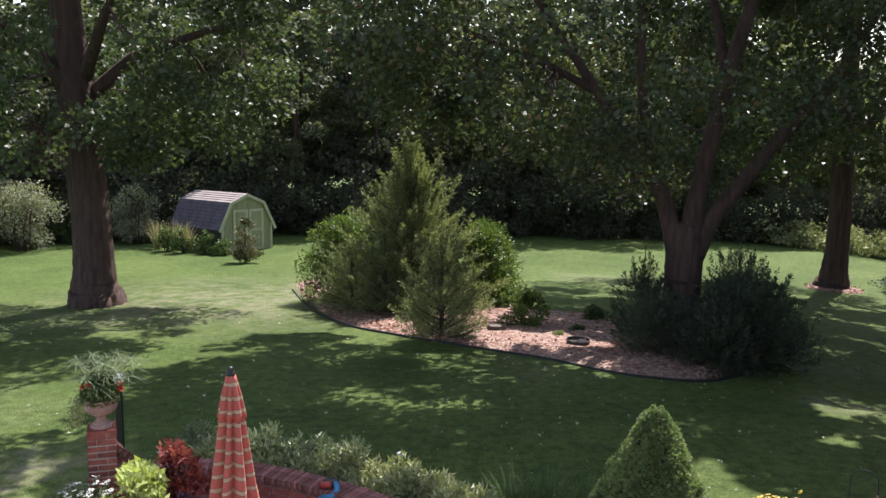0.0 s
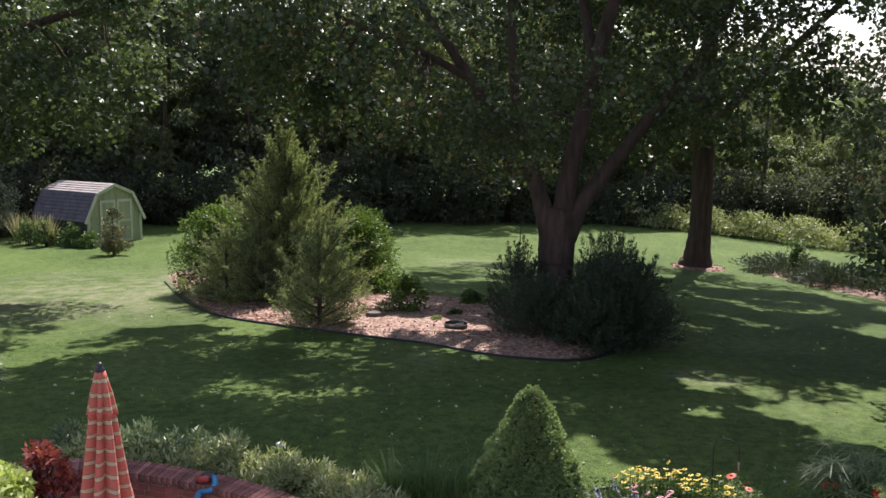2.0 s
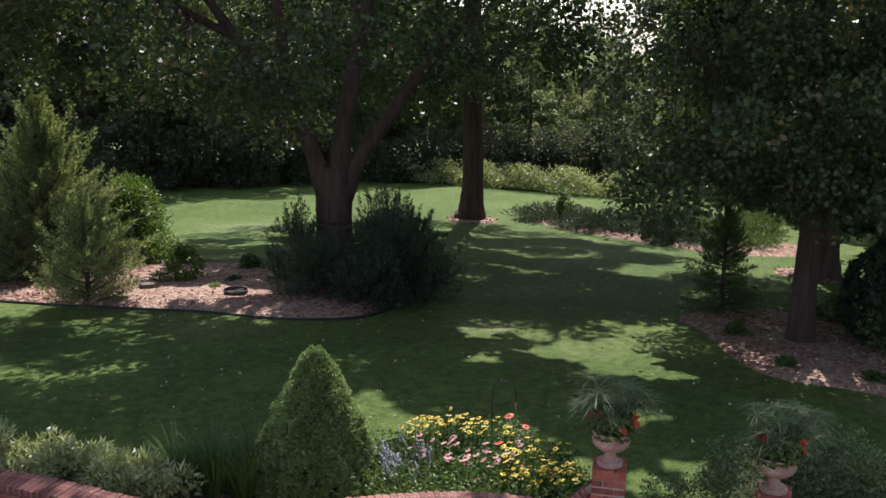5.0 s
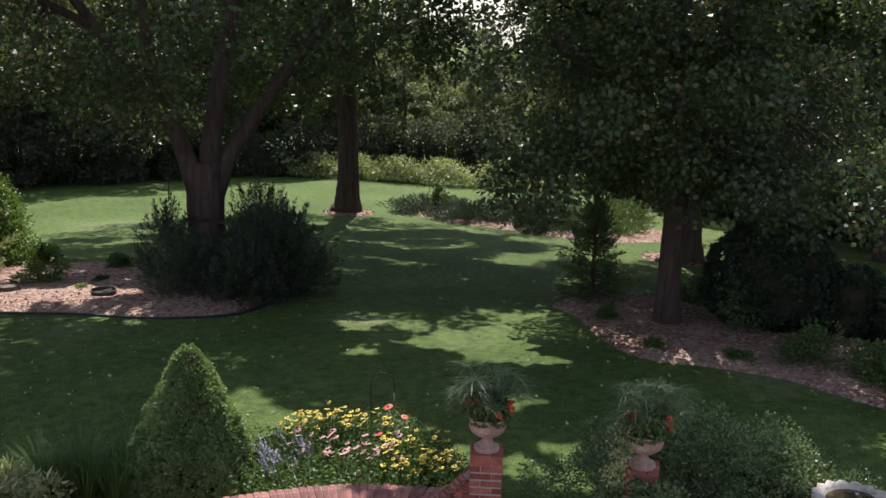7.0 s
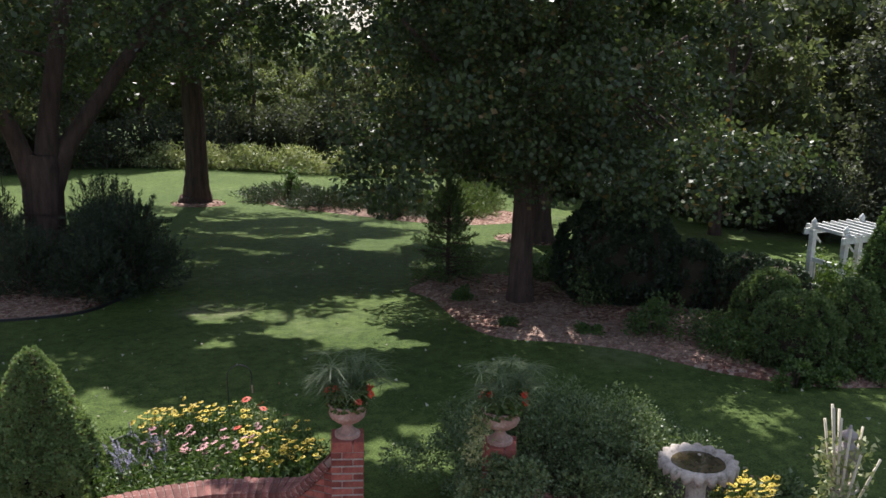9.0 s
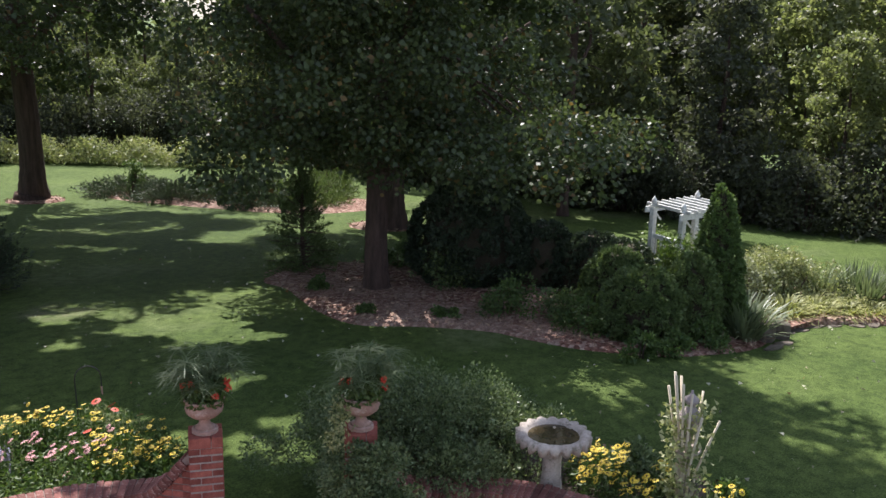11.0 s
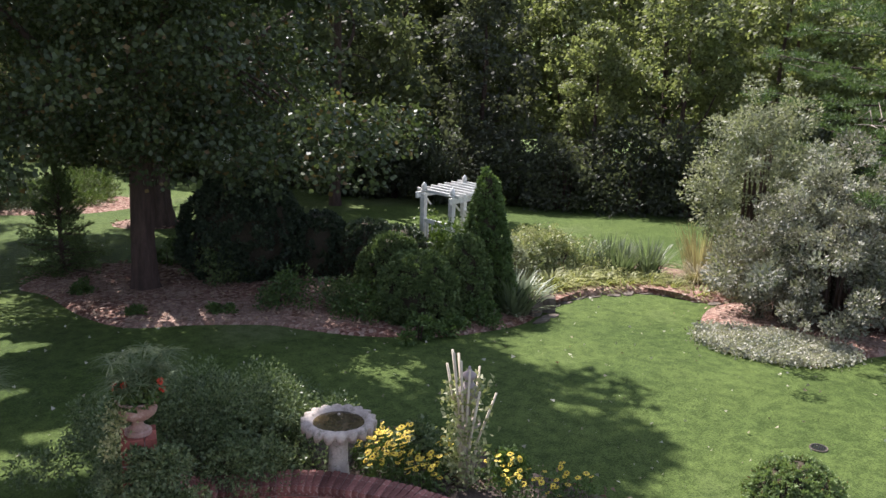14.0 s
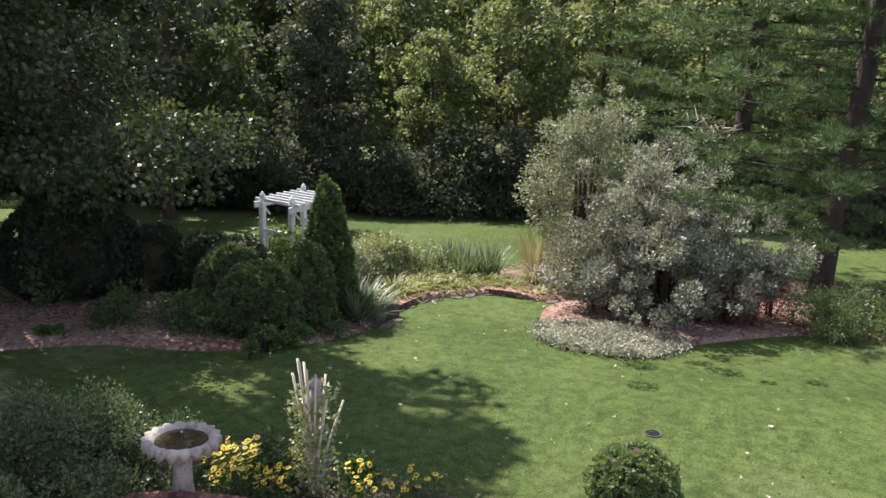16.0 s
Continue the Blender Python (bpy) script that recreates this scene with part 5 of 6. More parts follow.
def daisy_mesh(name, r, petals, mat, sag=0.15, eye=0.3):
    vs, fs, mats = [], [], []
    for k in range(petals):
        a = 2 * math.pi * k / petals
        da = math.pi / petals * 0.85
        vs += [(0.2 * r * math.cos(a), 0.2 * r * math.sin(a), 0), (0.75 * r * math.cos(a - da), 0.75 * r * math.sin(a - da), -sag * r * 0.4), (r * math.cos(a), r * math.sin(a), -sag * r), (0.75 * r * math.cos(a + da), 0.75 * r * math.sin(a + da), -sag * r * 0.4)]
        fs.append(tuple(range(4 * k, 4 * k + 4)))
        mats.append(0)
    b = len(vs)
    for k in range(6):
        a = k * math.pi / 3
        vs.append((eye * r * math.cos(a), eye * r * math.sin(a), 0.01 * r))
    vs.append((0, 0, eye * r * 0.9))
    for k in range(6):
        fs.append((b + k, b + (k + 1) % 6, b + 6))
        mats.append(1)
    me = Geo().add(vs, fs).mesh(name, mat)
    me.materials.append(DARK_EYE)
    me.polygons.foreach_set("material_index", mats)
    return me


def flower_clump(name, spots, head, foliage_mat, label, n_leaves=500, leaf=0.06, group=""):
    """A leafy clump with its flower heads on stalks; spots: head positions in the world."""
    spots = np.array([(*site(p[0], p[1]), p[2]) for p in spots], float)
    c = spots.mean(0)
    base = ground_z(c[0], c[1]) - 0.01
    ob = thing(name, pose(c[0], c[1], base), label, "flower", group)
    rel = spots - [c[0], c[1], base]
    g = Geo()
    for p in rel:
        g.tube([(p[0] * 0.75, p[1] * 0.75, 0), (p[0] * 0.95, p[1] * 0.95, p[2] * 0.6), p - [0, 0, 0.004]], [0.005, 0.004, 0.003], 4)
    part("stalk", g.mesh("stalk", HERB), ob)
    k = rng.integers(0, len(rel), n_leaves)
    pts = rel[k] * [1, 1, 0] + np.stack([rng.normal(0, 0.07, n_leaves), rng.normal(0, 0.07, n_leaves), rng.uniform(0.03, 0.9, n_leaves) * rel[k, 2]], 1)
    part("foliage", leaf_mesh("foliage", pts, unit(n_leaves) + [0, 0, 0.4], leaf * rng.uniform(0.6, 1.3, n_leaves), leaf * 0.4, foliage_mat), ob)
    for p in rel:
        s = rng.uniform(0.75, 1.15)
        part("flower_head", head, ob, m=pose(*p, rng.normal(-18, 14), rng.normal(0, 14), rng.uniform(0, 90)) @ Matrix.Diagonal((s, s, s, 1)))
    return ob


def scatter(cx, cy, rx, ry, z, dz, n):
    a, r = rng.uniform(0, 6.28, n), np.sqrt(rng.uniform(0, 1, n))
    return [(cx + rx * q * math.cos(b), cy + ry * q * math.sin(b), z + rng.normal(0, dz)) for b, q in zip(a, r)]


susan = daisy_mesh("flower_head", 0.036, 10, YELLOW, 0.25, 0.26)
cone = daisy_mesh("flower_head", 0.045, 11, PINK, 0.35, 0.36)
zinnia = daisy_mesh("flower_head", 0.055, 14, RED, 0.1, 0.12)
for cx, cy, rx, ry, z, n in ((3.5, 9.55, 0.3, 0.22, 0.55, 26), (3.95, 9.5, 0.3, 0.2, 0.56, 22), (4.3, 9.3, 0.2, 0.2, 0.52, 8), (4.25, 8.4, 0.28, 0.25, 0.42, 36), (4.6, 8.25, 0.22, 0.22, 0.42, 24), (4.3, 8.75, 0.25, 0.15, 0.5, 14), (4.75, 8.7, 0.15, 0.15, 0.45, 5)):
    flower_clump("black_eyed_susan", scatter(cx, cy, rx, ry, z, 0.05, int(n * 1.5)), susan, HERB, "clump of yellow daisies with dark eyes", 900, group="yellow daisies")
for cx, cy, rx, ry, n in ((3.5, 9.1, 0.34, 0.22, 16), (3.75, 8.75, 0.32, 0.26, 12), (4.15, 8.8, 0.3, 0.25, 13)):
    flower_clump("coneflower", scatter(cx, cy, rx, ry, 0.47, 0.09, n), cone, HERB, "clump of pink coneflowers with dark centres", 380, group="coneflowers")
flower_clump("zinnia", [(4.45, 9.35, 0.62), (4.52, 9.05, 0.6), (4.2, 9.05, 0.45), (4.75, 8.95, 0.5), (4.6, 9.3, 0.55)], zinnia, VARIEG, "tall red zinnias in the border", 700)
vs = []
for k in range(40):
    s = k / 40
    a = k * 2.4
    vs.append((0.022 * (1.1 - s) * math.cos(a), 0.022 * (1.1 - s) * math.sin(a), s * 0.16))
spike = leaf_mesh("flower_head", np.array(vs), unit(40), 0.019, 0.014, MAUVE)
flower_clump("salvia", scatter(3.05, 9.15, 0.38, 0.32, 0.30, 0.09, 46), spike, VARIEG, "clump of mauve flower spikes", 900, 0.04)
flower_clump("salvia", [(2.85, 9.5, 0.5), (3.15, 9.45, 0.45), (2.95, 9.3, 0.42)], spike, HERB, "tall mauve flower spikes", 150)
for cx, cy, rx, ry, z, n in ((7.55, 5.0, 0.22, 0.22, 0.5, 24), (7.35, 4.65, 0.25, 0.2, 0.5, 22), (7.4, 4.3, 0.25, 0.22, 0.5, 20), (7.75, 4.85, 0.2, 0.2, 0.5, 14), (7.8, 3.5, 0.3, 0.3, 0.45, 12), (7.95, 3.0, 0.3, 0.3, 0.45, 12), (7.85, 4.3, 0.15, 0.15, 0.5, 6)):
    flower_clump("black_eyed_susan", scatter(cx, cy, rx, ry, z + 0.05, 0.05, int(n * 1.6)), susan, HERB, "clump of yellow daisies with dark eyes", 1000, group="yellow daisies")
shrub("dusty_perennial", 8.0, 4.7, 0.7, 0.6, 0.42, 1000, 0.10, COTON, "blue-green broad-leaved perennial among daisies", "perennial", z=0.1, stems=3)
shrub("leafy_perennial", 8.1, 3.7, 0.6, 0.5, 0.4, 700, 0.09, HERB, "leafy perennial at the foot of the trellis", "perennial", z=0.05, stems=3)


# ---- built things: shed, arbor, bird bath ----
SIDING = plain_mat("pale_green_siding", (0.30, 0.31, 0.19), (0.40, 0.40, 0.26), 1.2, 0.7, 0.5, 0.004, stretch=(6, 6, 0.5))
# shade below the shed's eaves, put into the side walls' colour
DARK_SIDE = plain_mat("shaded_side_boards", (0.03, 0.032, 0.025), (0.06, 0.06, 0.045), 2.0, 0.8, 0.4, stretch=(6, 6, 0.5))
TRIM = plain_mat("pale_green_trim", (0.50, 0.50, 0.36), (0.60, 0.59, 0.44), 1.5, 0.65, 0.2)
# upper slopes paler than the lower: sun from above is put into the colour
ROOF_TOP = plain_mat("sunlit_shingles", (0.24, 0.20, 0.19), (0.36, 0.31, 0.30), 3.0, 0.9, 0.6, 0.01)
ROOF_LOW = plain_mat("dark_shingles", (0.075, 0.065, 0.085), (0.14, 0.12, 0.14), 3.0, 0.9, 0.6, 0.01)
WHITE = plain_mat("white_paint", (0.72, 0.72, 0.70), (0.82, 0.82, 0.80), 2.0, 0.5, 0.15, spots=(0.55, 0.54, 0.5))
CONCRETE = plain_mat("weathered_concrete", (0.36, 0.30, 0.26), (0.58, 0.50, 0.44), 5.0, 0.9, 0.6, 0.006, spots=(0.16, 0.15, 0.11))
BLACK = plain_mat("black_iron", (0.012, 0.012, 0.012), (0.03, 0.03, 0.03), 6.0, 0.45, 0.2)
BAMBOO = plain_mat("pale_bamboo", (0.55, 0.46, 0.33), (0.72, 0.64, 0.50), 6.0, 0.6, 0.2, stretch=(1, 1, 0.2))
STONE = plain_mat("grey_brown_stone", (0.09, 0.07, 0.055), (0.20, 0.165, 0.13), 4.0, 0.9, 0.7, 0.01)
POT = plain_mat("pinkish_cast_stone", (0.36, 0.21, 0.17), (0.50, 0.32, 0.27), 5.0, 0.8, 0.4, 0.004, spots=(0.55, 0.45, 0.40))


def garden_shed(x, y, turn):
    x, y = site(x, y)
    z = ground_z(x, y) - 0.03
    lie = Matrix.Rotation(radians(-3.6), 4, Vector((math.cos(radians(az(x, y))), math.sin(radians(az(x, y))), 0)))
    shed = thing("garden_shed", Matrix.Translation((x, y, z)) @ lie @ pose(0, 0, 0, 0, 0, turn), "small barn-shaped shed with pale green walls and dark shingles", "shed")
    w, l = 2.5, 3.7
    prof = [(0, 1.12), (0.45, 2.05), (w / 2, 2.38), (w - 0.45, 2.05), (w, 1.12)]
    for name, yy in (("front_wall", 0.0), ("back_wall", l)):
        base = [(0, 0)] + prof + [(w, 0)]
        n = len(base)
        vs = [(px, yy - 0.03, pz) for px, pz in base] + [(px, yy + 0.03, pz) for px, pz in base]
        fs = [tuple(range(n)), tuple(range(2 * n - 1, n - 1, -1))] + [(i, i + n, (i + 1) % n + n, (i + 1) % n) for i in range(n)]
        part(name, Geo().add(vs, fs).mesh(name, SIDING), shed)
    # both sides take the darkened colour in place of the pale siding
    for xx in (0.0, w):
        part("side_wall", Geo().box((0.06, l - 0.06, 1.15), pose(xx + (0.03 if xx == 0 else -0.03), l / 2, 0.575)).mesh("side_wall", DARK_SIDE), shed, "side boards coloured dark for the shade under the eaves")
    # roof slopes, with rows of shingles stepping down
    edges = [(-0.12, 0.96), (0.43, 2.07), (w / 2, 2.42), (w - 0.43, 2.07), (w + 0.12, 0.96)]
    for i in range(4):
        (ax, azz), (bx, bz) = edges[i], edges[i + 1]
        g = Geo()
        rows = 8 if i in (0, 3) else 5
        ln = math.hypot(bx - ax, bz - azz)
        nx, nz = -(bz - azz) / ln, (bx - ax) / ln
        for r in range(rows):
            s0, s1 = r / rows, (r + 1) / rows
            lift0, lift1 = (0.035, 0.015) if i < 2 else (0.015, 0.035)
            p0 = (ax + (bx - ax) * s0, azz + (bz - azz) * s0)
            p1 = (ax + (bx - ax) * s1, azz + (bz - azz) * s1)
            vs = []
            for yy in (-0.1, l + 0.1):
                vs += [(p0[0], yy, p0[1]), (p1[0], yy, p1[1]), (p1[0] + nx * lift1, yy, p1[1] + nz * lift1), (p0[0] + nx * lift0, yy, p0[1] + nz * lift0)]
            part("shingle_course", Geo().add(vs, [(0, 1, 2, 3), (7, 6, 5, 4), (0, 4, 5, 1), (1, 5, 6, 2), (2, 6, 7, 3), (3, 7, 4, 0)]).mesh("shingle_course", ROOF_TOP if i in (1, 2) else ROOF_LOW), shed)
    # barge boards along the gable
    for i in range(4):
        (ax, azz), (bx, bz) = edges[i], edges[i + 1]
        ln, an = math.hypot(bx - ax, bz - azz), math.degrees(math.atan2(bz - azz, bx - ax))
        part("barge_board", Geo().box((ln + 0.03, 0.03, 0.12), pose((ax + bx) / 2, -0.115, (azz + bz) / 2 - 0.04, 0, -an, 0)).mesh("barge_board", TRIM), shed)
    for xx in (0.05, w - 0.05):
        part("corner_board", Geo().box((0.1, 0.03, 1.15), pose(xx, -0.047, 0.575)).mesh("corner_board", TRIM), shed)
    for k in range(1, 12):
        xx = k * w / 12
        if 0.45 < xx < 2.05:
            continue
        part("batten", Geo().box((0.025, 0.012, 1.12), pose(xx, -0.037, 0.57)).mesh("batten", SIDING), shed)
    for xx in (0.55, 1.32):
        door = part("door", Geo().box((0.72, 0.03, 1.72), pose(xx + 0.36, -0.048, 0.92)).mesh("door", SIDING), shed)
        for dx, dz, sw, sh in ((0.05, 0.86, 0.1, 1.72), (0.67, 0.86, 0.1, 1.72), (0.36, 0.05, 0.52, 0.1), (0.36, 0.86, 0.52, 0.1), (0.36, 1.67, 0.52, 0.1)):
            part("rail", Geo().box((sw, 0.02, sh), pose(xx + dx, -0.074, 0.06 + dz)).mesh("rail", TRIM), door)
    return shed


garden_shed(-9.2, 38.65, 46.0)


def arbor(x, y, label):
    """Local x along one side panel, y across the passage."""
    x, y = site(x, y)
    right = np.array([math.cos(radians(az(x, y))), math.sin(radians(az(x, y)))])
    away = np.array([x, y]) / math.hypot(x, y)
    pv = right * 0.66 - away * 0.60
    turn = math.degrees(math.atan2(pv[1], pv[0]))
    z = ground_z(x, y) + 0.04
    ob = thing("arbor", pose(x, y, z, 0, 0, turn), label, "garden arbor")
    d, w, h = 0.72, 1.18, 1.72
    for px, py in ((0, 0), (d, 0), (0, w), (d, w)):
        p = part("post", Geo().box((0.095, 0.095, h + 0.1), pose(px, py, (h - 0.1) / 2)).mesh("post", WHITE), ob)
        g = Geo().lathe([(0.062, h + 0.05), (0.062, h + 0.07), (0.03, h + 0.08), (0.045, h + 0.10), (0.055, h + 0.135), (0.045, h + 0.17), (0.022, h + 0.20), (0.005, h + 0.225)], 12, pose(px, py, 0))
        part("finial", g.mesh("finial", WHITE, True), p)
    for py in (0, w):
        for zz in (1.2, 0.3):
            part("panel_rail", Geo().box((d - 0.1, 0.05, 0.07), pose(d / 2, py, zz)).mesh("panel_rail", WHITE), ob)
        for k in range(1, 6):
            part("baluster", Geo().box((0.025, 0.025, 0.86), pose(k * d / 6, py, 0.75)).mesh("baluster", WHITE), ob)
    for px in (-0.06, d + 0.06):
        part("beam", Geo().box((0.04, w + 0.3, 0.11), pose(px, w / 2, h - 0.02)).mesh("beam", WHITE), ob)
    for k in range(7):
        part("slat", Geo().box((d + 0.34, 0.035, 0.06), pose(d / 2, k * w / 6, h + 0.065)).mesh("slat", WHITE), ob)
    for py in (0.12, w - 0.12):
        for px in (-0.01, d + 0.01):
            part("brace", Geo().box((0.03, 0.03, 0.26), pose(px, py, h - 0.15, 45 if py < 0.5 else -45)).mesh("brace", WHITE), ob)
    return ob


arbor(15.3, 9.42, "white painted wooden garden arbor with pointed finials")
shrub("climbing_rose", 15.6, 9.5, 0.6, 0.5, 1.35, 700, 0.08, BRIGHT, "thin climbing plant growing on the arbor", "climber", stems=6, lift=0.2)


def bird_bath(x, y, z):
    x, y = site(x, y)
    ob = thing("bird_bath", pose(x, y, z) @ Matrix.Diagonal((0.94, 0.94, 0.97, 1)), "weathered concrete bird bath with a scalloped rim", "bird bath")
    part("pedestal", Geo().lathe([(0.17, -0.03), (0.17, 0.05), (0.135, 0.09), (0.11, 0.16), (0.095, 0.3), (0.09, 0.45), (0.10, 0.54), (0.15, 0.62)], 16, wave=lambda i, a: (1 + 0.06 * math.cos(8 * a), 0)).mesh("pedestal", CONCRETE, True), ob)

    def scallop(i, a):
        return (1 + (0.13 * abs(math.cos(9 * a)) if i in (3, 4) else 0.04 * abs(math.cos(9 * a)) if i == 5 else 0), (-0.055 * abs(math.cos(9 * a)) if i == 3 else 0.012 * abs(math.cos(9 * a)) if i in (4, 5) else 0))
    prof = [(0.12, 0.60), (0.2, 0.63), (0.30, 0.68), (0.335, 0.70), (0.345, 0.745), (0.305, 0.765), (0.275, 0.75), (0.25, 0.71), (0.15, 0.685), (0.02, 0.68)]
    part("basin", Geo().lathe(prof, 72, wave=scallop).mesh("basin", CONCRETE, True), ob)
    m, nodes, links, bsdf = material("bath_water")
    c = ramp_of(nodes, links, noise_of(nodes, links, 9.0), [(0.35, (0.03, 0.022, 0.012)), (0.7, (0.10, 0.075, 0.04))])
    links.new(c, bsdf.inputs["Base Color"])
    bsdf.inputs["Roughness"].default_value = 0.06
    part("water", Geo().lathe([(0.262, 0.722), (0.262, 0.727)], 32).mesh("water", m), ob, "shallow brown water")
    return ob


bird_bath(6.83, 4.86, 0.32)
rub = Geo()
for k in range(5):
    p = Vector((6.985 + rng.normal() * 0.05, 4.85 + rng.normal() * 0.05, 1.055))
    bm_r = 0.012 + 0.008 * rng.random()
    rub.lathe([(bm_r * 0.5, 0), (bm_r, bm_r * 0.4), (bm_r * 0.8, bm_r), (bm_r * 0.2, bm_r * 1.2)], 7, Matrix.Translation(p))
tagged(new("pebbles", rub.mesh("pebbles", CONCRETE, True)), "few pale pebbles lying in the bird bath", "pebbles", kind="stuff")


def trellis(x, y, z):
    x, y = site(x, y)
    ob = thing("plant_trellis", pose(x, y, z, 0, 0, 20), "ring of leaning bamboo canes tied as a trellis", "trellis")
    for k in range(9):
        a = (0.4, 0.75, 1.1, 2.4, 2.75, 3.1, 3.5, 5.0, 5.9)[k]
        top = 0.24 + 0.07 * rng.random()
        h = (1.40, 1.46, 1.34, 1.56, 1.50, 1.42, 1.20, 1.05, 1.25)[k]
        g = Geo()
        q = [np.array((0.05 * math.cos(a), 0.05 * math.sin(a), -0.1)), np.array((0.10 * math.cos(a + 0.1), 0.10 * math.sin(a + 0.1), h * 0.5)), np.array((top * math.cos(a + 0.2), top * math.sin(a + 0.2), h))]
        g.tube(q, [0.014, 0.013, 0.012], 8, 0.04)
        part("cane", g.mesh("cane", BAMBOO, True), ob)
    part("tie", Geo().lathe([(0.128, 0.75), (0.135, 0.76), (0.128, 0.775)], 16).mesh("tie", DEADWOOD), ob)
    n = 1500
    a, zz = rng.uniform(0, 6.28, n), rng.uniform(0.1, 1.25, n)
    r = 0.16 + rng.normal(0, 0.06, n)
    pts = np.stack([r * np.cos(a), r * np.sin(a), zz], 1)
    keepers = (rng.random(n) < 0.3 + 0.5 * (np.cos(a - 2.6) > 0.2))
    k = keepers.sum()
    vine = leaf_mesh("vine", pts[keepers], unit(k) + [0, 0, -0.2], 0.07 * rng.uniform(0.6, 1.3, k), 0.045, VARIEG)
    part("vine", vine, ob, "thin climbing vine with small leaves")
    return ob


trellis(7.72, 3.96, 0.15)
g = Geo().lathe([(0.03, -0.2), (0.03, 1.28), (0.10, 1.30), (0.13, 1.335), (0.125, 1.36), (0.06, 1.42), (0.045, 1.45), (0.04, 1.47), (0.07, 1.50), (0.07, 1.53), (0.03, 1.56), (0.014, 1.585), (0.012, 1.61)], 20)
ff = thing("garden_ornament", pose(*site(7.72, 3.96), -0.1), "grey pagoda-topped ornament on a post inside the canes", "garden ornament")
part("finial_top", g.mesh("finial_top", plain_mat("grey_mauve_metal", (0.30, 0.25, 0.25), (0.40, 0.34, 0.34), 6.0, 0.5), True), ff)


def bird_house(x, y, h):
    x, y = site(x, y)
    z = ground_z(x, y)
    ob = thing("bird_house", pose(x, y, z, 0, 0, az(x, y)), "small white bird house on a thin dark pole", "bird house")
    part("pole", Geo().tube([(0, 0, -0.2), (0, 0, h)], [0.018, 0.018], 8).mesh("pole", BLACK), ob)
    part("box", Geo().box((0.17, 0.17, 0.22), pose(0, 0, h + 0.11)).mesh("box", WHITE), ob)
    for s in (-1, 1):
        part("roof_board", Geo().box((0.15, 0.22, 0.015), pose(s * 0.055, 0, h + 0.255, 0, s * 38)).mesh("roof_board", WHITE), ob)
    part("entrance", Geo().lathe([(0.025, 0), (0.025, 0.006)], 12, pose(0, -0.086, h + 0.13, 90)).mesh("entrance", BLACK), ob)


bird_house(15.24, 14.5, 1.95)


def stones(spots, name, label, mat=STONE):
    for sx, sy, a, b, h, t in spots:
        sx, sy = site(sx, sy)
        g = Geo()
        sides = 9
        k = 1 + rng.normal(0, 0.1, sides)
        vs = []
        for lvl, f in ((-0.05, 0.95), (h * 0.6, 1.0), (h, 0.88)):
            for j in range(sides):
                an = 2 * math.pi * j / sides
                vs.append((a / 2 * k[j] * f * math.cos(an), b / 2 * k[j] * f * math.sin(an), lvl + rng.normal(0, 0.006)))
        fs = [(i * sides + j, i * sides + (j + 1) % sides, (i + 1) * sides + (j + 1) % sides, (i + 1) * sides + j) for i in range(2) for j in range(sides)] + [tuple(2 * sides + j for j in range(sides)), tuple(range(sides))[::-1]]
        ob = new(name, g.add(vs, fs).mesh(name, mat))
        ob.matrix_basis = pose(sx, sy, ground_z(sx, sy) + 0.01, 0, 0, t)
        tagged(ob, label, "stone", "edging stones" if name == "edging_stone" else "")


line, _ = smooth_line([(13.9, 6.1), (15.06, 6.55), (15.9, 6.35), (16.5, 6.15), (17.0, 5.75), (17.3, 5.35), (17.4, 4.8), (17.45, 4.2)], 0.42)
stones([(p[0] + rng.normal() * 0.05, p[1] + rng.normal() * 0.05, rng.uniform(0.28, 0.46), rng.uniform(0.12, 0.2), rng.uniform(0.0, 0.03), rng.uniform(-50, 0)) for p in line], "edging_stone", "flat grey-brown stone edging the sunny bed")
stones([(1.1, 20.6, 0.42, 0.28, 0.2, 20)], "boulder", "small pale boulder lying in the mulch")
stones([(14.35, 6.55, 0.5, 0.4, 0.32, 10), (14.7, 6.45, 0.4, 0.3, 0.25, 60)], "boulder", "brown boulder beside the strap-leaved plant")
# fire ring
fr = thing("fire_ring", pose(*site(2.72, 19.3), ground_z(2.72, 19.3) + 0.1), "low black iron fire ring lying in the mulch", "fire ring")
part("hoop", Geo().lathe([(0.24, -0.04), (0.25, 0.10), (0.235, 0.10), (0.225, -0.04)], 24).mesh("hoop", BLACK), fr)
for k in range(3):
    part("charred_log", Geo().tube([(-0.16, 0.08 * (k - 1), 0.03), (0.17, 0.1 * (1 - k), 0.06)], [0.035, 0.03], 8, 0.08).mesh("charred_log", plain_mat("charred_wood", (0.02, 0.017, 0.015), (0.07, 0.06, 0.05), 9.0, 0.9)), fr)
# drain cover in the lawn
dc = thing("drain_cover", pose(*site(11.27, 1.24), ground_z(11.27, 1.24) + 0.012) @ Matrix.Diagonal((0.75, 0.75, 0.75, 1)), "round grey drain cover sunk in the lawn", "drain cover")
part("rim", Geo().lathe([(0.142, -0.04), (0.142, 0.0), (0.125, 0.0), (0.125, -0.04)], 24).mesh("rim", STONE), dc)
for k in range(-3, 4):
    ln = 2 * math.sqrt(0.125 ** 2 - (k * 0.034) ** 2)
    part("bar", Geo().box((ln, 0.016, 0.012), pose(0, k * 0.034, 0.002)).mesh("bar", BLACK), dc)
# pole beyond the island bed
gp = thing("garden_stake", pose(*site(8.0, 39.0), ground_z(8.0, 39.0)), "thin dark stake standing in the lawn", "stake")
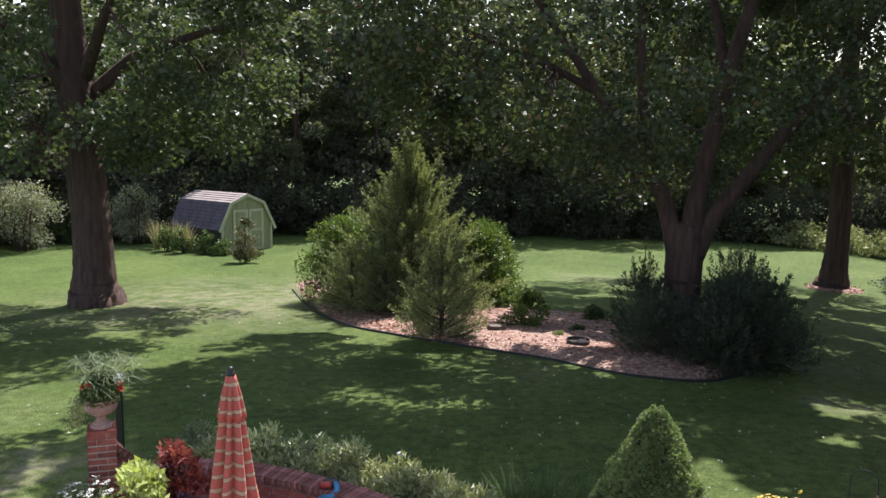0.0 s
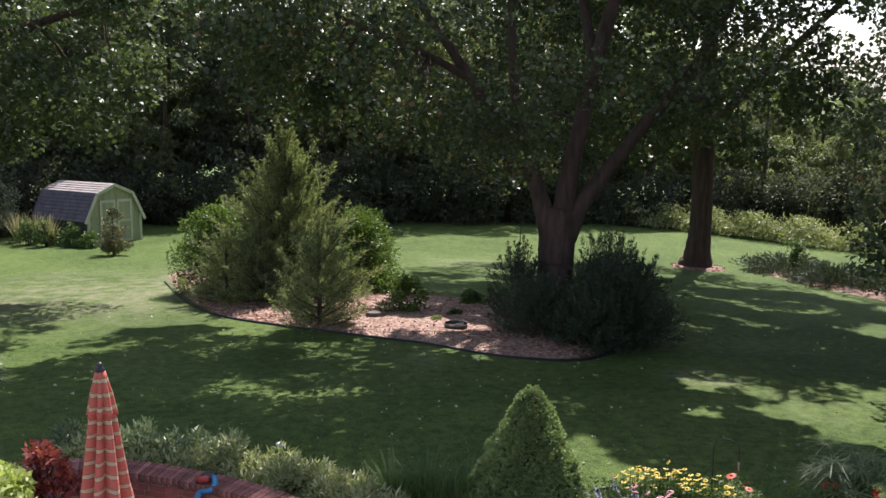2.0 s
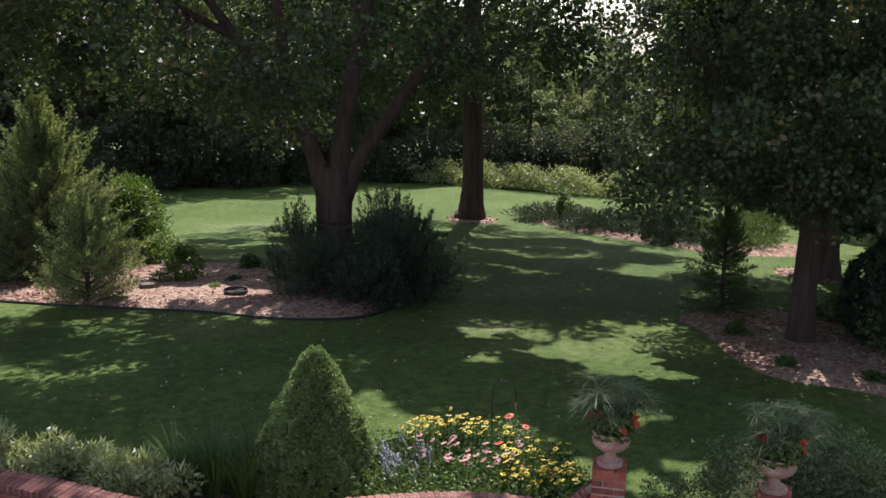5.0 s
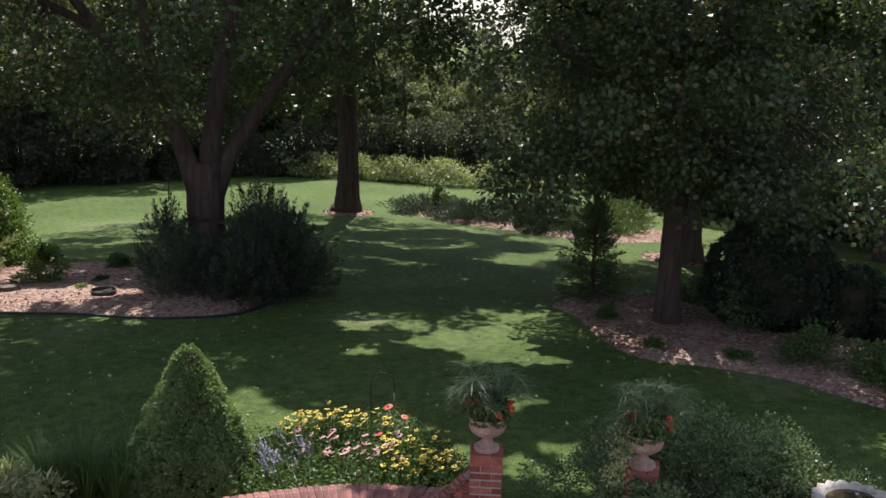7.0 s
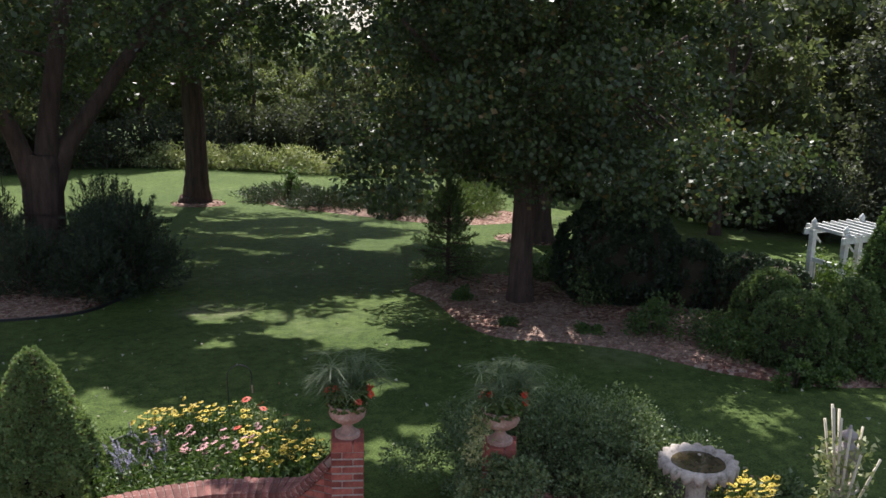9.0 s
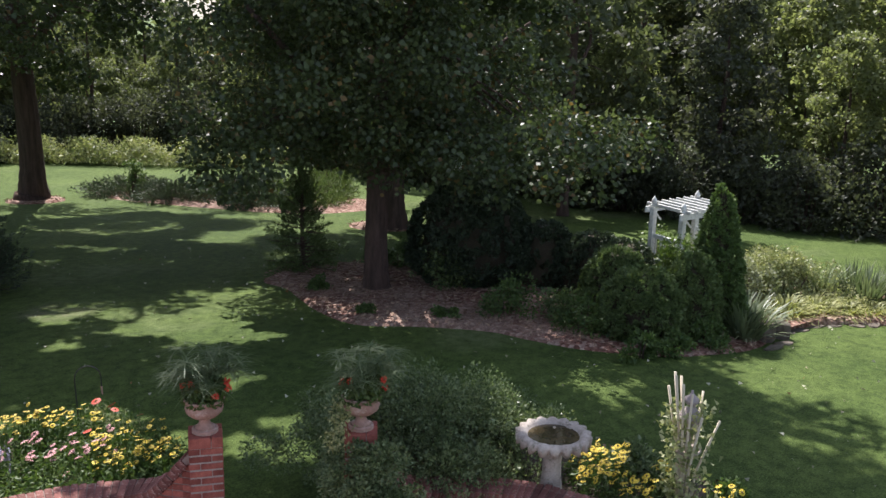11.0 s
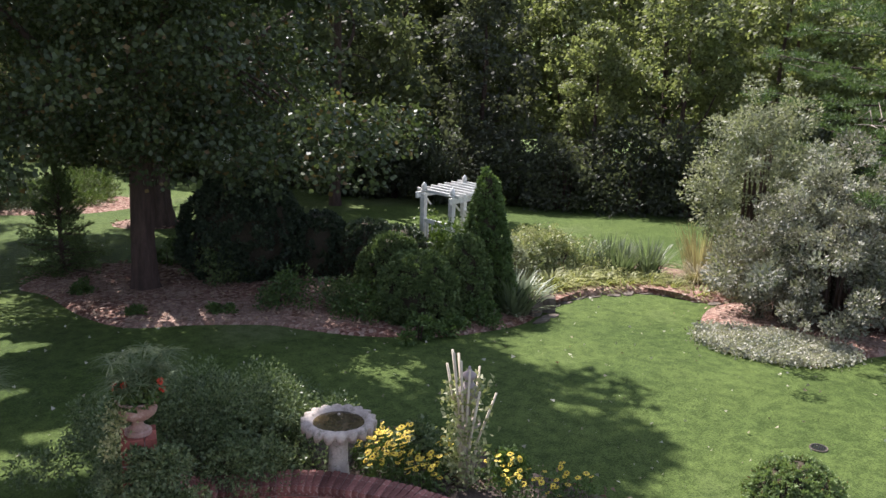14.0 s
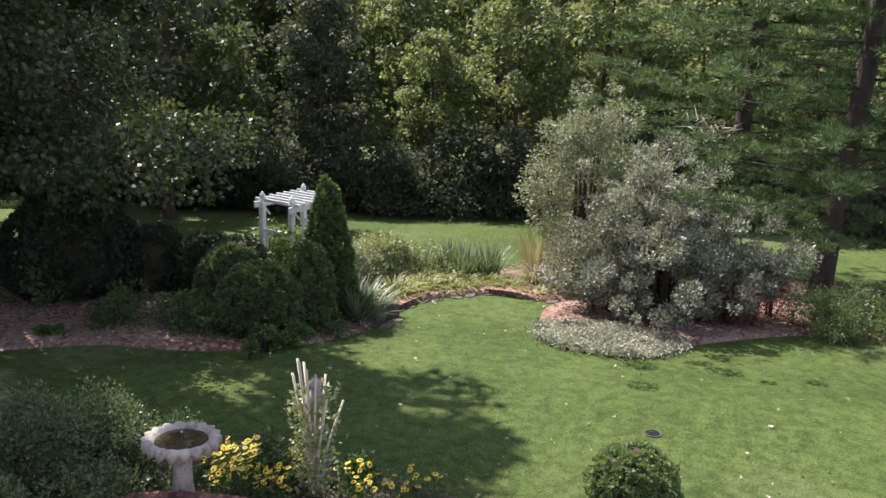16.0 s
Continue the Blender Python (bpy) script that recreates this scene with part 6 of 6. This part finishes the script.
part("rod", Geo().tube([(0, 0, -0.2), (0, 0, 0.95)], [0.025, 0.02], 8).mesh("rod", BLACK), gp)


# ---- terrace: umbrella, urns, pots ----
def umbrella(x, y):
    x, y = site(x, y)
    ob = thing("patio_umbrella", pose(x, y, 0.02, 0, 0, -35), "closed patio umbrella in red cloth with tan stripes", "patio umbrella")
    m, nodes, links, bsdf = material("striped_cloth")
    tc = nodes.new("ShaderNodeTexCoord")
    sep = nodes.new("ShaderNodeSeparateXYZ")
    links.new(tc.outputs["Object"], sep.inputs[0])
    mul = nodes.new("ShaderNodeMath")
    mul.operation = "MULTIPLY_ADD"
    mul.inputs[1].default_value, mul.inputs[2].default_value = 1 / 0.118, 0.2
    wob = nodes.new("ShaderNodeMath")
    wob.operation = "MULTIPLY_ADD"
    wob.inputs[1].default_value = 0.06
    links.new(noise_of(nodes, links, 5.0), wob.inputs[0])
    links.new(sep.outputs[2], wob.inputs[2])
    links.new(wob.outputs[0], mul.inputs[0])
    fr = nodes.new("ShaderNodeMath")
    fr.operation = "FRACT"
    links.new(mul.outputs[0], fr.inputs[0])
    r = nodes.new("ShaderNodeValToRGB")
    r.color_ramp.interpolation = "CONSTANT"
    els = r.color_ramp.elements
    for _ in range(3):
        els.new(0.5)
    for e, (p, c) in zip(els, ((0.0, (0.50, 0.13, 0.095)), (0.56, (0.16, 0.06, 0.04)), (0.60, (0.50, 0.37, 0.24)), (0.87, (0.16, 0.06, 0.04)), (0.91, (0.50, 0.13, 0.095)))):
        e.position, e.color = p, (*c, 1)
    links.new(fr.outputs[0], r.inputs[0])
    fade = ramp_of(nodes, links, noise_of(nodes, links, 30.0), [(0.3, (0.85, 0.85, 0.85)), (0.7, (1.1, 1.1, 1.1))])
    links.new(mixed(nodes, links, 1.0, r.outputs[0], fade, "MULTIPLY"), bsdf.inputs["Base Color"])
    bsdf.inputs["Roughness"].default_value = 0.9
    part("pole", Geo().tube([(0, 0, 0.0), (0, 0, 2.36)], [0.022, 0.022], 12).mesh("pole", BLACK), ob)
    part("base_plate", Geo().lathe([(0.28, 0), (0.28, 0.04), (0.06, 0.07), (0.04, 0.3), (0.03, 0.3)], 24).mesh("base_plate", BLACK, True), ob)
    part("finial", Geo().lathe([(0.03, 2.33), (0.042, 2.345), (0.042, 2.375), (0.022, 2.385), (0.03, 2.41), (0.012, 2.43)], 14).mesh("finial", BLACK, True), ob)

    def folds(depth, k, ph):
        return lambda i, a: (1 + depth * min(1, i / 4) * (2 * abs(math.cos(k * a / 2 + ph + 0.05 * i)) - 1) + 0.07 * math.sin(3 * a + 0.12 * i) + 0.10 * min(1, i / 20) * math.cos(a), 0.006 * math.sin(k * a))
    zs = np.linspace(2.34, 0.98, 26)
    rad = np.interp(zs, (0.98, 1.15, 1.6, 2.0, 2.34), (0.185, 0.175, 0.122, 0.08, 0.04))
    g = Geo().lathe(list(zip(rad[::-1], zs[::-1])), 96, wave=lambda i, a: folds(0.4, 8, 0.4)(25 - i, a))
    part("canopy", g.mesh("canopy", m, True), ob)
    zs = np.linspace(2.35, 1.97, 10)
    rad = np.interp(zs, (1.97, 2.35), (0.104, 0.044))
    g = Geo().lathe(list(zip(rad[::-1], zs[::-1])), 96, wave=lambda i, a: folds(0.28, 8, 0.1)(9 - i, a))
    part("vent_cap", g.mesh("vent_cap", m, True), ob)
    part("tie_strap", Geo().lathe([(0.20, 1.08), (0.206, 1.10), (0.20, 1.12)], 32).mesh("tie_strap", m), ob)
    return ob


umbrella(-1.84, 8.05)


def urn(x, y, z, s=1.0, label="pinkish cast-stone garden urn on a brick pillar"):
    ob = thing("garden_urn", pose(x, y, z, 0, 0, 15) @ Matrix.Diagonal((s, s, s, 1)), label, "urn", "garden urns")
    part("plinth", Geo().lathe([(0.115, 0), (0.115, 0.03), (0.10, 0.04)], 24).mesh("plinth", POT), ob)
    part("stem", Geo().lathe([(0.095, 0.04), (0.06, 0.065), (0.045, 0.10), (0.06, 0.125), (0.05, 0.135)], 24).mesh("stem", POT, True), ob)
    part("bowl", Geo().lathe([(0.05, 0.13), (0.11, 0.15), (0.155, 0.19), (0.168, 0.235), (0.155, 0.27), (0.15, 0.285), (0.175, 0.30), (0.182, 0.32), (0.165, 0.325), (0.15, 0.30), (0.02, 0.29)], 40, wave=lambda i, a: (1 + (0.025 * math.cos(18 * a) if 1 <= i <= 3 else 0), 0)).mesh("bowl", POT, True), ob)
    return ob


def papyrus(x, y, z, h, spread, stems, label):
    """Umbrella sedge: tall stalks, each with a whorl of narrow leaves on top."""
    ob = thing("papyrus", pose(x, y, z), label, "plant", "urn plants")
    g = Geo()
    roots, ways, lens = [], [], []
    for k in range(stems):
        a, r = rng.uniform(0, 6.28), spread * math.sqrt(rng.random())
        top = np.array((r * math.cos(a), r * math.sin(a), h * rng.uniform(0.4, 1.0) - 0.2 * r))
        q = [np.array((0.06 * math.cos(a), 0.06 * math.sin(a), -0.02)), np.array((top[0] * 0.45, top[1] * 0.45, top[2] * 0.7)), top]
        g.tube(q, [0.005, 0.004, 0.003], 5)
        for j in range(15):
            b = j * 2.4 + rng.normal() * 0.2
            roots.append(top)
            ways.append((math.cos(b), math.sin(b), rng.uniform(0.0, 0.55)))
            lens.append(rng.uniform(0.12, 0.22))
    part("stalk", g.mesh("stalk", PAPYRUS), ob)
    part("foliage", blade_mesh("foliage", np.array(roots), np.array(ways), np.array(lens), 0.010, PAPYRUS, 0.95), ob)
    return ob


def geranium(x, y, z, heads, label, trail=0.0, r=0.2):
    ob = thing("geranium", pose(x, y, z), label, "flower", "urn flowers")
    n = 1100
    a, q = rng.uniform(0, 6.28, n), r * np.sqrt(rng.uniform(0.05, 1, n))
    pts = np.stack([q * np.cos(a), q * np.sin(a), rng.uniform(-0.02, 0.19, n)], 1)
    part("foliage", leaf_mesh("foliage", pts, unit(n) + [0, 0, 0.3], 0.045 * rng.uniform(0.7, 1.3, n), 0.04, HERB), ob)
    if trail > 0:
        m = 420
        s = rng.uniform(0, 1, m)
        pts = np.stack([-r * 1.0 - 0.10 * s + rng.normal(0, 0.05, m), rng.normal(0, 0.07, m), 0.02 - trail * s + rng.normal(0, 0.03, m)], 1)
        part("trailing_stem", leaf_mesh("trailing_stem", pts, unit(m) + [0, 0, -0.6], 0.04 * rng.uniform(0.7, 1.3, m), 0.022, VARIEG), ob, "trailing vine over the urn's rim")["kind"] = "stuff"
    for hx, hy, hz in heads:
        k = 26
        out = unit(k)
        part("flower_head", leaf_mesh("flower_head", out * 0.024, out, 0.032, 0.03, RED), ob, "red flower cluster", pose(hx, hy, hz))
    return ob


PILLARS = tuple((*site(px, py), pt) for px, py, pt in ((-3.62, 9.72, 18.0), (4.27, 6.76, -32.0), (5.33, 5.88, -42.0)))
for (px, py, pt), trail in zip(PILLARS, (0.35, 0.0, 0.42)):
    urn(px, py, 1.232)
    aa = radians(az(px, py))
    rt = Vector((math.cos(aa), math.sin(aa)))
    papyrus(px + rt.x * 0.03, py + rt.y * 0.03, 1.53, 0.50, 0.30, 44, "airy umbrella sedge growing from an urn")
    hd = [(rt.x * u + 0.16 * rt.y * v, rt.y * u - 0.16 * rt.x * v, w + 0.03) for u, v, w in ((-0.17, 0.6, 0.15), (-0.1, 0.9, 0.18), (0.2, 0.6, 0.17), (0.21, 0.4, 0.09), (0.1, 1.3, 0.08), (-0.2, 0.5, 0.12))][: (5 if trail == 0 else 4)]
    gm = geranium(px, py, 1.53, hd, "red geraniums and green leaves filling an urn", trail)


def planter(x, y, z, r, h, label):
    x, y = site(x, y)
    ob = thing("flower_pot", pose(x, y, z), label, "flower pot", "terrace pots")
    part("pot_body", Geo().lathe([(r * 0.7, 0), (r * 0.95, h * 0.8), (r * 1.05, h * 0.82), (r * 1.05, h), (r * 0.93, h), (r * 0.9, h * 0.9), (0.02, h * 0.88)], 28).mesh("pot_body", POT, True), ob)


PATIO_Z = 0.02
planter(-3.6, 9.15, PATIO_Z, 0.24, 0.5, "round cast-stone pot holding white flowers")
flower_clump("white_petunia", scatter(-3.6, 9.15, 0.26, 0.24, 0.76, 0.05, 60), daisy_mesh("flower_head", 0.035, 7, WHITE_P, 0.1, 0.15), COTON, "white bedding flowers in a pot", 3200, 0.07)
planter(-3.02, 8.95, PATIO_Z, 0.24, 0.6, "round cast-stone pot holding lime foliage")
shrub("lime_coleus", -3.02, 8.95, 0.62, 0.6, 0.5, 650, 0.12, LIME, "bright lime-green coleus in a pot", "plant", z=0.58, stems=4, clumps=26, narrow=0.75)
planter(-2.78, 9.35, PATIO_Z, 0.22, 0.6, "round cast-stone pot holding red foliage")
shrub("red_coleus", -2.72, 9.3, 0.5, 0.45, 0.66, 520, 0.12, RED_LEAF, "dark red coleus in a pot", "plant", z=0.58, stems=4, clumps=24, narrow=0.6, rise=0.3)
planter(-2.5, 8.95, PATIO_Z, 0.2, 0.5, "round cast-stone pot holding purple foliage")
shrub("purple_vine", -2.48, 8.95, 0.6, 0.55, 0.35, 420, 0.11, PURPLE_LEAF, "dark purple trailing leaves in a pot", "plant", z=0.45, stems=3, clumps=20, narrow=0.7)


# ---- iron hooks, lights, hose hanger ----
def hook(x, y, h, reach, label, lantern=False):
    x, y = site(x, y)
    ob = thing("shepherd_hook", pose(x, y, ground_z(x, y), 0, 0, az(x, y)), label, "garden hook")
    a = np.linspace(math.pi, 0, 9)
    arc = [(reach / 2 + reach / 2 * math.cos(t), 0, h + reach / 2 * math.sin(t)) for t in a]
    part("rod", Geo().tube([(0, 0, -0.2), (0.01, 0, h * 0.5), *arc, (reach, 0, h - 0.12)], [0.008] * 12, 6).mesh("rod", BLACK), ob)
    part("hanger", Geo().tube([(reach, 0, h - 0.12), (reach + 0.005, 0, h - 0.22)], [0.012, 0.008], 6).mesh("hanger", POT), ob)


hook(4.40, 9.75, 0.80, 0.28, "thin black iron hook standing in the border")
post = thing("lantern_post", pose(*site(-3.98, 11.3), ground_z(-3.98, 11.3)), "black post with a small white globe light", "garden light")
part("post", Geo().box((0.07, 0.07, 1.3), pose(0, 0, 0.55)).mesh("post", BLACK), post)
part("globe", Geo().lathe([(0.03, 1.2), (0.055, 1.23), (0.07, 1.28), (0.055, 1.33), (0.015, 1.35)], 18).mesh("globe", WHITE, True), post, "white glass globe")
sl = thing("stake_light", pose(*site(-0.5, 11.1), ground_z(-0.5, 11.1)), "small solar light on a thin stake", "garden light")
part("rod", Geo().tube([(0, 0, -0.15), (0, 0, 0.38)], [0.007, 0.007], 6).mesh("rod", BLACK), sl)
part("lamp_head", Geo().lathe([(0.015, 0.36), (0.03, 0.39), (0.045, 0.44), (0.05, 0.45), (0.012, 0.47)], 12).mesh("lamp_head", WHITE, True), sl)
BLUE = plain_mat("blue_plastic", (0.03, 0.16, 0.34), (0.06, 0.26, 0.46), 8.0, 0.35, 0.1)
RED_PLASTIC = plain_mat("red_plastic", (0.28, 0.03, 0.025), (0.36, 0.05, 0.04), 8.0, 0.4, 0.1)
hh = thing("hose_hanger", pose(*site(-1.18, 9.72), 0.6, 0, 0, -20), "blue and red hose nozzle hung over the wall", "hose nozzle")
part("hook_plate", Geo().lathe([(0.085, 0.0), (0.09, 0.02), (0.06, 0.035), (0.05, 0.03)], 20, pose(0, 0.02, 0.03)).mesh("hook_plate", BLACK, True), hh)
part("nozzle", Geo().tube([(0.08, -0.02, 0.06), (0.12, -0.08, 0.0), (0.10, -0.16, -0.04), (0.0, -0.19, -0.05)], [0.03, 0.035, 0.03, 0.028], 10).mesh("nozzle", BLUE, True), hh)
part("hose_end", Geo().tube([(0.0, -0.19, -0.05), (-0.04, -0.2, -0.14), (-0.04, -0.2, -0.26)], [0.03, 0.04, 0.042], 10).mesh("hose_end", BLUE, True), hh)
part("grip", Geo().tube([(-0.09, -0.05, 0.03), (-0.02, -0.12, 0.05), (0.06, -0.1, 0.07)], [0.03, 0.04, 0.035], 10).mesh("grip", RED_PLASTIC, True), hh)

# ---- masonry, brick by brick ----
BRICK = plain_mat("red_brick", (0.22, 0.06, 0.045), (0.36, 0.115, 0.085), 9.0, 0.88, 0.6, 0.004, per_object=0.32)
CAP = plain_mat("worn_brick", (0.13, 0.045, 0.037), (0.25, 0.10, 0.082), 11.0, 0.9, 0.7, 0.005, spots=(0.38, 0.28, 0.24), per_object=0.42)
PALE_MORTAR = plain_mat("pale_mortar", (0.34, 0.28, 0.25), (0.46, 0.39, 0.35), 14.0, 0.95, 0.5, 0.003)
MORTAR = plain_mat("grey_mortar", (0.19, 0.13, 0.11), (0.32, 0.24, 0.21), 14.0, 0.95, 0.5, 0.003)
PAVER = plain_mat("patio_pavers", (0.13, 0.06, 0.05), (0.26, 0.12, 0.095), 14.0, 0.9, 0.5)


def brick_mesh(l, d, h, mat):
    g, c = Geo(), 0.005
    vs = []
    for z, k in ((-h / 2, c), (-h / 2 + c, 0), (h / 2 - c, 0), (h / 2, c)):
        vs += [(-l / 2 + k, -d / 2 + k, z), (l / 2 - k, -d / 2 + k, z), (l / 2 - k, d / 2 - k, z), (-l / 2 + k, d / 2 - k, z)]
    fs = [(3, 2, 1, 0), (12, 13, 14, 15)] + [(4 * i + j, 4 * i + (j + 1) % 4, 4 * i + 4 + (j + 1) % 4, 4 * i + 4 + j) for i in range(3) for j in range(4)]
    return g.add(vs, fs).mesh("brick", mat)


FACE_BRICK, CAP_BRICK, HALF = brick_mesh(0.2, 0.09, 0.058, BRICK), brick_mesh(0.064, 0.31, 0.095, CAP), brick_mesh(0.19, 0.095, 0.054, BRICK)
CUT_BRICK = brick_mesh(0.098, 0.09, 0.058, BRICK)
TALL = brick_mesh(0.19, 0.095, 0.10, BRICK)


def pillar(x, y, turn):
    ob = thing("brick_pillar", pose(x, y, 0, 0, 0, turn), "square red brick pillar carrying an urn", "pillar", "brick pillars")
    part("core", Geo().box((0.28, 0.28, 1.20), pose(0, 0, 0.60)).mesh("core", PALE_MORTAR), ob)
    for k in range(17):
        z = 0.042 + 0.0703 * k
        top = k == 16
        flip = 1 if k % 2 else -1
        for q in range(4):
            m = pose(0, 0, 1.178 if top else z, 0, 0, 90 * q) @ pose(flip * 0.05 + rng.normal() * 0.001, -0.1005, 0)
            part("brick", TALL if top else HALF, ob, m=m)


def wall_run(name, pts, rise0, rise1, label):
    """A curved wall: brick faces on the terrace side, a rowlock cap; it sweeps up to a pillar at either end."""
    line, at = smooth_line(sited(pts), 0.02)
    total = at[-1]
    tang = np.gradient(line, axis=0)
    tang /= np.linalg.norm(tang, axis=1, keepdims=True)
    inn = np.stack([tang[:, 1], -tang[:, 0]], 1)
    if (inn[len(inn) // 2] @ line[len(line) // 2]) > 0:
        inn = -inn

    def height(s):
        return 0.50 + rise0 * math.exp(-((s / 0.34) ** 2)) + rise1 * math.exp(-(((total - s) / 0.34) ** 2))
    ob = tagged(new(name), label, "brick wall", kind="structure")
    vs, fs = [], []
    idx = list(range(0, len(line), 2))
    for i in idx:
        h = height(at[i])
        for off, z in ((0.125, -0.1), (0.125, h), (0.145, h), (0.145, h + 0.088), (-0.145, h + 0.088), (-0.13, -0.1)):
            q = line[i] + inn[i] * off
            vs.append((q[0], q[1], z))
    for k in range(len(idx) - 1):
        for j in range(6):
            m = (j + 1) % 6
            fs.append((6 * k + j, 6 * k + m, 6 * k + 6 + m, 6 * k + 6 + j))
    part("core", Geo().add(vs, fs).mesh("core", MORTAR), ob)
    low = Geo()
    for course in range(16):
        z = 0.035 + 0.068 * course
        s = 0.1 + (0.105 if course % 2 else 0.0)
        while s < total - 0.03:
            i = min(len(line) - 1, int(round(s / 0.02)))
            rising = z > 0.44
            if z - (0.02 if rising else -0.03) < height(at[i]):
                q = line[i] + inn[i] * 0.087
                m = pose(q[0], q[1], z, 0, 0, math.degrees(math.atan2(tang[i, 1], tang[i, 0])))
                if course < 3:
                    low.box((0.2, 0.09, 0.058), m)
                else:
                    part("brick", CUT_BRICK if rising else FACE_BRICK, ob, m=m)
            s += 0.105 if rising else 0.21
    lower = part("lower_brickwork", low.mesh("lower_brickwork", BRICK), ob)
    lower["kind"] = "stuff"
    s = 0.12 if rise0 else 0.04
    while s < total - (0.12 if rise1 else 0.04):
        here = [float(np.interp(s, at, line[:, k])) for k in (0, 1)]
        i = min(len(line) - 2, int(s / 0.02))
        h0, h1 = height(max(0, s - 0.03)), height(s + 0.03)
        slope = math.atan2(h1 - h0, 0.06)
        m = pose(here[0], here[1], (h0 + h1) / 2 + 0.05 + rng.normal() * 0.003, 0, 0, math.degrees(math.atan2(tang[i, 1], tang[i, 0]))) @ pose(0, 0, 0, rng.normal() * 0.8, -math.degrees(slope), rng.normal() * 0.5)
        part("cap_brick", CAP_BRICK, ob, m=m)
        s += 0.070 * math.cos(slope)


for p in PILLARS:
    pillar(*p)
wall_run("terrace_wall_west", [(-3.62, 9.72), (-3.4, 9.88), (-3.05, 10.15), (-2.5, 10.27), (-2.0, 10.12), (-1.33, 9.83), (-0.82, 9.52), (-0.3, 9.1), (0.15, 8.68), (0.7, 8.28), (1.4, 8.02), (2.1, 7.93), (2.68, 7.85), (3.3, 7.68), (3.85, 7.35), (4.15, 6.95), (4.27, 6.76)], 0.5, 0.5, "low curved red brick wall round the terrace")
wall_run("terrace_wall_east", [(5.33, 5.88), (5.5, 5.76), (5.8, 5.58), (6.22, 5.22), (6.5, 4.8), (6.66, 4.3), (6.72, 3.85), (6.66, 3.2), (6.5, 2.6), (6.2, 2.0)], 0.3, 0.0, "low curved red brick wall before the bird bath")
loop = smooth_loop(sited([(-3.9, 9.3), (-3.0, 9.9), (-2.0, 9.95), (-0.8, 9.35), (0.2, 8.5), (1.4, 7.85), (3.3, 7.5), (4.2, 6.8), (5.3, 5.8), (6.3, 5.0), (6.6, 4.0), (6.3, 2.3), (5.0, 0.5), (2.0, -1.0), (-2.0, -0.5), (-4.6, 3.0), (-4.8, 7.0)]))
n = len(loop)
vs = [(x, y, 0.02) for x, y in loop] + [(x, y, -0.08) for x, y in loop]
tagged(new("patio", Geo().add(vs, [tuple(range(n))] + [(i, i + n, (i + 1) % n + n, (i + 1) % n) for i in range(n)]).mesh("patio", PAVER)), "brick-red paved terrace inside the wall", "patio", kind="structure")


# ---- small litter on the lawn ----
n = 1500
a, d = rng.uniform(-25, 95, n), rng.uniform(9.5, 24, n)
x, y = d * np.sin(np.radians(a)), d * np.cos(np.radians(a))
pts = np.stack([x, y, 0.03 - np.interp(d, RADII, DROPS)], 1)
LITTER = leaf_mat("fallen_leaves", (0.22, 0.20, 0.12), (0.55, 0.54, 0.46), 0.6, 0.1, (0.30, 0.14, 0.06))
ln = rng.uniform(0.025, 0.075, n)
tagged(new("fallen_leaves", leaf_mesh("fallen_leaves", pts, unit(n) * [1, 1, 0.25], ln, ln * 0.7, LITTER)), "scattered pale fallen leaves on the grass", "fallen leaves", kind="stuff")
